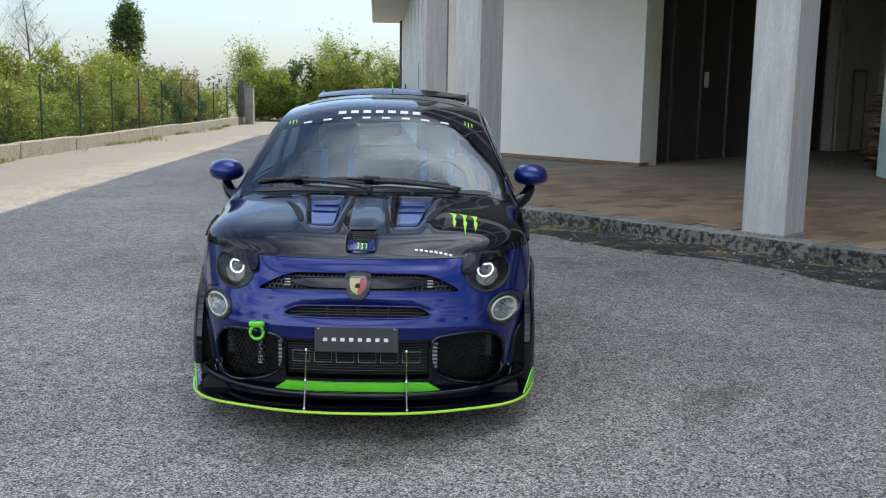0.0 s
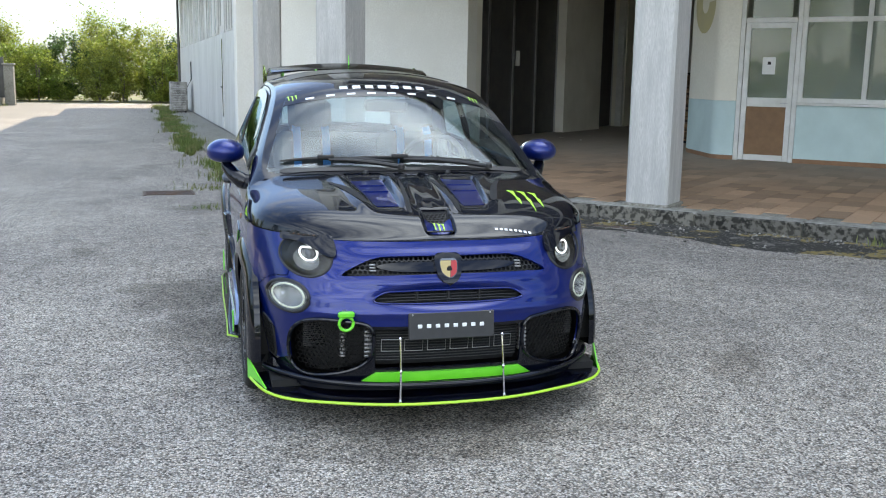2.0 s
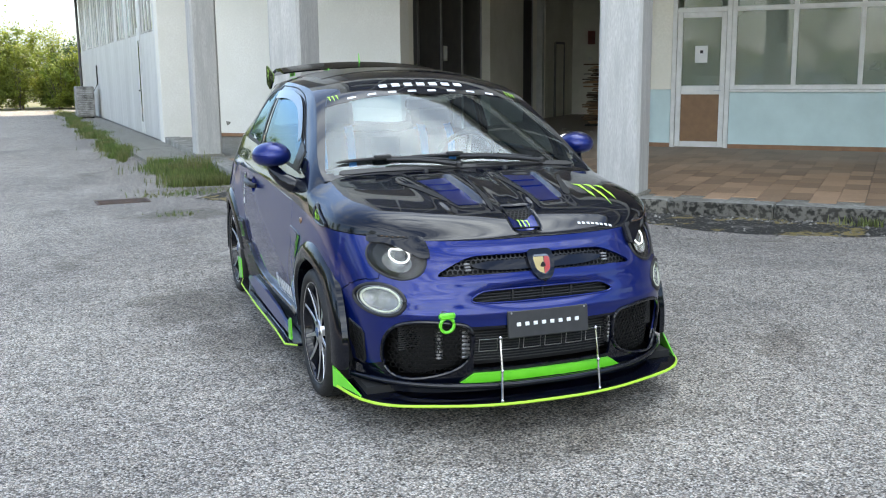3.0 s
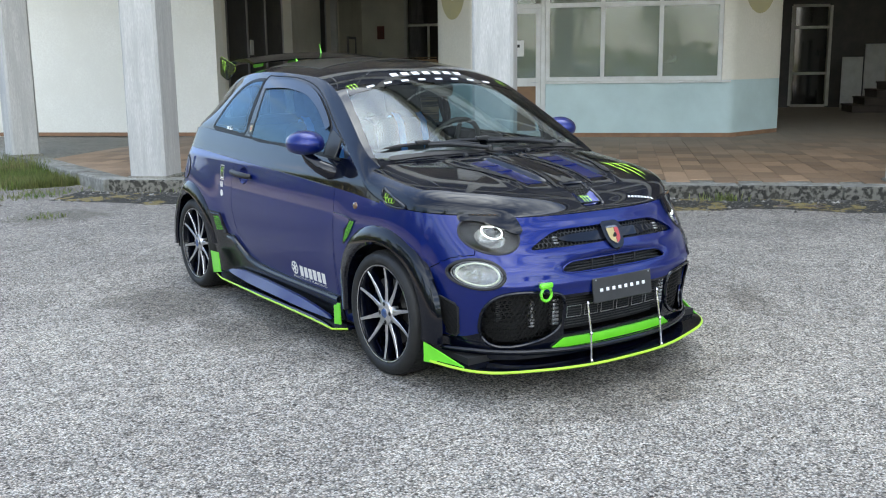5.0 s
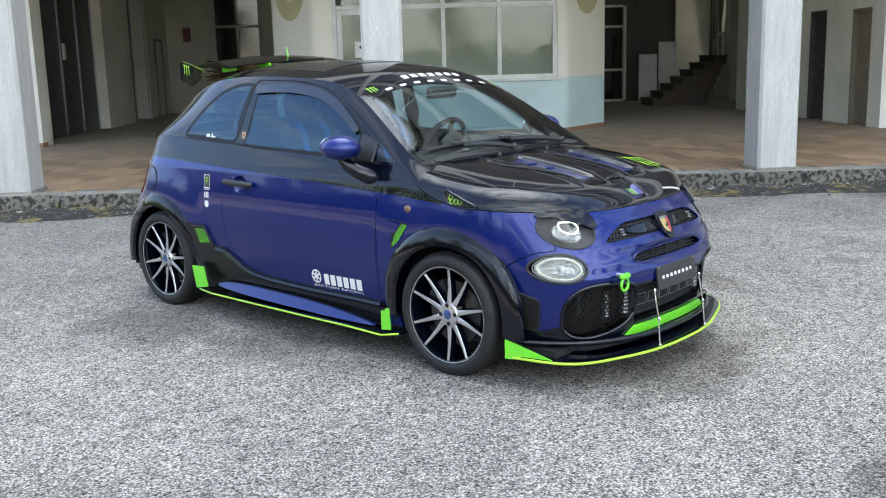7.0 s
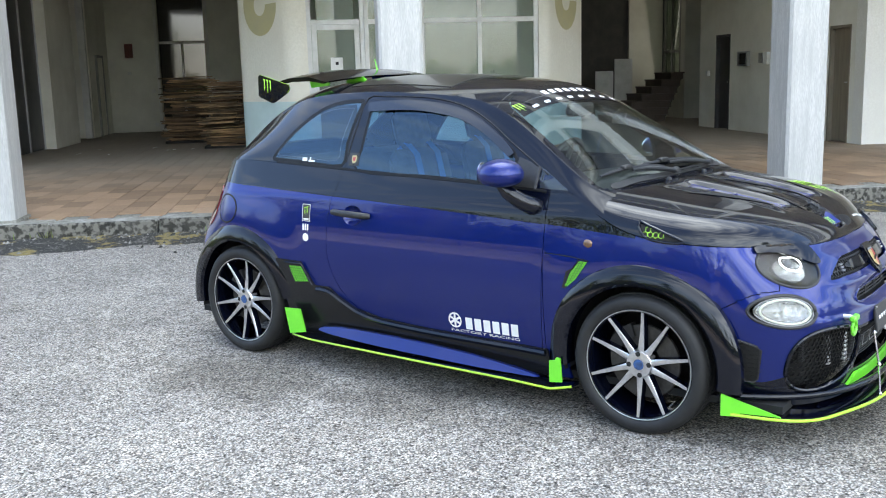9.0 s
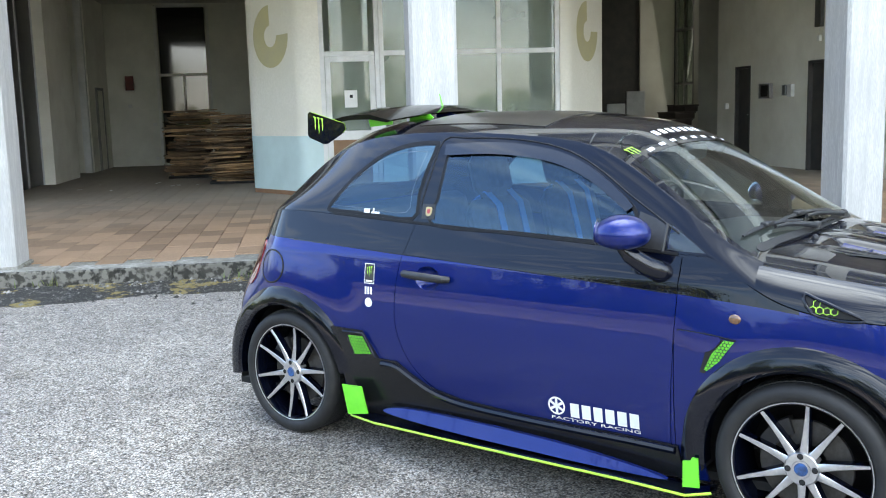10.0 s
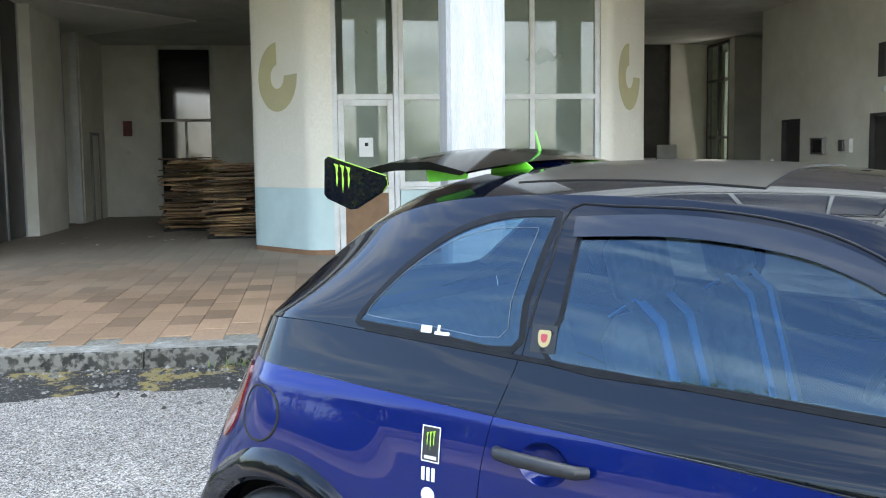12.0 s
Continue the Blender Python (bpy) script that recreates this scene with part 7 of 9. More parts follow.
M_EARTH = material("rough grass and earth", (0.10, 0.12, 0.035), 0.95, color2=(0.16, 0.13, 0.07), scale=0.5, bump=0.4, bump_scale=10)
b = bmesh.new()
b.faces.new([b.verts.new((x, y, -0.012)) for x, y in ((-1500, -1500), (1500, -1500), (1500, 1500), (-1500, 1500))])
structure("ground", b, M_EARTH, "rough grass and bare earth round the yard", "ground")
b = bmesh.new()
b.faces.new([b.verts.new((x, y, 0.0)) for x, y in ((-8.3, -45), (40, -45), (40, 12), (6, 20), (-0.6, 34), (3, 40.5), (-8.6, 40.5))])
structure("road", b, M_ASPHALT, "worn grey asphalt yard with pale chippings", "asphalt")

PLAT_Z, CEIL_Z, KD = 0.15, 4.45, 5.45
wingA = Vector((-0.10, 17.0, 0))
wing_dir = Vector((-0.070, 1.0, 0)).normalized()
wing_in = Vector((wing_dir.y, -wing_dir.x, 0))
corner = sdw(-5.28, KD)
PLATFORM = [(-5.10, KD + 0.2), (26, KD + 0.2), (26, 28), (-10, 28), tuple((Bi @ (wingA + wing_in * 1.0))[:2]), tuple((Bi @ (wingA + wing_in * 0.15))[:2])]
b = bmesh.new()
prism(b, PLATFORM, 0.0, PLAT_Z - 0.012)
structure("floor_slab", b, M_CONCRETE, "raised concrete bed of the portico", "floor", B)


def column(s, d, w=0.44, dep=0.46):
    e = thing("column", "square white-painted concrete column, weathered and streaked grey", "column", "portico columns", matrix=B @ Matrix.Translation((s, d, PLAT_Z)))
    b = bmesh.new()
    # shaft with one stepped corner
    prism(b, [(0.03, 0), (w - 0.03, 0), (w, 0.03), (w, dep - 0.03), (w - 0.03, dep), (0.03, dep), (0, dep - 0.03), (0, 0.03)], 0, CEIL_Z - PLAT_Z)
    part("shaft", b, M_COLUMN, e, smooth=False)
    b = bmesh.new()
    box(b, -0.025, w + 0.025, -0.025, dep + 0.025, -0.02, 0.03, 0.012)
    part("foot", b, M_CONCRETE, e, "worn concrete foot", smooth=False)
    return e


for s in (-5.08, -1.06, 3.25, 7.5, 11.7):
    column(s, 5.62)
q0 = column(0, 0, 0.40, 0.40)
q0.matrix_basis = Matrix.Translation((0.0, 11.55, PLAT_Z)) @ Matrix.Rotation(radians(4), 4, 'Z')


def wall(name, pts, z0, z1, thick, mat, label, openings=(), matrix=None, inward=1):
    """A straight wall from pts[0] to pts[1], (s, d), with rectangular openings (a0, a1, z0, z1) measured along it."""
    p, q = Vector((*pts[0], 0)), Vector((*pts[1], 0))
    L = (q - p).length
    dr = (q - p) / L
    nm = Vector((-dr.y, dr.x, 0)) * inward
    b = bmesh.new()
    xs = sorted({0.0, L, *[o[0] for o in openings], *[o[1] for o in openings]})
    zs = sorted({z0, z1, *[o[2] for o in openings], *[o[3] for o in openings]})
    for x0, x1 in zip(xs, xs[1:]):
        for a0, a1 in zip(zs, zs[1:]):
            xm, zm = (x0 + x1) / 2, (a0 + a1) / 2
            if any(o[0] < xm < o[1] and o[2] < zm < o[3] for o in openings):
                continue
            c = [p + dr * x0, p + dr * x1, p + dr * x1 + nm * thick, p + dr * x0 + nm * thick]
            prism(b, [(v.x, v.y) for v in c], a0, a1)
    bmesh.ops.remove_doubles(b, verts=b.verts[:], dist=1e-4)
    seen = {}
    for f in b.faces:
        seen.setdefault(tuple(sorted(v.index for v in f.verts)), []).append(f)
    b.verts.index_update()
    seen = {}
    for f in b.faces:
        seen.setdefault(tuple(sorted(v.index for v in f.verts)), []).append(f)
    bmesh.ops.delete(b, geom=[f for L_ in seen.values() if len(L_) > 1 for f in L_], context='FACES_ONLY')
    bmesh.ops.recalc_face_normals(b, faces=b.faces[:])
    return structure(name, b, mat, label, "wall", matrix if matrix is not None else B)


def bar_box(name, s0, s1, d0, d1, z0, z1, mat, parent=None, label="", bevel=0.0):
    b = bmesh.new()
    box(b, s0, s1, d0, d1, z0, z1, bevel)
    return part(name, b, mat, parent, label, smooth=False) if parent is not None else structure(name, b, mat, label, "", B)


wall("wall_white", ((-6.82, 12.35), (-12.1, 12.35)), PLAT_Z + 0.07, CEIL_Z, 0.35, M_WHITEWALL, "plain off-white rendered wall, stained at its foot", inward=-1)
bar_box("baseboard_white", -12.1, -6.825, 12.344, 12.6, PLAT_Z, PLAT_Z + 0.068, M_TERRA, None, "terracotta skirting strip")
wall("wall_right_front", ((7.3, 10.9), (26, 10.9)), PLAT_Z, CEIL_Z, 0.3, M_WHITEWALL, "white rendered wall beside the open hall")
wall("wall_hall_left", ((-7.9, 12.7), (-7.9, 24.2)), PLAT_Z, CEIL_Z, 0.25, M_HALL, "dirty plaster wall of the open hall")
wall("wall_hall_back", ((-7.9, 23.9), (-2.0, 23.9)), PLAT_Z, CEIL_Z, 0.3, M_HALL, "shaded plaster back wall of the hall", openings=((2.10, 3.47, PLAT_Z, 4.42),))
wall("wall_hall_right", ((7.3, 11.2), (7.3, 17.7)), PLAT_Z, CEIL_Z, 0.3, M_HALLR := material("pale stained hall wall", (0.78, 0.76, 0.68), 0.9, color2=(0.64, 0.61, 0.53), scale=0.9, bump=0.1, bump_scale=30), "pale stained plaster wall with doors",
     openings=((4.87, 5.58, PLAT_Z, 2.19), (1.85, 2.52, PLAT_Z, 2.17), (0.14, 0.80, PLAT_Z, 2.13)), inward=-1)
wall("wall_hall_return", ((7.6, 17.4), (12.0, 17.4)), PLAT_Z, CEIL_Z, 0.3, M_HALL, "plaster return wall of the stair hall")
# coloured near-black to stand in for an unlit opening behind the stairs
wall("wall_stair_back", ((2.9, 23.3), (7.45, 23.3)), PLAT_Z, CEIL_Z, 0.3, M_DARKDOOR, "dark back wall behind the stairs", openings=((2.12, 3.12, PLAT_Z, 2.9),))
wall("wall_stair_pier", ((7.45, 23.2), (8.45, 23.2)), PLAT_Z, CEIL_Z, 0.5, M_HALLR, "pale pier wall beside the stair window")
wall("wall_stair_far", ((8.45, 21.5), (12.0, 21.5)), PLAT_Z, CEIL_Z, 0.3, M_HALL, "plaster wall beyond the stair window")
wall("wall_stair_window", ((8.452, 23.7), (8.452, 21.802)), PLAT_Z, CEIL_Z, 0.12, M_HALL, "narrow wall round the stair window", openings=((0.50, 1.88, 1.15, 4.42),))
wall("wall_hall_end", ((12.0, 17.4), (12.0, 23.5)), PLAT_Z, CEIL_Z, 0.3, M_HALL, "plaster end wall of the stair hall", inward=-1)
for s0, s1, d0, d1 in ((-7.895, -7.07, 17.38, 19.6), (-7.895, -7.12, 21.45, 23.88), (-7.6, -6.85, 12.72, 12.95)):
    bar_box("wall_pier", s0, s1, d0, d1, PLAT_Z, CEIL_Z - 0.004, M_HALLR, None, "pale plaster pier in the hall")
bar_box("trim_hall_post", -7.30, -7.14, 21.26, 21.42, PLAT_Z, CEIL_Z - 0.004, M_FRAME, None, "thin pale post in the hall")
e = thing("door_hall", "narrow pale door in the hall's side", "door", kind="structure", matrix=B.copy())
bar_box("leaf", -7.118, -7.09, 22.25, 22.95, PLAT_Z + 0.01, 2.16, M_HALLR, e)
for d0, d1, z0, z1 in ((22.18, 22.245, PLAT_Z, 2.23), (22.955, 23.02, PLAT_Z, 2.23), (22.247, 22.953, 2.165, 2.23)):
    bar_box("jamb", -7.118, -7.07, d0, d1, z0, z1, M_TRIMH, e)
# dark glazed screen between the piers
for s_, d0, d1 in ((-7.3, 12.96, 17.37), (-7.5, 19.61, 21.44)):
    scr_ = thing("door_screen", "dark glazed metal screen doors of the hall", "door", kind="structure", matrix=B.copy())
    n_ = 4 if d1 - d0 > 2 else 1
    w_ = (d1 - d0) / n_
    for k in range(n_):
        bar_box("leaf", s_ - 0.03, s_ - 0.005, d0 + w_ * k + 0.03, d0 + w_ * (k + 1) - 0.03, PLAT_Z + 0.01, CEIL_Z - 0.02, M_DARKDOOR, scr_)
    for k in range(n_ + 1):
        bar_box("post", s_ - 0.05, s_ + 0.02, d0 + w_ * k - 0.028, d0 + w_ * k + 0.028, PLAT_Z, CEIL_Z - 0.01, M_STEEL, scr_, "grey metal post")
    if n_ > 1:
        bar_box("call_panel", s_, s_ + 0.03, 15.28, 15.42, 1.66, 1.98, M_FRAME, scr_, "pale call panel")

# chipped plaster low on the white wall
b = bmesh.new()
prism(b, [(-10.93, 0.46), (-10.80, 0.45), (-10.84, 0.40), (-10.90, 0.37)], 12.3445, 12.349, Matrix(((1, 0, 0, 0), (0, 0, 1, 0), (0, 1, 0, 0), (0, 0, 0, 1))))
structure("trim_plaster_chip", b, M_CONCRETE, "dark chip where the plaster has fallen", "plaster chip", B)
# rounded block between the two halls
def ribbon(bm, pts, z0, z1, thick):
    """A wall of even thickness along a bent line, thick to its left."""
    n = len(pts)
    ring = []
    for i, p in enumerate(pts):
        a, c = Vector(pts[max(0, i - 1)]), Vector(pts[min(n - 1, i + 1)])
        d = (c - a).normalized()
        o = Vector(p) + Vector((-d.y, d.x)) * thick
        ring.append([bm.verts.new((p[0], p[1], z0)), bm.verts.new((p[0], p[1], z1)), bm.verts.new((o.x, o.y, z1)), bm.verts.new((o.x, o.y, z0))])
    for A, C in zip(ring, ring[1:]):
        for k in range(4):
            bm.faces.new((A[k], A[(k + 1) % 4], C[(k + 1) % 4], C[k]))
    bm.faces.new(ring[0])
    bm.faces.new(ring[-1][::-1])
    bmesh.ops.recalc_face_normals(bm, faces=bm.faces[:])


FD = 12.25


def softened(pts, r):
    """A bent line with its corners rounded off."""
    out = [pts[0]]
    for a, p, c in zip(pts, pts[1:], pts[2:]):
        a, p, c = Vector(a), Vector(p), Vector(c)
        u, v = p + (a - p).normalized() * r, p + (c - p).normalized() * r
        out += [tuple(u * (1 - t) ** 2 + p * 2 * t * (1 - t) + v * t * t) for t in [k / 6 for k in range(7)]]
    return out + [pts[-1]]


left_turn = softened([(-2.90, 18.0), (-2.90, 13.45), (-2.06, FD), (-1.73, FD)], 0.16)
right_turn = softened([(2.16, FD), (2.33, FD), (3.28, 13.5), (3.28, 18.0)], 0.12)
for nm, line in (("block_left", left_turn), ("block_right", right_turn)):
    b = bmesh.new()
    ribbon(b, line, 1.10, CEIL_Z, 0.22)
    structure("wall_" + nm, b, M_CREAM, "cream rendered wall with a rounded corner", "wall", B, smooth=True)
    b = bmesh.new()
    ribbon(b, line, PLAT_Z + 0.07, 1.097, 0.22)
    structure("wall_" + nm + "_dado", b, M_PALEBLUE, "pale blue painted dado", "wall", B, smooth=True)
    b = bmesh.new()
    ribbon(b, [(x, y - 0.006) for x, y in line], PLAT_Z, PLAT_Z + 0.068, 0.2)
    structure("baseboard_" + nm, b, M_TERRA, "terracotta skirting strip", "baseboard", B, smooth=True)


def ring_mark(line, start, zc, r0, r1, a0, a1):
    """An open painted ring that follows a bent wall."""
    acc = [0.0]
    for p, q in zip(line, line[1:]):
        acc.append(acc[-1] + math.hypot(q[0] - p[0], q[1] - p[1]))

    def at(a):
        i = max(k for k in range(len(line) - 1) if acc[k] <= a + 1e-9)
        t = (a - acc[i]) / (acc[i + 1] - acc[i])
        p, q = Vector(line[i]), Vector(line[i + 1])
        d = (q - p).normalized()
        return p + (q - p) * t - Vector((-d.y, d.x)) * 0.005
    bm = bmesh.new()
    rows_ = []
    for k in range(37):
        a = radians(a0 + (a1 - a0) * k / 36)
        rows_.append([bm.verts.new((*at(start + r * math.cos(a)), zc + r * math.sin(a))) for r in (r0, (r0 + r1) / 2, r1)])
    for A, C in zip(rows_, rows_[1:]):
        for k in range(2):
            bm.faces.new((A[k], A[k + 1], C[k + 1], C[k]))
    bmesh.ops.recalc_face_normals(bm, faces=bm.faces[:])
    return bm


M_MARK = material("faded yellow paint", (0.52, 0.47, 0.26), 0.9, color2=(0.46, 0.42, 0.27), scale=2.0)
structure("trim_ring_left", ring_mark(left_turn, 5.25, 2.70, 0.17, 0.50, 92, 362), M_MARK, "faded yellow open ring painted on the wall", "trim", B)
structure("trim_ring_right", ring_mark(right_turn, 0.92, 2.70, 0.17, 0.50, 92, 362), M_MARK, "faded yellow open ring painted on the wall", "trim", B)
bar_box("wall_block_front", -0.78, 2.16, FD, FD + 0.22, PLAT_Z + 0.07, 1.055, M_PALEBLUE, None, "pale blue painted wall under the window")
bar_box("baseboard_block", -0.78, 2.16, FD - 0.005, FD + 0.2, PLAT_Z, PLAT_Z + 0.068, M_TERRA, None, "terracotta skirting strip")
bar_box("wall_block_inner", -2.5, 2.98, 15.0, 15.2, PLAT_Z, CEIL_Z, M_INNER := material("dim inner wall", (0.60, 0.63, 0.56), 0.9, color2=(0.45, 0.49, 0.43), scale=0.8), None, "dim inner wall of the closed room")

# window wall of the block
win = thing("window_block", "large white-framed window with four tall lights", "window", kind="structure", matrix=B.copy())
for s_ in (-0.75, 0.18, 1.15, 2.12):
    bar_box("mullion", s_ - 0.035, s_ + 0.035, FD + 0.03, FD + 0.12, 1.10, CEIL_Z - 0.01, M_FRAME, win)
for z0, z1 in ((1.10, 1.17), (2.335, 2.41), (4.36, 4.44)):
    for s0, s1 in ((-0.715, 0.145), (0.215, 1.115), (1.185, 2.085)):
        bar_box("rail", s0, s1, FD + 0.035, FD + 0.115, z0, z1, M_FRAME, win)
bar_box("window_sill", -0.80, 2.30, FD - 0.05, FD + 0.12, 1.06, 1.095, M_FRAME, win, "pale stone window sill")
for s0, s1 in ((-0.715, 0.145), (0.215, 1.115), (1.185, 2.085)):
    for z0, z1 in ((1.172, 2.333), (2.412, 4.358)):
        ob = bar_box("pane", s0, s1, FD + 0.07, FD + 0.078, z0, z1, M_PANE, win)
        ob.visible_shadow = False
dr = thing("door_block", "white glazed door with a brown lower panel", "door", kind="structure", matrix=B.copy())
for s0, s1, z0, z1 in ((-1.73, -1.66, PLAT_Z, CEIL_Z - 0.01), (-0.86, -0.79, PLAT_Z, CEIL_Z - 0.01), (-1.655, -0.865, 2.335, 2.41), (-1.655, -0.865, 4.36, 4.44)):
    bar_box("door_frame", s0, s1, FD + 0.02, FD + 0.12, z0, z1, M_FRAME, dr)
for s0, s1, z0, z1 in ((-1.65, -1.57, PLAT_Z + 0.01, 2.33), (-0.95, -0.87, PLAT_Z + 0.01, 2.33), (-1.565, -0.955, PLAT_Z + 0.01, 0.25), (-1.565, -0.955, 1.02, 1.16), (-1.565, -0.955, 2.25, 2.33)):
    bar_box("leaf_rail", s0, s1, FD + 0.03, FD + 0.075, z0, z1, M_FRAME, dr)
bar_box("lower_panel", -1.565, -0.955, FD + 0.045, FD + 0.06, 0.252, 1.018, M_BROWN, dr, "plain brown lower panel")
for z0, z1 in ((1.162, 2.248), (2.412, 4.358)):
    ob = bar_box("pane", -1.565, -0.955, FD + 0.05, FD + 0.056, z0, z1, M_PANE, dr)
    ob.visible_shadow = False
bar_box("notice", -1.36, -1.16, FD + 0.042, FD + 0.045, 1.53, 1.80, M_PAPER := material("white paper", (0.75, 0.75, 0.73), 0.8, color2=(0.66, 0.66, 0.64), scale=10.0), dr, "white paper notice on the glass")
bar_box("notice_mark", -1.28, -1.23, FD + 0.0395, FD + 0.0415, 1.68, 1.73, M_DARK, dr)
bar_box("door_handle", -1.03, -0.92, FD - 0.01, FD + 0.005, 1.075, 1.09, M_STEEL, dr, "steel lever handle")
for s0 in (-1.5, 0.4):
    t_ = thing("paper_stack", "stack of pale folders on a low shelf indoors", "papers", "papers behind the glass", matrix=B @ Matrix.Translation((s0, FD + 0.75, 0)))
    for k in range(4):
        bar_box("folder", 0.02 * (k % 2), 0.55 - 0.03 * k, 0, 0.35, 1.16 + 0.04 * k, 1.195 + 0.04 * k, M_PAPER, t_, "", 0.006)
    bar_box("shelf", -0.1, 0.8, -0.05, 0.45, 1.12, 1.155, M_FRAME, t_)
    for x in (-0.08, 0.75):
        bar_box("shelf_leg", x, x + 0.03, 0.1, 0.13, PLAT_Z, 1.118, M_FRAME, t_)

# hall window, stair window, inner doors
def glazed(name, label, s0, s1, d, zs, split, mat_frame, mat_pane, matrix=None):
    e = thing(name, label, "window", kind="structure", matrix=matrix if matrix is not None else B.copy())
    for s_ in (s0, s1):
        bar_box("jamb", s_ - 0.04, s_ + 0.04, d - 0.06, d + 0.06, zs[0], zs[-1], mat_frame, e)
    for z in zs:
        bar_box("rail", s0 + 0.042, s1 - 0.042, d - 0.055, d + 0.055, z - 0.035, z + 0.035, mat_frame, e)
    for i, (z0, z1) in enumerate(zip(zs, zs[1:])):
        cuts_ = [s0 + 0.042, s1 - 0.042] if i not in split else [s0 + 0.042, (s0 + s1) / 2, s1 - 0.042]
        if i in split:
            bar_box("mullion", cuts_[1] - 0.03, cuts_[1] + 0.03, d - 0.05, d + 0.05, z0 + 0.036, z1 - 0.036, mat_frame, e)
        for a, c in zip(cuts_, cuts_[1:]):
            bar_box("pane", a + 0.031, c - 0.031, d - 0.004, d + 0.004, z0 + 0.036, z1 - 0.036, mat_pane, e)
    return e


M_DIMPANE = material("dark reflecting glass", (0.012, 0.014, 0.014), 0.05, color2=(0.02, 0.022, 0.02), scale=2.0, spec=0.8)
glazed("window_hall", "tall white-framed dark window at the back of the hall", -5.80, -4.43, 23.95, [PLAT_Z + 0.04, 1.07, 2.57, 4.38], (0, 1), M_FRAME, M_DIMPANE)
glazed("door_stair", "white-framed glass door beside the stairs", 5.03, 6.0, 23.34, [PLAT_Z + 0.04, 1.06, 2.28, 2.85], (), M_FRAME, M_DIMPANE)
glazed("window_stair", "tall steel-framed stair window with clear panes", 0.04, 1.34, 0.0, [1.19, 1.98, 3.45, 4.38], (0, 1, 2), M_DARKDOOR, M_PANE, B @ Matrix.Translation((8.51, 23.2, 0)) @ Matrix.Rotation(radians(-90), 4, 'Z'))
M_MILK = material("pale obscured glass", (0.42, 0.47, 0.46), 0.25, color2=(0.30, 0.36, 0.35), scale=1.0)
b = bmesh.new()
box(b, 9.58, 9.6, 21.85, 24.6, 0.2, 4.4)
structure("backdrop_stair", b, emitter("daylight beyond the stair window", (0.80, 0.90, 0.88), 0.055), "pale daylight beyond the stair window", "backdrop", B)
for nm, d0, d1, zt, mat, lab in (("door_dark", 16.07, 16.78, 2.19, M_DARKDOOR, "dark grey metal door in a pale wall"), ("door_grey", 13.05, 13.72, 2.17, M_DARKDOOR, "dark grey metal door in the hall"), ("door_wood", 11.34, 12.0, 2.13, material("pale brown door", (0.24, 0.20, 0.15), 0.7, color2=(0.18, 0.15, 0.11), scale=3.0, stretch=(4, 4, 0.4)), "pale brown wooden door")):
    e = thing(nm, lab, "door", kind="structure", matrix=B.copy())
    bar_box("leaf", 7.36, 7.40, d0 + 0.05, d1 - 0.05, PLAT_Z + 0.012, zt - 0.05, mat, e)
    for a, c, z0, z1 in ((d0, d0 + 0.048, PLAT_Z, zt), (d1 - 0.048, d1, PLAT_Z, zt), (d0 + 0.05, d1 - 0.05, zt - 0.048, zt)):
        bar_box("jamb", 7.285, 7.45, a, c, z0, z1, M_DARKDOOR if mat is M_DARKDOOR else mat, e)
    bar_box("door_handle", 7.33, 7.355, d0 + 0.09, d0 + 0.20, 1.16, 1.18, M_STEEL, e)
for nm, lab, d0, d1, z0, z1, mat in (("wall_box", "open grey metal wall box", 15.09, 15.55, 1.50, 1.80, M_STEEL), ("intercom", "small grey wall intercom", 14.42, 14.58, 1.55, 1.75, M_STEEL), ("fuse_box", "small pale wall switch box", 14.22, 14.38, 1.52, 1.76, M_FRAME), ("wall_lamp", "long grey wall lamp housing", 13.22, 13.42, 2.75, 3.30, M_DARKDOOR), ("switch_plate", "small white switch plate", 17.1, 17.18, 1.3, 1.42, M_FRAME)):
    e = thing(nm, lab, nm.replace("_", " "), matrix=B.copy())
    bar_box("case", 7.22, 7.298, d0, d1, z0, z1, mat, e, "", 0.006)
    if nm == "wall_box":
        # flat black plate painted as the shaded inside of the box
        bar_box("recess", 7.215, 7.2195, d0 + 0.06, d1 - 0.12, z0 + 0.04, z1 - 0.04, M_DARK, e)
    if nm == "wall_lamp":
        bar_box("socket", 7.24, 7.298, d0 + 0.06, d1 - 0.06, 2.50, 2.60, M_FRAME, e, "", 0.004)
        b = bmesh.new()
        tube(b, [(7.28, 13.30, 2.60), (7.275, 13.33, 2.68), (7.28, 13.31, 2.76)], 0.008, 6)
        part("cable", b, M_FRAME, e)
e = thing("fire_sign", "small faded red sign on the back wall", "sign", matrix=B.copy())
bar_box("sign_face", -6.66, -6.44, 23.885, 23.896, 2.18, 2.56, material("faded red sign", (0.20, 0.05, 0.04), 0.6, color2=(0.14, 0.05, 0.04), scale=8.0), e)
for s0, z0 in ((-6.62, 1.72), (-5.98, 0.30), (-6.0, 1.22)):
    e = thing("wall_socket", "small old socket on the back wall", "socket", "wall sockets", matrix=B.copy())
    bar_box("plate", s0, s0 + 0.10, 23.87, 23.896, z0, z0 + 0.09, M_FRAME, e, "", 0.004)
lamp_data = bpy.data.lights.new("stair_window_light", 'AREA')
lamp_data.shape, lamp_data.size, lamp_data.size_y, lamp_data.energy, lamp_data.color = 'RECTANGLE', 1.2, 3.0, 0.9, (0.9, 0.97, 1.0)
stair_light = new("stair_window_light", lamp_data)
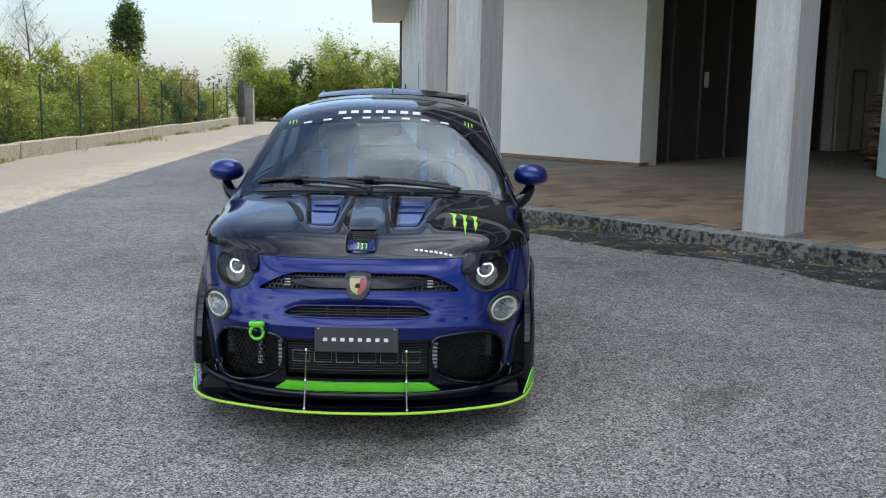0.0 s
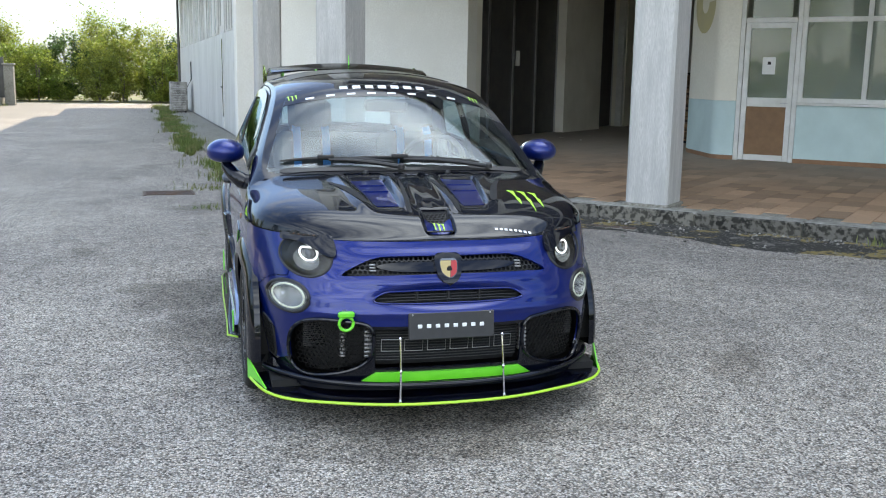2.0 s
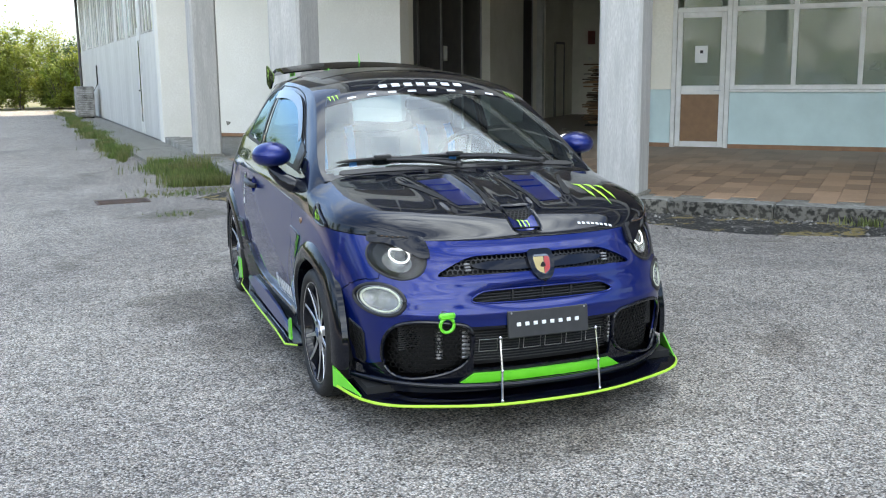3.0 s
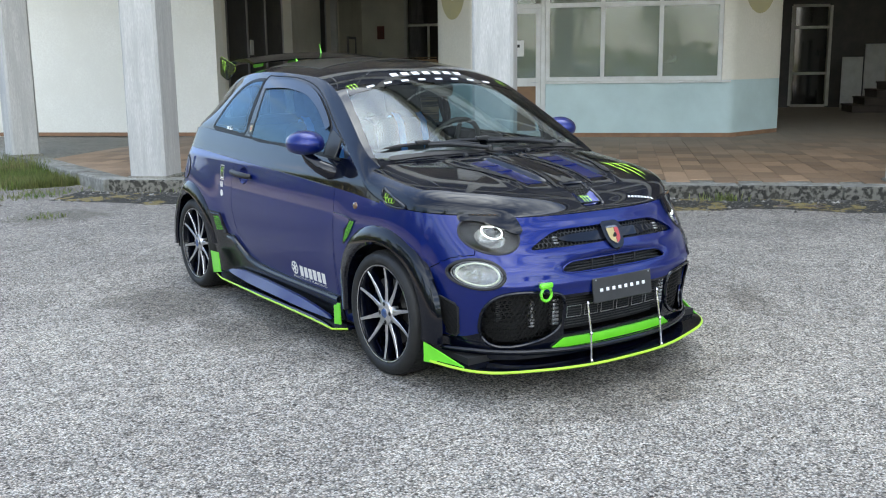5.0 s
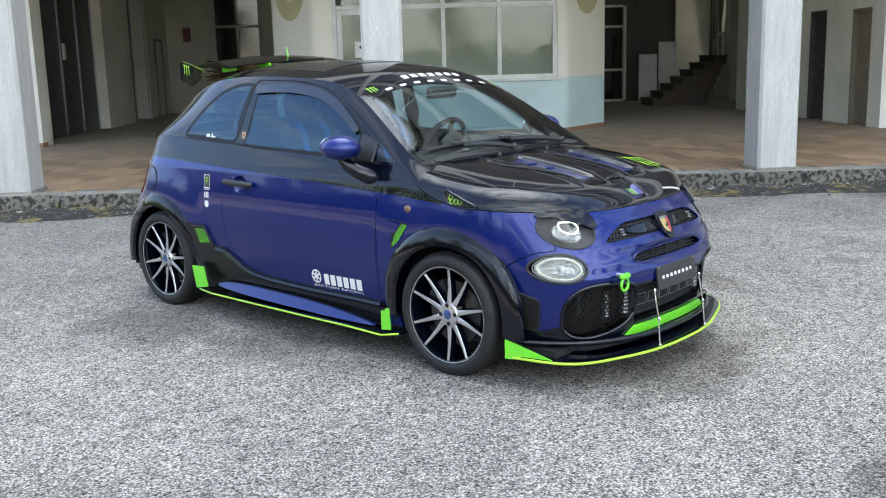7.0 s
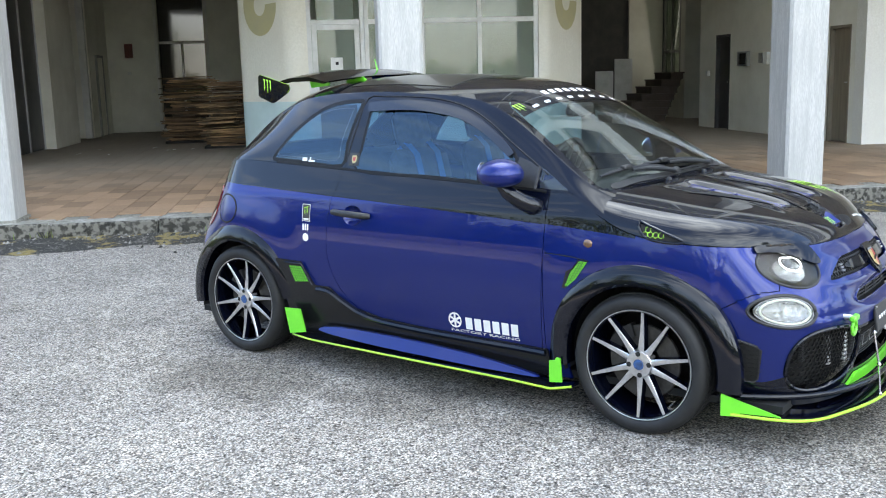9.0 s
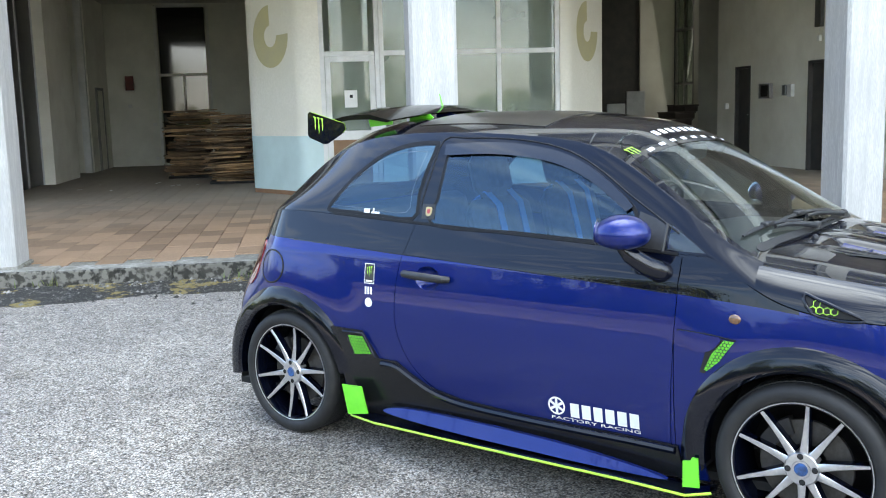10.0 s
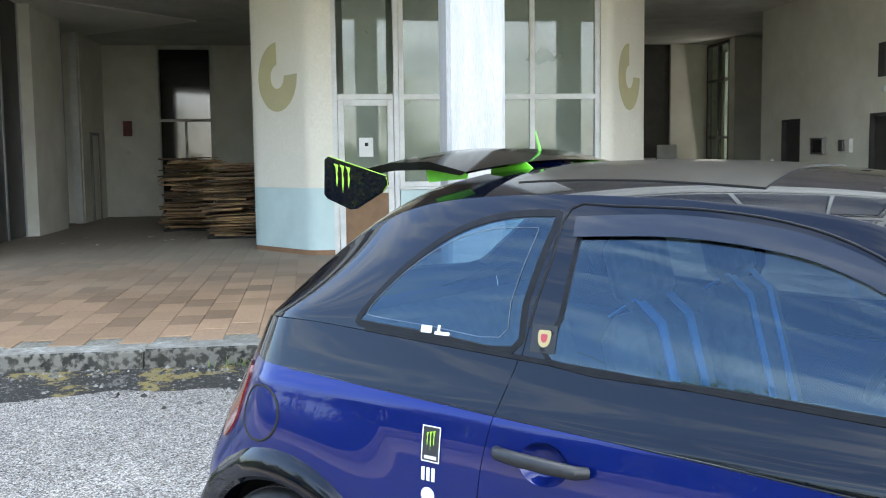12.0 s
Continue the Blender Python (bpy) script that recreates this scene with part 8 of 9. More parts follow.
stair_light.matrix_world = B @ look((8.38, 22.5, 2.8), (4.0, 20.5, 2.2))
# stairs
M_STEP = material("dark brown stone steps", (0.075, 0.055, 0.045), 0.7, color2=(0.11, 0.085, 0.07), scale=3.0)
stairs = thing("stairs", "dark brown stone steps fanning up in the hall", "stairs", kind="structure", matrix=B.copy())
for k in range(7):
    b = bmesh.new()
    z0, z1 = PLAT_Z + 0.18 * k + 0.001, PLAT_Z + 0.18 * (k + 1)
    box(b, 6.0 + 0.28 * k, 7.42 + 0.10 * k, 20.2 + 0.05 * k, 21.4 + 0.05 * k, z0, z1 - 0.042)
    box(b, 5.975 + 0.28 * k, 7.445 + 0.10 * k, 20.17 + 0.05 * k, 21.42 + 0.05 * k, z1 - 0.04, z1, 0.008)
    part("step", b, M_STEP, stairs, smooth=False)
for s0, s1, z1 in ((6.04, 6.54, 1.48), (6.58, 7.08, 1.80)):
    e = thing("white_panel", "white board standing behind the stair foot", "board", "boards by the stairs", matrix=B.copy())
    bar_box("board", s0, s1, 21.80, 21.85, PLAT_Z, z1, M_FRAME, e, "", 0.006)

# ceiling, storey above and wing
ceil_out = [(-5.0, 5.3), (30, 5.3), (30, 32), (-16, 32), tuple((Bi @ wingA)[:2])]
b = bmesh.new()
prism(b, ceil_out, CEIL_Z, CEIL_Z + 0.25)
structure("ceiling", b, M_CEIL, "grey plaster portico ceiling", "ceiling", B)
b = bmesh.new()
up_n, up_e = Bi @ Vector((-0.35, 35.6, 0)), Bi @ Vector((16, 35.6, 0))
prism(b, [(-4.82, 5.86), (30, 5.86), (30, 31.98), tuple(up_e[:2]), tuple(up_n[:2])], CEIL_Z + 0.252, 10.0)
structure("wall_upper_storey", b, M_WHITEWALL, "off-white upper storeys above the portico", "wall", B)
UPPER_WINDOWS = [(-4.6 + 4.2 * k, -4.6 + 4.2 * k + 3.92, z0, z0 + 2.15) for k in range(8) for z0 in (5.1, 7.6)]
wall("wall_upper_front", ((-5.0, 5.32), (30, 5.32)), CEIL_Z + 0.252, 10.0, 0.3, M_WHITEWALL, "off-white upper front with bands of windows", openings=[(a + 5.0, c + 5.0, z0, z1) for a, c, z0, z1 in UPPER_WINDOWS])
for a, c, z0, z1 in UPPER_WINDOWS:
    e = thing("window_upper", "wide upper window with dark panes and white bars", "window", kind="structure", matrix=B.copy())
    bar_box("window_sill", a - 0.06, c + 0.06, 5.25, 5.318, z0 - 0.06, z0 - 0.002, M_FRAME, e)
    for k in range(4):
        x = a + 0.03 + (c - a - 0.06) * k / 3
        bar_box("mullion", x - 0.028, x + 0.028, 5.44, 5.52, z0 + 0.002, z1 - 0.002, M_FRAME, e)
    for z in (z0 + 0.03, z1 - 0.03):
        for k in range(3):
            x0, x1 = (a + 0.03 + (c - a - 0.06) * (k + q) / 3 for q in (0, 1))
            bar_box("rail", x0 + 0.03, x1 - 0.03, 5.445, 5.515, z - 0.028, z + 0.028, M_FRAME, e)
    for k in range(3):
        x0, x1 = (a + 0.03 + (c - a - 0.06) * (k + q) / 3 for q in (0, 1))
        bar_box("pane", x0 + 0.03, x1 - 0.03, 5.47, 5.478, z0 + 0.06, z1 - 0.06, M_DIMPANE, e)
wall("wall_rear", ((-16, 31.7), (30, 31.7)), 0, CEIL_Z, 0.3, M_HALL, "rear wall of the building")
wall("wall_end", ((29.7, 10.9), (29.7, 31.7)), 0, CEIL_Z, 0.3, M_HALL, "end wall of the building", inward=-1)
for nm, s0, s1 in (("beam_left", -7.9, -2.91), ("beam_right", 3.29, 7.3)):
    bar_box(nm, s0, s1, 12.5, 12.8, 4.25, CEIL_Z - 0.003, M_CEIL, None, "shallow ceiling beam")

M_RIB = material("white metal cladding", (0.60, 0.60, 0.58), 0.45, color2=(0.48, 0.48, 0.46), scale=1.4, stretch=(1, 1, 0.2))
W = Matrix.Translation(wingA) @ Matrix(((wing_dir.x, wing_in.x, 0, 0), (wing_dir.y, wing_in.y, 0, 0), (0, 0, 1, 0), (0, 0, 0, 1)))
WING_L = 20.0
b = bmesh.new()
box(b, 0.12, WING_L, 0.06, 0.3, 0.0, 4.4)
box(b, WING_L - 0.3, WING_L, 0.3, 10, 0.0, 4.4)
structure("wall_wing", b, M_TRIMW := material("grey wing frame", (0.30, 0.30, 0.29), 0.6, color2=(0.24, 0.24, 0.23), scale=2.0), "long clad wing wall along the drive", "wall", W)
b = bmesh.new()
box(b, -0.30, 0.12, -0.02, 2.2, 0.0, 4.4, 0.01)
structure("wall_wing_end", b, M_WHITEWALL, "white rendered end pier of the wing", "wall", W)
clad = thing("wing_cladding", "white metal cladding with tall upper windows", "cladding", kind="structure", matrix=W.copy())
k, x = 0, 0.14
rnd = random.Random(4)
while x < WING_L - 0.1:
    w_ = 0.52 if k % 4 else 0.34
    z1 = 2.33 if k % 5 not in (0,) else 4.38
    b = bmesh.new()
    box(b, x + 0.012, x + w_ - 0.012, 0.0, 0.055, 0.06, z1, 0.008)
    part("panel", b, M_RIB, clad, smooth=False)
    if z1 < 3:
        b = bmesh.new()
        box(b, x + 0.03, x + w_ - 0.03, 0.02, 0.03, 2.38, 4.36)
        part("pane", b, M_DIMPANE if rnd.random() < 0.45 else M_MILK, clad, smooth=False)
        b = bmesh.new()
        box(b, x - 0.02, x + 0.028, -0.005, 0.055, 2.34, 4.38, 0.004)
        part("mullion", b, M_FRAME, clad, smooth=False)
    x += w_
    k += 1
e = thing("door_wing", "narrow glazed metal door in the cladding", "door", kind="structure", matrix=W.copy())
bar_box("leaf", 2.55, 3.0, -0.02, -0.004, 0.1, 2.5, M_FRAME, e)
bar_box("pane", 2.66, 2.80, -0.028, -0.022, 0.35, 2.2, M_DIMPANE, e)
bar_box("door_handle", 2.88, 2.94, -0.05, -0.022, 1.05, 1.08, M_DARK, e)
b = bmesh.new()
box(b, -1.0, WING_L + 1.6, -1.25, 11, 4.42, 5.2, 0.03)
structure("roof_wing", b, M_WHITEWALL, "flat overhanging roof of the wing", "roof", W)
b = bmesh.new()
tube(b, [(WING_L - 0.1, -0.05, 4.4), (WING_L - 0.1, -0.05, 0.1)], 0.05, 10)
structure("trim_downpipe", b, M_DARKDOOR, "dark rainwater downpipe", "pipe", W, smooth=True)
b = bmesh.new()
box(b, -5.4, WING_L + 0.5, -0.95, -0.02, -0.01, 0.05)
structure("pavement_wing", b, M_CONCRETE, "narrow concrete path under the wing wall", "pavement", W)
ac = thing("air_conditioner", "old grey air conditioner unit with a rusted grille", "air conditioner", matrix=W @ Matrix.Translation((12.9, -0.75, 0.05)))
M_RUSTG = material("blotched grey metal", (0.34, 0.33, 0.31), 0.6, color2=(0.05, 0.045, 0.04), scale=5.0)
bar_box("case", 0, 1.0, 0, 0.55, 0.04, 1.02, M_RUSTG, ac, "", 0.02)
bar_box("grille", -0.012, -0.002, 0.05, 0.50, 0.10, 0.95, M_RUSTG, ac, "rusted blotchy grille")
for k in range(14):
    bar_box("fin", -0.022, -0.013, 0.06, 0.49, 0.13 + 0.058 * k, 0.138 + 0.058 * k, M_STEEL, ac)
for y in (0.05, 0.45):
    bar_box("foot", 0.05, 0.95, y, y + 0.06, 0, 0.04, M_TRIM, ac)
b = bmesh.new()
tube(b, [(0.5, 0.55, 0.8), (0.5, 0.72, 1.1), (0.5, 0.72, 1.7)], 0.02, 8)
part("pipe", b, M_DARK, ac)

# stacks of boards in the hall
M_WOOD = material("weathered boards", (0.30, 0.18, 0.09), 0.85, color2=(0.05, 0.035, 0.025), scale=2.2, stretch=(1, 1, 1), random_tint=0.75)
rnd = random.Random(11)
brd = bmesh.new()
box(brd, 0, 1, 0, 0.12, 0, 0.022, 0.003)
board_mesh = bpy.data.meshes.new("board")
brd.to_mesh(board_mesh)
brd.free()
board_mesh.materials.append(M_WOOD)
for s0, d0, w_, layers in ((-4.85, 17.9, 0.98, 33), (-3.80, 15.75, 0.95, 30)):
    st_ = thing("timber_stack", "untidy stack of weathered wooden pallet boards", "timber", "board stacks in the hall", matrix=B @ Matrix.Translation((s0, d0, PLAT_Z + 0.05)))
    for L_ in range(layers):
        jit = rnd.uniform(-0.11, 0.11)
        for j in range(5):
            if (L_ % 3 == 1 and j not in (0, 2, 4)) or rnd.random() < 0.12:
                continue
            o = new("board", board_mesh)
            o.parent = st_
            o.matrix_basis = Matrix.Translation((rnd.uniform(-0.10, 0.09) + jit, j * 0.21 + rnd.uniform(-0.05, 0.05), L_ * 0.042 + rnd.uniform(0, 0.008))) @ Matrix.Rotation(rnd.uniform(-0.13, 0.13), 4, 'Z') @ Matrix.Rotation(rnd.uniform(-0.05, 0.05), 4, 'Y') @ Matrix.Diagonal((w_ * rnd.uniform(0.62, 1.12), rnd.uniform(0.7, 1.3), rnd.uniform(0.7, 1.6), 1))
    b = bmesh.new()
    box(b, -0.05, w_ + 0.05, -0.02, 1.1, -0.05, -0.005)
    part("bearer", b, M_DARK, st_, smooth=False)
rnd = random.Random(5)
for k in range(7):
    e = thing("litter_scrap", "small pale scrap of paper on the floor", "litter", "scraps on the hall floor", matrix=B @ Matrix.Translation((rnd.uniform(-6.4, -4.0), rnd.uniform(14.5, 17.0), PLAT_Z + 0.002)))
    b = bmesh.new()
    r_ = rnd.uniform(0.03, 0.07)
    pts = [b.verts.new((r_ * math.cos(a) * rnd.uniform(0.6, 1.2), r_ * math.sin(a) * rnd.uniform(0.6, 1.2), rnd.uniform(0.003, 0.03))) for a in [math.pi * 2 * i / 6 for i in range(6)]]
    b.faces.new(pts)
    part("scrap", b, M_PAPER, e, smooth=False)

# ---- outdoors: kerbs, fence, plants ----
M_MOSS = moss_material()
M_RUST = material("rusty iron plate", (0.10, 0.055, 0.035), 0.75, 0.2, color2=(0.055, 0.04, 0.033), scale=6.0, bump=0.3, bump_scale=80)
M_GRASS = material("grass blades", (0.085, 0.15, 0.025), 0.6, color2=(0.20, 0.18, 0.075), scale=1.5, random_tint=0.4, island=True)
M_LEAF = material("spring leaves", (0.11, 0.18, 0.025), 0.5, color2=(0.24, 0.26, 0.04), scale=0.55, random_tint=0.45, island=True)
M_LEAFY = material("yellow-green leaves", (0.19, 0.215, 0.03), 0.55, color2=(0.12, 0.17, 0.03), scale=0.6, random_tint=0.4, island=True)
M_LEAFB = material("bronze young leaves", (0.20, 0.16, 0.045), 0.55, color2=(0.14, 0.15, 0.03), scale=0.7, random_tint=0.4, island=True)
M_LEAFD = material("dark leaves", (0.035, 0.075, 0.018), 0.6, color2=(0.06, 0.11, 0.02), scale=0.8, random_tint=0.4, island=True)
for _m in (M_GRASS, M_LEAF, M_LEAFY, M_LEAFB, M_LEAFD):
    leafy(_m, 0.38)
M_BARK = material("grey bark", (0.14, 0.12, 0.10), 0.9, color2=(0.08, 0.07, 0.06), scale=8.0, bump=0.4, bump_scale=40)
M_WIRE = material("green fence wire", (0.02, 0.05, 0.03), 0.5, color2=(0.03, 0.06, 0.04), scale=4.0)
M_POST = material("green fence post", (0.015, 0.04, 0.025), 0.45, color2=(0.03, 0.05, 0.03), scale=4.0)


def mesh_from(name, verts, faces, mat):
    me = bpy.data.meshes.new(name)
    me.from_pydata([tuple(v) for v in verts], [], faces)
    me.materials.append(mat)
    return me


def leaf_mesh(name, points, size, mat, rng, flat=0.3):
    """Small leaf quads, bent along the rib, at the points."""
    n = len(points)
    nrm = rng.normal(size=(n, 3))
    nrm[:, 2] = np.abs(nrm[:, 2]) + flat
    nrm /= np.linalg.norm(nrm, axis=1)[:, None]
    t = np.cross(nrm, rng.normal(size=(n, 3)))
    t /= np.linalg.norm(t, axis=1)[:, None]
    w = np.cross(nrm, t)
    L = size * rng.uniform(0.6, 1.3, n)[:, None]
    P = np.asarray(points)
    v = np.stack([P - t * L, P + w * L * 0.45 + nrm * L * 0.15, P + t * L, P - w * L * 0.45 + nrm * L * 0.15], 1).reshape(-1, 3)
    f = [(4 * i, 4 * i + 1, 4 * i + 2, 4 * i + 3) for i in range(n)]
    return mesh_from(name, v, f, mat)


def clumps(rng, n_clump, per, centre, radii, spread):
    """Leaf places in uneven clumps inside an ellipsoid, thicker to the outside."""
    out = []
    for _ in range(n_clump):
        d = rng.normal(size=3)
        d /= np.linalg.norm(d)
        r = rng.uniform(0.35, 1.0) ** 0.6
        c = np.array(centre) + d * np.array(radii) * r
        out.append(c + rng.normal(size=(per, 3)) * spread * rng.uniform(0.6, 1.3))
    return np.concatenate(out)


def branches(bm, rng, base, height, r0, lean=0.12, limbs=6, twig=0.5, start=0.3, bare=False):
    """A tapered trunk with limbs that fork once; returns the tips."""
    tips = []
    top = np.array([rng.uniform(-lean, lean) * height, rng.uniform(-lean, lean) * height, height])
    trunk = [np.array(base) + top * t + np.array([rng.normal() * 0.03 * height * t, rng.normal() * 0.03 * height * t, 0]) for t in (0, 0.25, 0.5, 0.75, 1.0)]
    tube(bm, trunk, [r0, r0 * 0.8, r0 * 0.6, r0 * 0.38, r0 * 0.15], 7)
    for k in range(limbs):
        t = start + (1 - start) * (k + rng.uniform(0, 0.8)) / limbs
        i = min(int(t * 4), 3)
        p = trunk[i] + (trunk[i + 1] - trunk[i]) * (t * 4 - i)
        a = rng.uniform(0, 2 * math.pi)
        ln = height * twig * (1.1 - t) * rng.uniform(0.7, 1.2) + 0.2
        q = p + np.array([math.cos(a) * ln * 0.7, math.sin(a) * ln * 0.7, ln * 0.75])
        mid = (p + q) / 2 + rng.normal(size=3) * ln * 0.06
        rr = r0 * 0.45 * (1.1 - t)
        tube(bm, [p, mid, q], [rr, rr * 0.6, rr * 0.2], 5)
        tips.append(q)
        for _ in range(9 if bare else 3):
            s = p + (q - p) * rng.uniform(0.25, 0.98)
            a2 = rng.uniform(0, 2 * math.pi)
            e = s + np.array([math.cos(a2), math.sin(a2), rng.uniform(0.4, 1.4)]) * ln * 0.35
            tube(bm, [s, e], [rr * 0.35, rr * 0.08], 4)
            tips.append(e)
            for _ in range(4 if bare else 0):
                g = s + (e - s) * rng.uniform(0.3, 0.95)
                h = g + (e - s) * 0.45 + rng.normal(size=3) * ln * 0.10
                tube(bm, [g, h], [rr * 0.16, rr * 0.05], 3)
    tips.append(trunk[-1])
    return tips


def tree(name, label, x, y, height, r0, seed, mat=None, leaf=0.07, per=60, spread=0.35, limbs=8, twig=0.45, start=0.25, z0=-0.01):
    rng = np.random.default_rng(seed)
    e = thing(name, label, "tree", "trees round the yard", matrix=Matrix.Translation((x, y, z0)))
    bm = bmesh.new()
    tips = branches(bm, rng, (0, 0, 0), height, r0, limbs=limbs, twig=twig, start=start, bare=mat is None)
    part("trunk", bm, M_BARK, e, "grey branching trunk")
    if mat is not None:
        pts = np.concatenate([t + rng.normal(size=(per, 3)) * spread * rng.uniform(0.5, 1.3) for t in tips])
        o = new("crown", leaf_mesh("crown", pts, leaf, mat, rng))
        o.parent = e
        o["label"] = "loose leafy crown"
    return e


# fence on its low wall
FX = -8.30
b = bmesh.new()
for k in range(-10, 13):
    box(b, FX - 0.14, FX + 0.06, k * 3.0 + 0.01, k * 3.0 + 2.99, -0.02, 0.30 + 0.012 * (k % 3), 0.015)
structure("kerb_fence", b, M_CONCRETE, "low mossy concrete wall under the wire fence", "wall")
fence = thing("wire_fence", "green wire mesh fence with thin posts on a low wall", "fence")
for k in range(-12, 17):
    b = bmesh.new()
    tube(b, [(FX - 0.04, 0.6 + k * 2.25, 0.28), (FX - 0.04, 0.6 + k * 2.25, 1.72)], 0.024, 8)
    part("post", b, M_POST, fence)
V, Fc = [], []


def strip(p, q, w):
    p, q = Vector(p), Vector(q)
    d = (q - p).normalized()
    s = Vector((0, d.z, -d.y)) * w
    i = len(V)
    V.extend([tuple(p + s), tuple(p - s), tuple(q - s), tuple(q + s)])
    Fc.append((i, i + 1, i + 2, i + 3))


for k in range(27):
    strip((FX - 0.04, -26.0, 0.34 + 0.05 * k), (FX - 0.04, 36.5, 0.34 + 0.05 * k), 0.0016)
for k in range(900):
    strip((FX - 0.041, -26.0 + 0.0695 * k, 0.34), (FX - 0.041, -26.0 + 0.0695 * k, 1.64), 0.0014)
o = new("wire_mesh", mesh_from("wire_mesh", V, Fc, M_WIRE))
o.parent = fence
tagged(o, "fine green wire mesh", kind="stuff")
gp = thing("gate_post", "weathered concrete gate post with a dark box", "gate post", matrix=Matrix.Translation((-7.95, 36.9, 0)))
bar_box("pillar", -0.18, 0.18, -0.18, 0.18, 0, 1.55, M_CONCRETE, gp, "", 0.02)
bar_box("cap", -0.22, 0.22, -0.22, 0.22, 1.552, 1.62, M_CONCRETE, gp, "", 0.015)
bar_box("meter_box", -0.42, -0.185, -0.1, 0.1, 0.3, 1.85, M_DARKDOOR, gp, "", 0.01)

# bushes behind the fence: six kinds, each bush a thing of its own
bush_kinds = []
for k in range(6):
    rng = np.random.default_rng(40 + k)
    mat = (M_LEAF, M_LEAFY, M_LEAF, M_LEAFB, M_LEAF, M_LEAFD)[k]
    hgt = rng.uniform(1.9, 2.9)
    pts = clumps(rng, 78, 56, (0, 0, hgt * 0.52), (0.95, 1.05, hgt * 0.52), 0.125)
    pts = pts[pts[:, 2] > 0.05]
    lm = leaf_mesh("leaves", pts, 0.070, mat, rng)
    bm = bmesh.new()
    for _ in range(7):
        a = rng.uniform(0, 2 * math.pi)
        q = np.array([math.cos(a) * rng.uniform(0.2, 0.8), math.sin(a) * rng.uniform(0.2, 0.8), hgt * rng.uniform(0.7, 1.12)])
        tube(bm, [(0, 0, 0), tuple(q * 0.5 + rng.normal(size=3) * 0.06), tuple(q)], [0.025, 0.015, 0.004], 5)
    sm = bpy.data.meshes.new("stems")
    bm.to_mesh(sm)
    bm.free()
    sm.materials.append(M_BARK)
    bush_kinds.append((lm, sm))


def bush(x, y, kind, scale, turn, label="leafy green bush behind the wire fence"):
    e = thing("bush", label, "bush", "bushes along the yard", matrix=Matrix.Translation((x, y, -0.01)) @ Matrix.Rotation(turn, 4, 'Z') @ Matrix.Diagonal((scale, scale, scale, 1)))
    for nm, me in (("foliage", bush_kinds[kind][0]), ("stem", bush_kinds[kind][1])):
        o = new(nm, me)
        o.parent = e
    return e


rnd = random.Random(21)
y = -26.0
while y < 37:
    bush(FX - 0.95 + rnd.uniform(-0.15, 0.15), y, rnd.choice((0, 1, 2, 3, 4, 5, 2)), rnd.uniform(0.52, 0.72), rnd.uniform(0, 6.3))
    bush(FX - 2.5 + rnd.uniform(-0.4, 0.4), y + 0.6, rnd.choice((0, 1, 2, 3, 3, 1)), rnd.uniform(0.62, 0.92), rnd.uniform(0, 6.3))
    y += rnd.uniform(0.95, 1.3)
# thick hedge across the end of the drive
x = -9.0
while x < 7.0:
    for row, sc in ((0, 0.86), (1.5, 1.04)):
        bush(x + rnd.uniform(-0.3, 0.3), 42.2 + row + rnd.uniform(-0.3, 0.3), rnd.choice((0, 2, 4, 1, 5)), rnd.uniform(0.95, 1.2) * sc, rnd.uniform(0, 6.3), "dense green bush at the end of the drive")
    x += 1.25
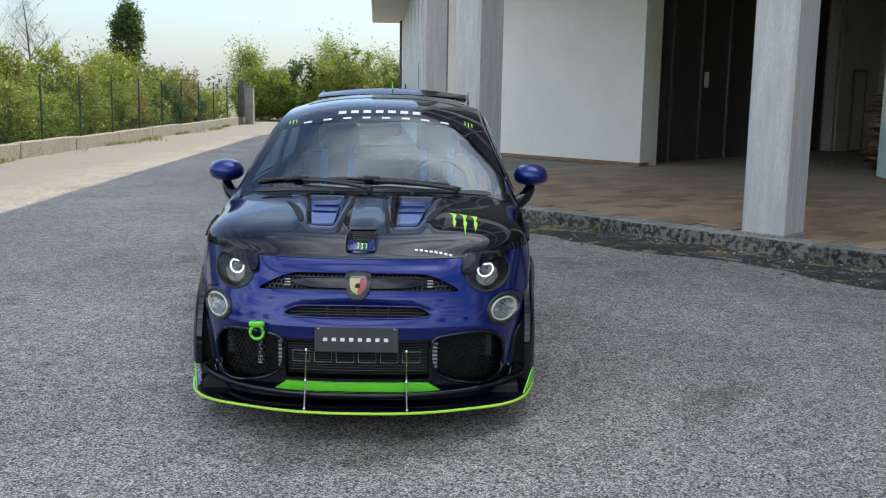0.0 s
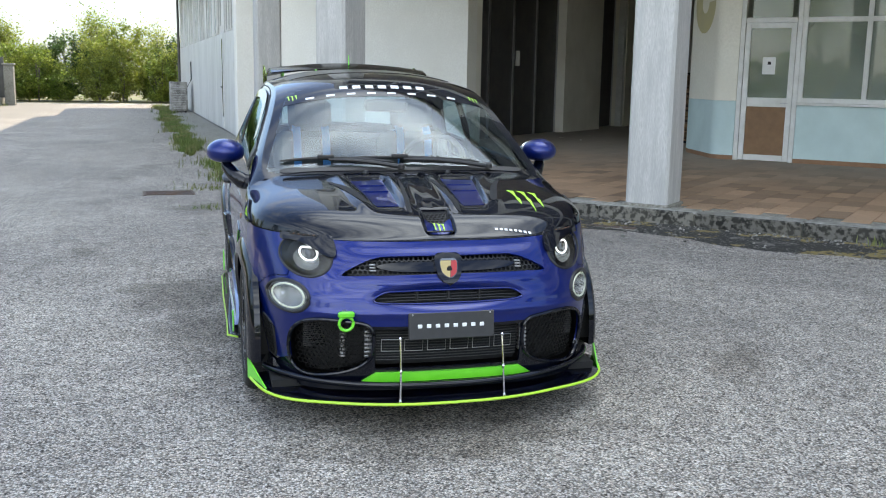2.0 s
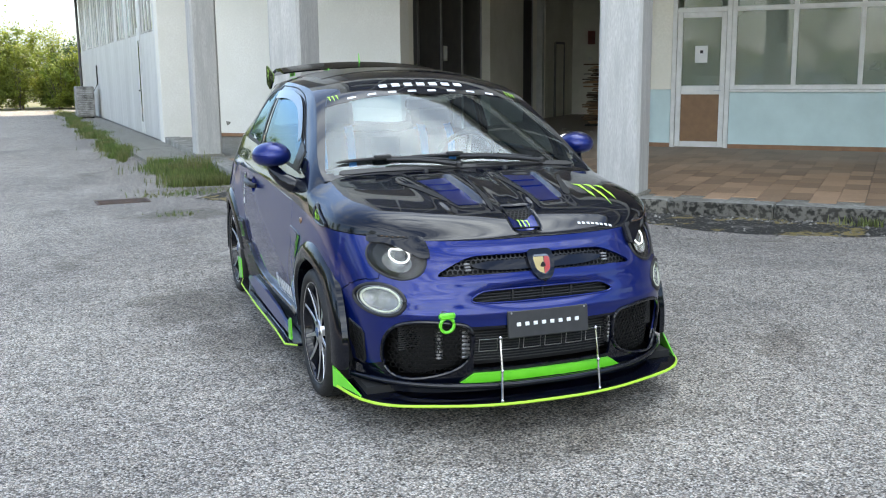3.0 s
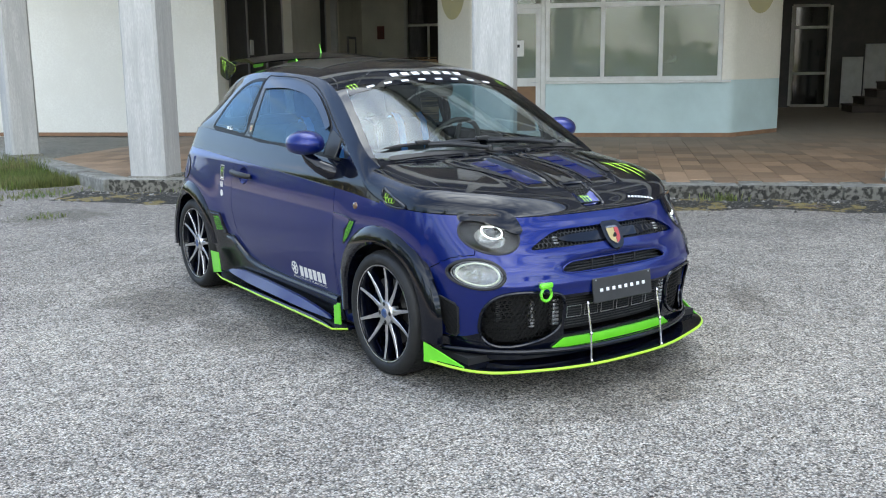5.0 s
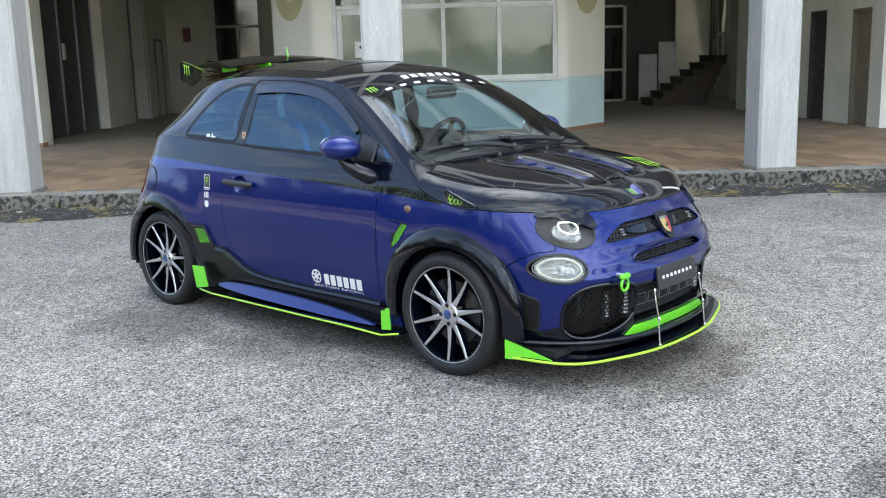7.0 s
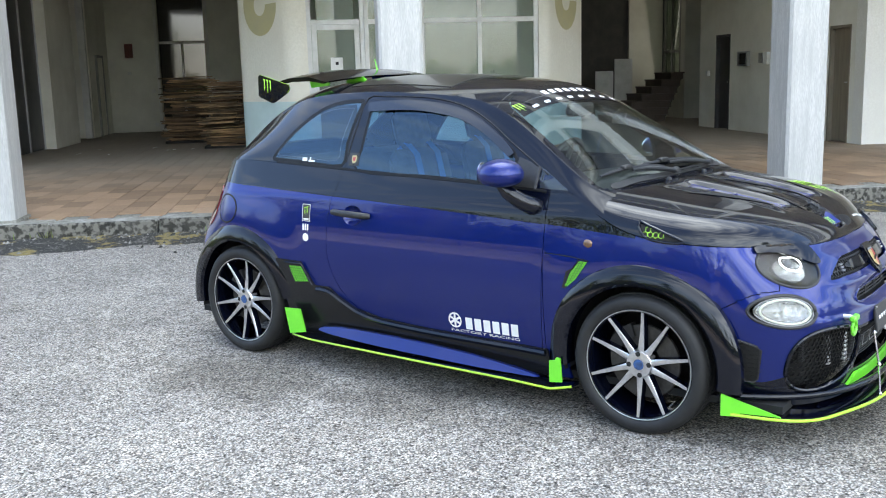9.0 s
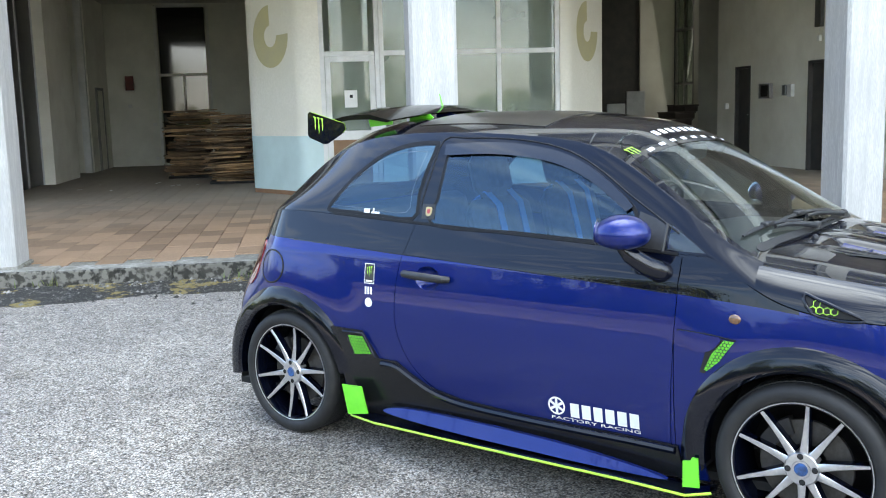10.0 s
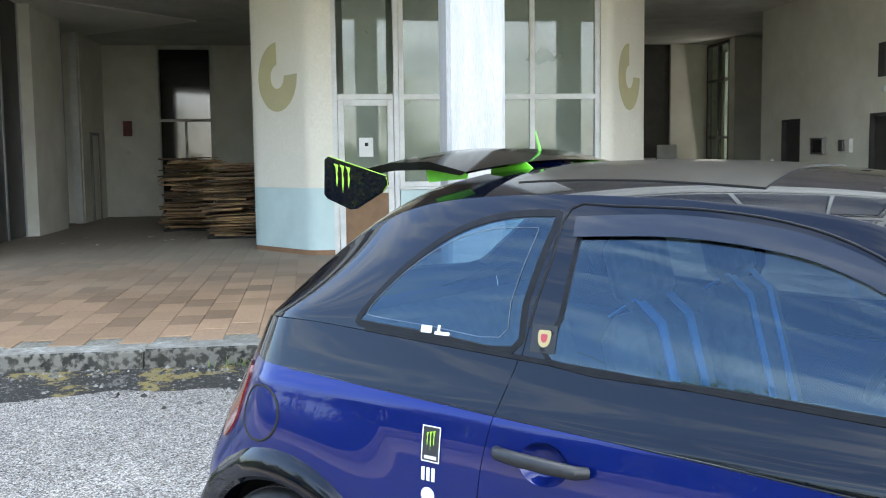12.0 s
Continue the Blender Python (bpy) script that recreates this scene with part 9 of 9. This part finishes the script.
# a belt of bushes on the far side of the yard, behind the walk
x = -8.0
while x < 30:
    bush(x, -30 + rnd.uniform(-0.5, 0.5), rnd.choice((0, 2, 4, 5)), rnd.uniform(1.2, 1.7), rnd.uniform(0, 6.3), "leafy bush on the far side of the yard")
    x += 1.9
for i, (x, y, h, mat, per, sp, nm, lab) in enumerate((
        (-5.5, 45.5, 3.5, M_LEAF, 70, 0.42, "young_tree", "young light green tree with layered branches"),
        (-9.6, 45.8, 3.1, M_LEAFY, 70, 0.42, "young_tree", "young tree in yellow-green leaf"),
        (-2.9, 46.0, 2.9, M_LEAFY, 45, 0.40, "young_tree", "thin spring tree in pale leaf"),
        (4.2, 47.0, 4.4, M_LEAF, 60, 0.45, "young_tree", "young light green tree with layered branches"),
        (-12.0, 30.0, 2.1, M_LEAFY, 50, 0.35, "young_tree", "young tree in yellow-green leaf"),
        (-12.5, 23.0, 1.8, M_LEAFY, 35, 0.35, "young_tree", "half-bare tree in early leaf"),
        (-13.0, 36.0, 2.4, M_LEAFY, 45, 0.38, "young_tree", "young tree in yellow-green leaf"),
        (-14.5, 21.5, 4.6, None, 0, 0.3, "bare_tree", "bare branching tree not yet in leaf"),
        (-17.5, 31.0, 5.6, None, 0, 0.3, "bare_tree", "bare branching tree not yet in leaf"),
        (-19.0, 42.0, 6.0, None, 0, 0.3, "bare_tree", "bare branching tree not yet in leaf"),
        (-15.5, 17.0, 4.4, None, 0, 0.3, "bare_tree", "bare branching tree not yet in leaf"),
        (-16.5, 25.5, 4.8, None, 0, 0.3, "bare_tree", "bare branching tree not yet in leaf"),
        # out of view; those beside the fence are added to darken the car's reflections
        (-13.5, 6.0, 4.6, M_LEAF, 60, 0.55, "yard_tree", "broad tree in fresh green leaf"),
        (-14.0, -6.0, 5.0, M_LEAF, 60, 0.55, "yard_tree", "broad tree in fresh green leaf"),
        (-13.0, -16.0, 4.6, M_LEAFY, 60, 0.55, "yard_tree", "broad tree in fresh green leaf"),
        (-14.2, 0.4, 4.4, M_LEAFD, 60, 0.55, "yard_tree", "broad dark green tree"),
        (-13.6, 11.0, 3.6, M_LEAF, 60, 0.5, "yard_tree", "broad tree in fresh green leaf"),
        (-13.8, -11.0, 4.8, M_LEAF, 60, 0.55, "yard_tree", "broad tree in fresh green leaf"),
        (-4.0, -34.0, 8.0, M_LEAF, 80, 0.65, "yard_tree", "broad tree in fresh green leaf"),
        (6.0, -33.0, 7.0, M_LEAFD, 80, 0.6, "yard_tree", "broad dark green tree"),
        (16.0, -35.0, 9.0, M_LEAF, 80, 0.7, "yard_tree", "broad tree in fresh green leaf"),
        (26.0, -30.0, 8.0, M_LEAF, 80, 0.7, "yard_tree", "broad tree in fresh green leaf"))):
    tree(nm, lab, x, y, h, 0.05 + 0.012 * h if mat is not None else 0.02 + 0.008 * h, 300 + i, mat, 0.06 if h < 6.6 else 0.12, per * 2, sp, 9 if mat is not None else 30, 0.42, 0.22)
# tall dense poplar far off
rng = np.random.default_rng(77)
pop = thing("poplar_tree", "tall dense dark green columnar tree far off", "tree", matrix=Matrix.Translation((-38.3, 115.0, -0.01)))
bm = bmesh.new()
tube(bm, [(0, 0, 0), (0.1, 0, 6), (0, 0.1, 11)], [0.35, 0.22, 0.05], 8)
part("trunk", bm, M_BARK, pop)
pts = clumps(rng, 190, 60, (0, 0, 7.0), (1.75, 1.75, 4.9), 0.36)
o = new("crown", leaf_mesh("crown", pts, 0.20, M_LEAFD, rng))
o.parent = pop
# distant tree line and a red roof
rng = np.random.default_rng(90)
pts = []
for k in range(420):
    a = rng.uniform(-1.25, 0.65)
    r = rng.uniform(95, 150)
    h = rng.uniform(1.0, 3.4)
    pts.append(np.array([math.sin(a) * r, math.cos(a) * r, h * 0.5]) + np.clip(rng.normal(size=(60, 3)), -1.7, 1.7) * np.array([2.6, 2.6, h * 0.30]))
pts = np.concatenate(pts)
pts[:, 2] = np.abs(pts[:, 2])
o = new("far_woods", leaf_mesh("far_woods", pts, 0.26, M_LEAFD, rng))
tagged(o, "low dark line of woods far off", "woods", kind="stuff")
shed = thing("far_shed", "low red-walled shed beyond the hedge", "shed", matrix=Matrix.Translation((-27.5, 52.0, 0)) @ Matrix.Rotation(0.4, 4, 'Z'))
M_REDW = material("red boards", (0.25, 0.03, 0.03), 0.7, color2=(0.18, 0.03, 0.03), scale=1.0)
bar_box("shed_wall", -2.2, 2.2, -1.5, 1.5, 0, 2.6, M_REDW, shed)
b = bmesh.new()
prism(b, [(-2.5, 2.6), (2.5, 2.6), (0, 3.4)], -1.8, 1.8, Matrix(((1, 0, 0, 0), (0, 0, 1, 0), (0, 1, 0, 0), (0, 0, 0, 1))))
part("shed_roof", b, M_DARKDOOR, shed, smooth=False)


# grass along the path and weeds by the kerb
def blades(name, places, h, rng, label):
    V, F_ = [], []
    for x, y, z in places:
        a = rng.uniform(0, 2 * math.pi)
        hh = h * rng.uniform(0.45, 1.25)
        w = 0.003 + 0.004 * rng.uniform()
        lx, ly = math.cos(a) * hh * rng.uniform(0.1, 0.6), math.sin(a) * hh * rng.uniform(0.1, 0.6)
        px, py = -math.sin(a) * w, math.cos(a) * w
        i = len(V)
        V += [(x - px, y - py, z), (x + px, y + py, z), (x + lx * 0.4 + px * 0.7, y + ly * 0.4 + py * 0.7, z + hh * 0.6), (x + lx * 0.4 - px * 0.7, y + ly * 0.4 - py * 0.7, z + hh * 0.6), (x + lx, y + ly, z + hh)]
        F_ += [(i, i + 1, i + 2, i + 3), (i + 3, i + 2, i + 4)]
    o = new(name, mesh_from(name, V, F_, M_GRASS))
    return tagged(o, label, "grass", kind="stuff")


rng = np.random.default_rng(5)
pl = []
for _ in range(26000):
    y = 8.6 + 28 * rng.uniform() ** 1.5
    edge = -1.02 - 0.055 * (y - 12)
    w = 0.75 + 0.35 * math.sin(y * 1.3) + 0.2 * math.sin(y * 3.7)
    x = edge + 0.08 + rng.normal() * 0.15 * w + 0.08 * math.sin(y * 2.2)
    if y < 12.2:
        x = -0.50 + rng.normal() * 0.26 + (12.2 - y) * 0.10
    if noise.noise((x * 1.6, y * 0.8, 3.0)) > -0.22:
        pl.append((x, y, 0.0))
blades("verge_grass", pl, 0.125, rng, "strip of rough grass along the wing wall")
pl = [(-0.10 + rng.normal() * 0.16, 10.6 + rng.normal() * 0.5, 0.0) for _ in range(420)]
blades("weed", pl, 0.24, rng, "taller green weeds at the end of the grass strip")
pl = []
for _ in range(5200):
    y = -2 + 39 * rng.uniform()
    x = FX + 0.12 + abs(rng.normal()) * 0.16 * (1 + 0.8 * math.sin(y * 0.9))
    if noise.noise((x, y * 0.5, 9.0)) > 0.0:
        pl.append((x, y, 0.0))
blades("fence_grass", pl, 0.11, rng, "weedy grass at the foot of the fence wall")
for x_, y_, n_, rx, ry in ((-0.70, 7.75, 120, 0.22, 0.12), (-0.86, 6.1, 70, 0.13, 0.10), (-0.43, 8.05, 200, 0.35, 0.2)):
    pl = [(x_ + rng.normal() * rx, y_ + rng.normal() * ry, 0.0) for _ in range(n_)]
    blades("weed", pl, 0.045, rng, "low dark weeds in the cracked asphalt")
for s_, d_, n_ in ((1.55, 5.30, 110), (-2.6, 5.40, 30), (9.9, 5.70, 40), (-4.35, 5.45, 24)):
    pl = [tuple(sdw(s_ + rng.normal() * 0.11, d_ + rng.normal() * 0.035, 0.0 if d_ < 5.5 else PLAT_Z)) for _ in range(n_)]
    blades("weed", pl, 0.10, rng, "tuft of weeds growing at the kerb")

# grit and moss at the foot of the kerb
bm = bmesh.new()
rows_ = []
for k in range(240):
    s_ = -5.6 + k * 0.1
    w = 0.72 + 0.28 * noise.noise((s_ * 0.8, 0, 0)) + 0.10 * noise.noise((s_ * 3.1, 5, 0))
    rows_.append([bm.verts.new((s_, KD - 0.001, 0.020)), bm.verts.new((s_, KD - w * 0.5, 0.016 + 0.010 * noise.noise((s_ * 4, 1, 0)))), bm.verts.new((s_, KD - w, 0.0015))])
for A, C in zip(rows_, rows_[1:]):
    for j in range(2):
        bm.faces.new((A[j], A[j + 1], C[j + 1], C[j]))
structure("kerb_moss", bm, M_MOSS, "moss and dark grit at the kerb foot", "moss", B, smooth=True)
rng = np.random.default_rng(8)
V, F_ = [], []
for _ in range(9000):
    s_ = rng.uniform(-5.5, 15)
    d_ = KD - abs(rng.normal()) * 0.34 - 0.01
    r = 0.004 + 0.020 * rng.uniform() ** 3
    c = np.array([s_, d_, r * 0.4 + (0.012 if KD - d_ < 0.25 else 0)])
    i = len(V)
    pts = [c + r * rng.uniform(0.7, 1.3) * np.array(v) for v in ((1, 0, -0.2), (0, 1, -0.2), (-1, 0, -0.2), (0, -1, -0.2), (0.1, 0.1, 0.75))]
    V += [tuple(p) for p in pts]
    F_ += [(i, i + 1, i + 4), (i + 1, i + 2, i + 4), (i + 2, i + 3, i + 4), (i + 3, i, i + 4)]
M_GRIT = material("grey grit", (0.22, 0.21, 0.19), 0.9, color2=(0.025, 0.023, 0.018), scale=9.0, random_tint=0.7, island=True)
o = new("loose_grit", mesh_from("loose_grit", V, F_, M_GRIT))
o.matrix_basis = B
tagged(o, "loose grey grit swept against the kerb", "grit", kind="stuff")

for nm, lab, s0, s1, d0, d1, ang in (("manhole_cover", "rusty square iron manhole cover in the asphalt", -1.40, -0.72, 4.98, 5.40, 0), ("manhole_cover", "rusty square iron manhole cover in the asphalt", 2.02, 2.72, 5.02, 5.42, 0)):
    e = thing(nm, lab, "manhole cover", "manhole covers", matrix=B @ Matrix.Translation((s0, d0, 0.0)))
    bar_box("plate", 0, s1 - s0, 0, d1 - d0, -0.01, 0.012, M_RUST, e, "", 0.004)
    for a0, a1, c0, c1 in ((-0.04, -0.006, -0.04, d1 - d0 + 0.04), (s1 - s0 + 0.006, s1 - s0 + 0.04, -0.04, d1 - d0 + 0.04), (-0.004, s1 - s0 + 0.004, -0.04, -0.006)):
        bar_box("rim", a0, a1, c0, c1, -0.01, 0.008, M_CONCRETE, e)
e = thing("drain_grate", "flat iron drain grate in the asphalt", "drain", matrix=Matrix.Translation((-1.55, 7.25, 0)) @ Matrix.Rotation(radians(4), 4, 'Z'))
for k in range(9):
    bar_box("bar", 0.0, 0.52, 0.045 * k, 0.045 * k + 0.026, -0.01, 0.006, M_RUST, e)
for a in (-0.03, 0.522):
    bar_box("rim", a, a + 0.028, -0.02, 0.41, -0.01, 0.007, M_RUST, e)

# ---- kerb stones and floor tiles ----
M_KERB = material("lichened kerb stone", (0.44, 0.43, 0.405), 0.95, color2=(0.16, 0.15, 0.125), scale=4.0, detail=10, fine=(0.16, 0.155, 0.13), fine_scale=22, fine_amount=0.5, bump=0.45, bump_scale=45, random_tint=0.12)
kerb = thing("kerb", "worn grey kerb of separate stones with near-black front faces", "kerb", kind="structure", matrix=B.copy())
bm = bmesh.new()
box(bm, 0.004, 0.996, 0.0, 0.30, -0.02, PLAT_Z + 0.004, 0.014)
kmesh = bpy.data.meshes.new("kerb_stone")
bm.to_mesh(kmesh)
bm.free()
kmesh.materials.append(M_KERB)
kmesh.materials.append(material("near-black kerb face", (0.016, 0.0155, 0.012), 0.95, color2=(0.060, 0.056, 0.046), scale=5.0, detail=12, fine=(0.15, 0.14, 0.12), fine_scale=20, fine_amount=0.14, bump=0.6, bump_scale=40, random_tint=0.2))
# the front face of each stone takes the near-black material
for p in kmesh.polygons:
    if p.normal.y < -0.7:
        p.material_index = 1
rnd = random.Random(2)
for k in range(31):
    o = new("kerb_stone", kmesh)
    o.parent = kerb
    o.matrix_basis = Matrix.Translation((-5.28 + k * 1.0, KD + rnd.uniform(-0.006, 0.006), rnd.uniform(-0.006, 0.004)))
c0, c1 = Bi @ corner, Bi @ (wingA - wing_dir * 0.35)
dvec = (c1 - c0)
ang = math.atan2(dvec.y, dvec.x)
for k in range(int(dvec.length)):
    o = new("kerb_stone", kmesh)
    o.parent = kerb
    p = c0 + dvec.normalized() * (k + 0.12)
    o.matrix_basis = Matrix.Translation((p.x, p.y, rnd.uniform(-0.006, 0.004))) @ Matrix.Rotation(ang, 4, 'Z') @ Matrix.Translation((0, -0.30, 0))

M_TILE = material("brown clay tile", (0.32, 0.20, 0.125), 0.68, color2=(0.22, 0.14, 0.09), scale=1.2, fine=(0.34, 0.22, 0.14), fine_scale=50, fine_amount=0.4, random_tint=0.34, rough2=0.8)
M_TILEJ = material("brown clay tiles", (0.32, 0.20, 0.125), 0.68, color2=(0.22, 0.14, 0.09), scale=1.0, fine=(0.34, 0.22, 0.14), fine_scale=50, fine_amount=0.4, random_tint=0.30, island=True, rough2=0.8)
for _m in (M_TILE, M_TILEJ):
    dusty(_m, 8.0, 13.5, (0.30, 0.265, 0.225))
floor = thing("floor", "brown clay tile floor of the portico, dusty indoors", "floor", kind="structure", matrix=B.copy())
TW, TL = 0.25, 0.5
bm = bmesh.new()
box(bm, 0.002, TW - 0.002, 0.002, TL - 0.002, PLAT_Z - 0.012, PLAT_Z, 0.0025)
tmesh = bpy.data.meshes.new("tile")
bm.to_mesh(tmesh)
bm.free()
tmesh.materials.append(M_TILE)
V, F_ = [], []
n_single = 0
for i in range(-30, 70):
    for j in range(0, 38):
        s_ = i * TW
        d_ = KD + 0.31 + j * TL - (TL / 2 if i % 2 else 0)
        if d_ < KD + 0.30:
            d_ = KD + 0.31
            short = True
        cs, cd = s_ + TW / 2, d_ + TL / 2
        wx = (B @ Vector((cs, cd, 0))).x
        wy = (B @ Vector((cs, cd, 0))).y
        if wx < 0.34 - 0.03 * (wy - 7.5) or cd > 23.6:
            continue
        if i % 2 and j == 0:
            continue
        if -17 <= i <= 14 and j < 9 and n_single < 300:
            o = new("tile", tmesh)
            o.parent = floor
            o.matrix_basis = Matrix.Translation((s_, d_, (i * 7 + j * 13) % 5 * 0.0006))
            n_single += 1
        else:
            k = len(V)
            x0, x1, y0, y1, z = s_ + 0.002, s_ + TW - 0.002, d_ + 0.002, d_ + TL - 0.002, PLAT_Z - 0.0005 * ((i * 5 + j * 3) % 4)
            V += [(x0, y0, z), (x1, y0, z), (x1, y1, z), (x0, y1, z), (x0, y0, z - 0.01), (x1, y0, z - 0.01), (x1, y1, z - 0.01), (x0, y1, z - 0.01)]
            F_ += [(k, k + 1, k + 2, k + 3), (k, k + 4, k + 5, k + 1), (k + 1, k + 5, k + 6, k + 2), (k + 2, k + 6, k + 7, k + 3), (k + 3, k + 7, k + 4, k)]
o = new("tiles", mesh_from("tiles", V, F_, M_TILEJ))
o.parent = floor
tagged(o, "brown clay tiles", kind="stuff")
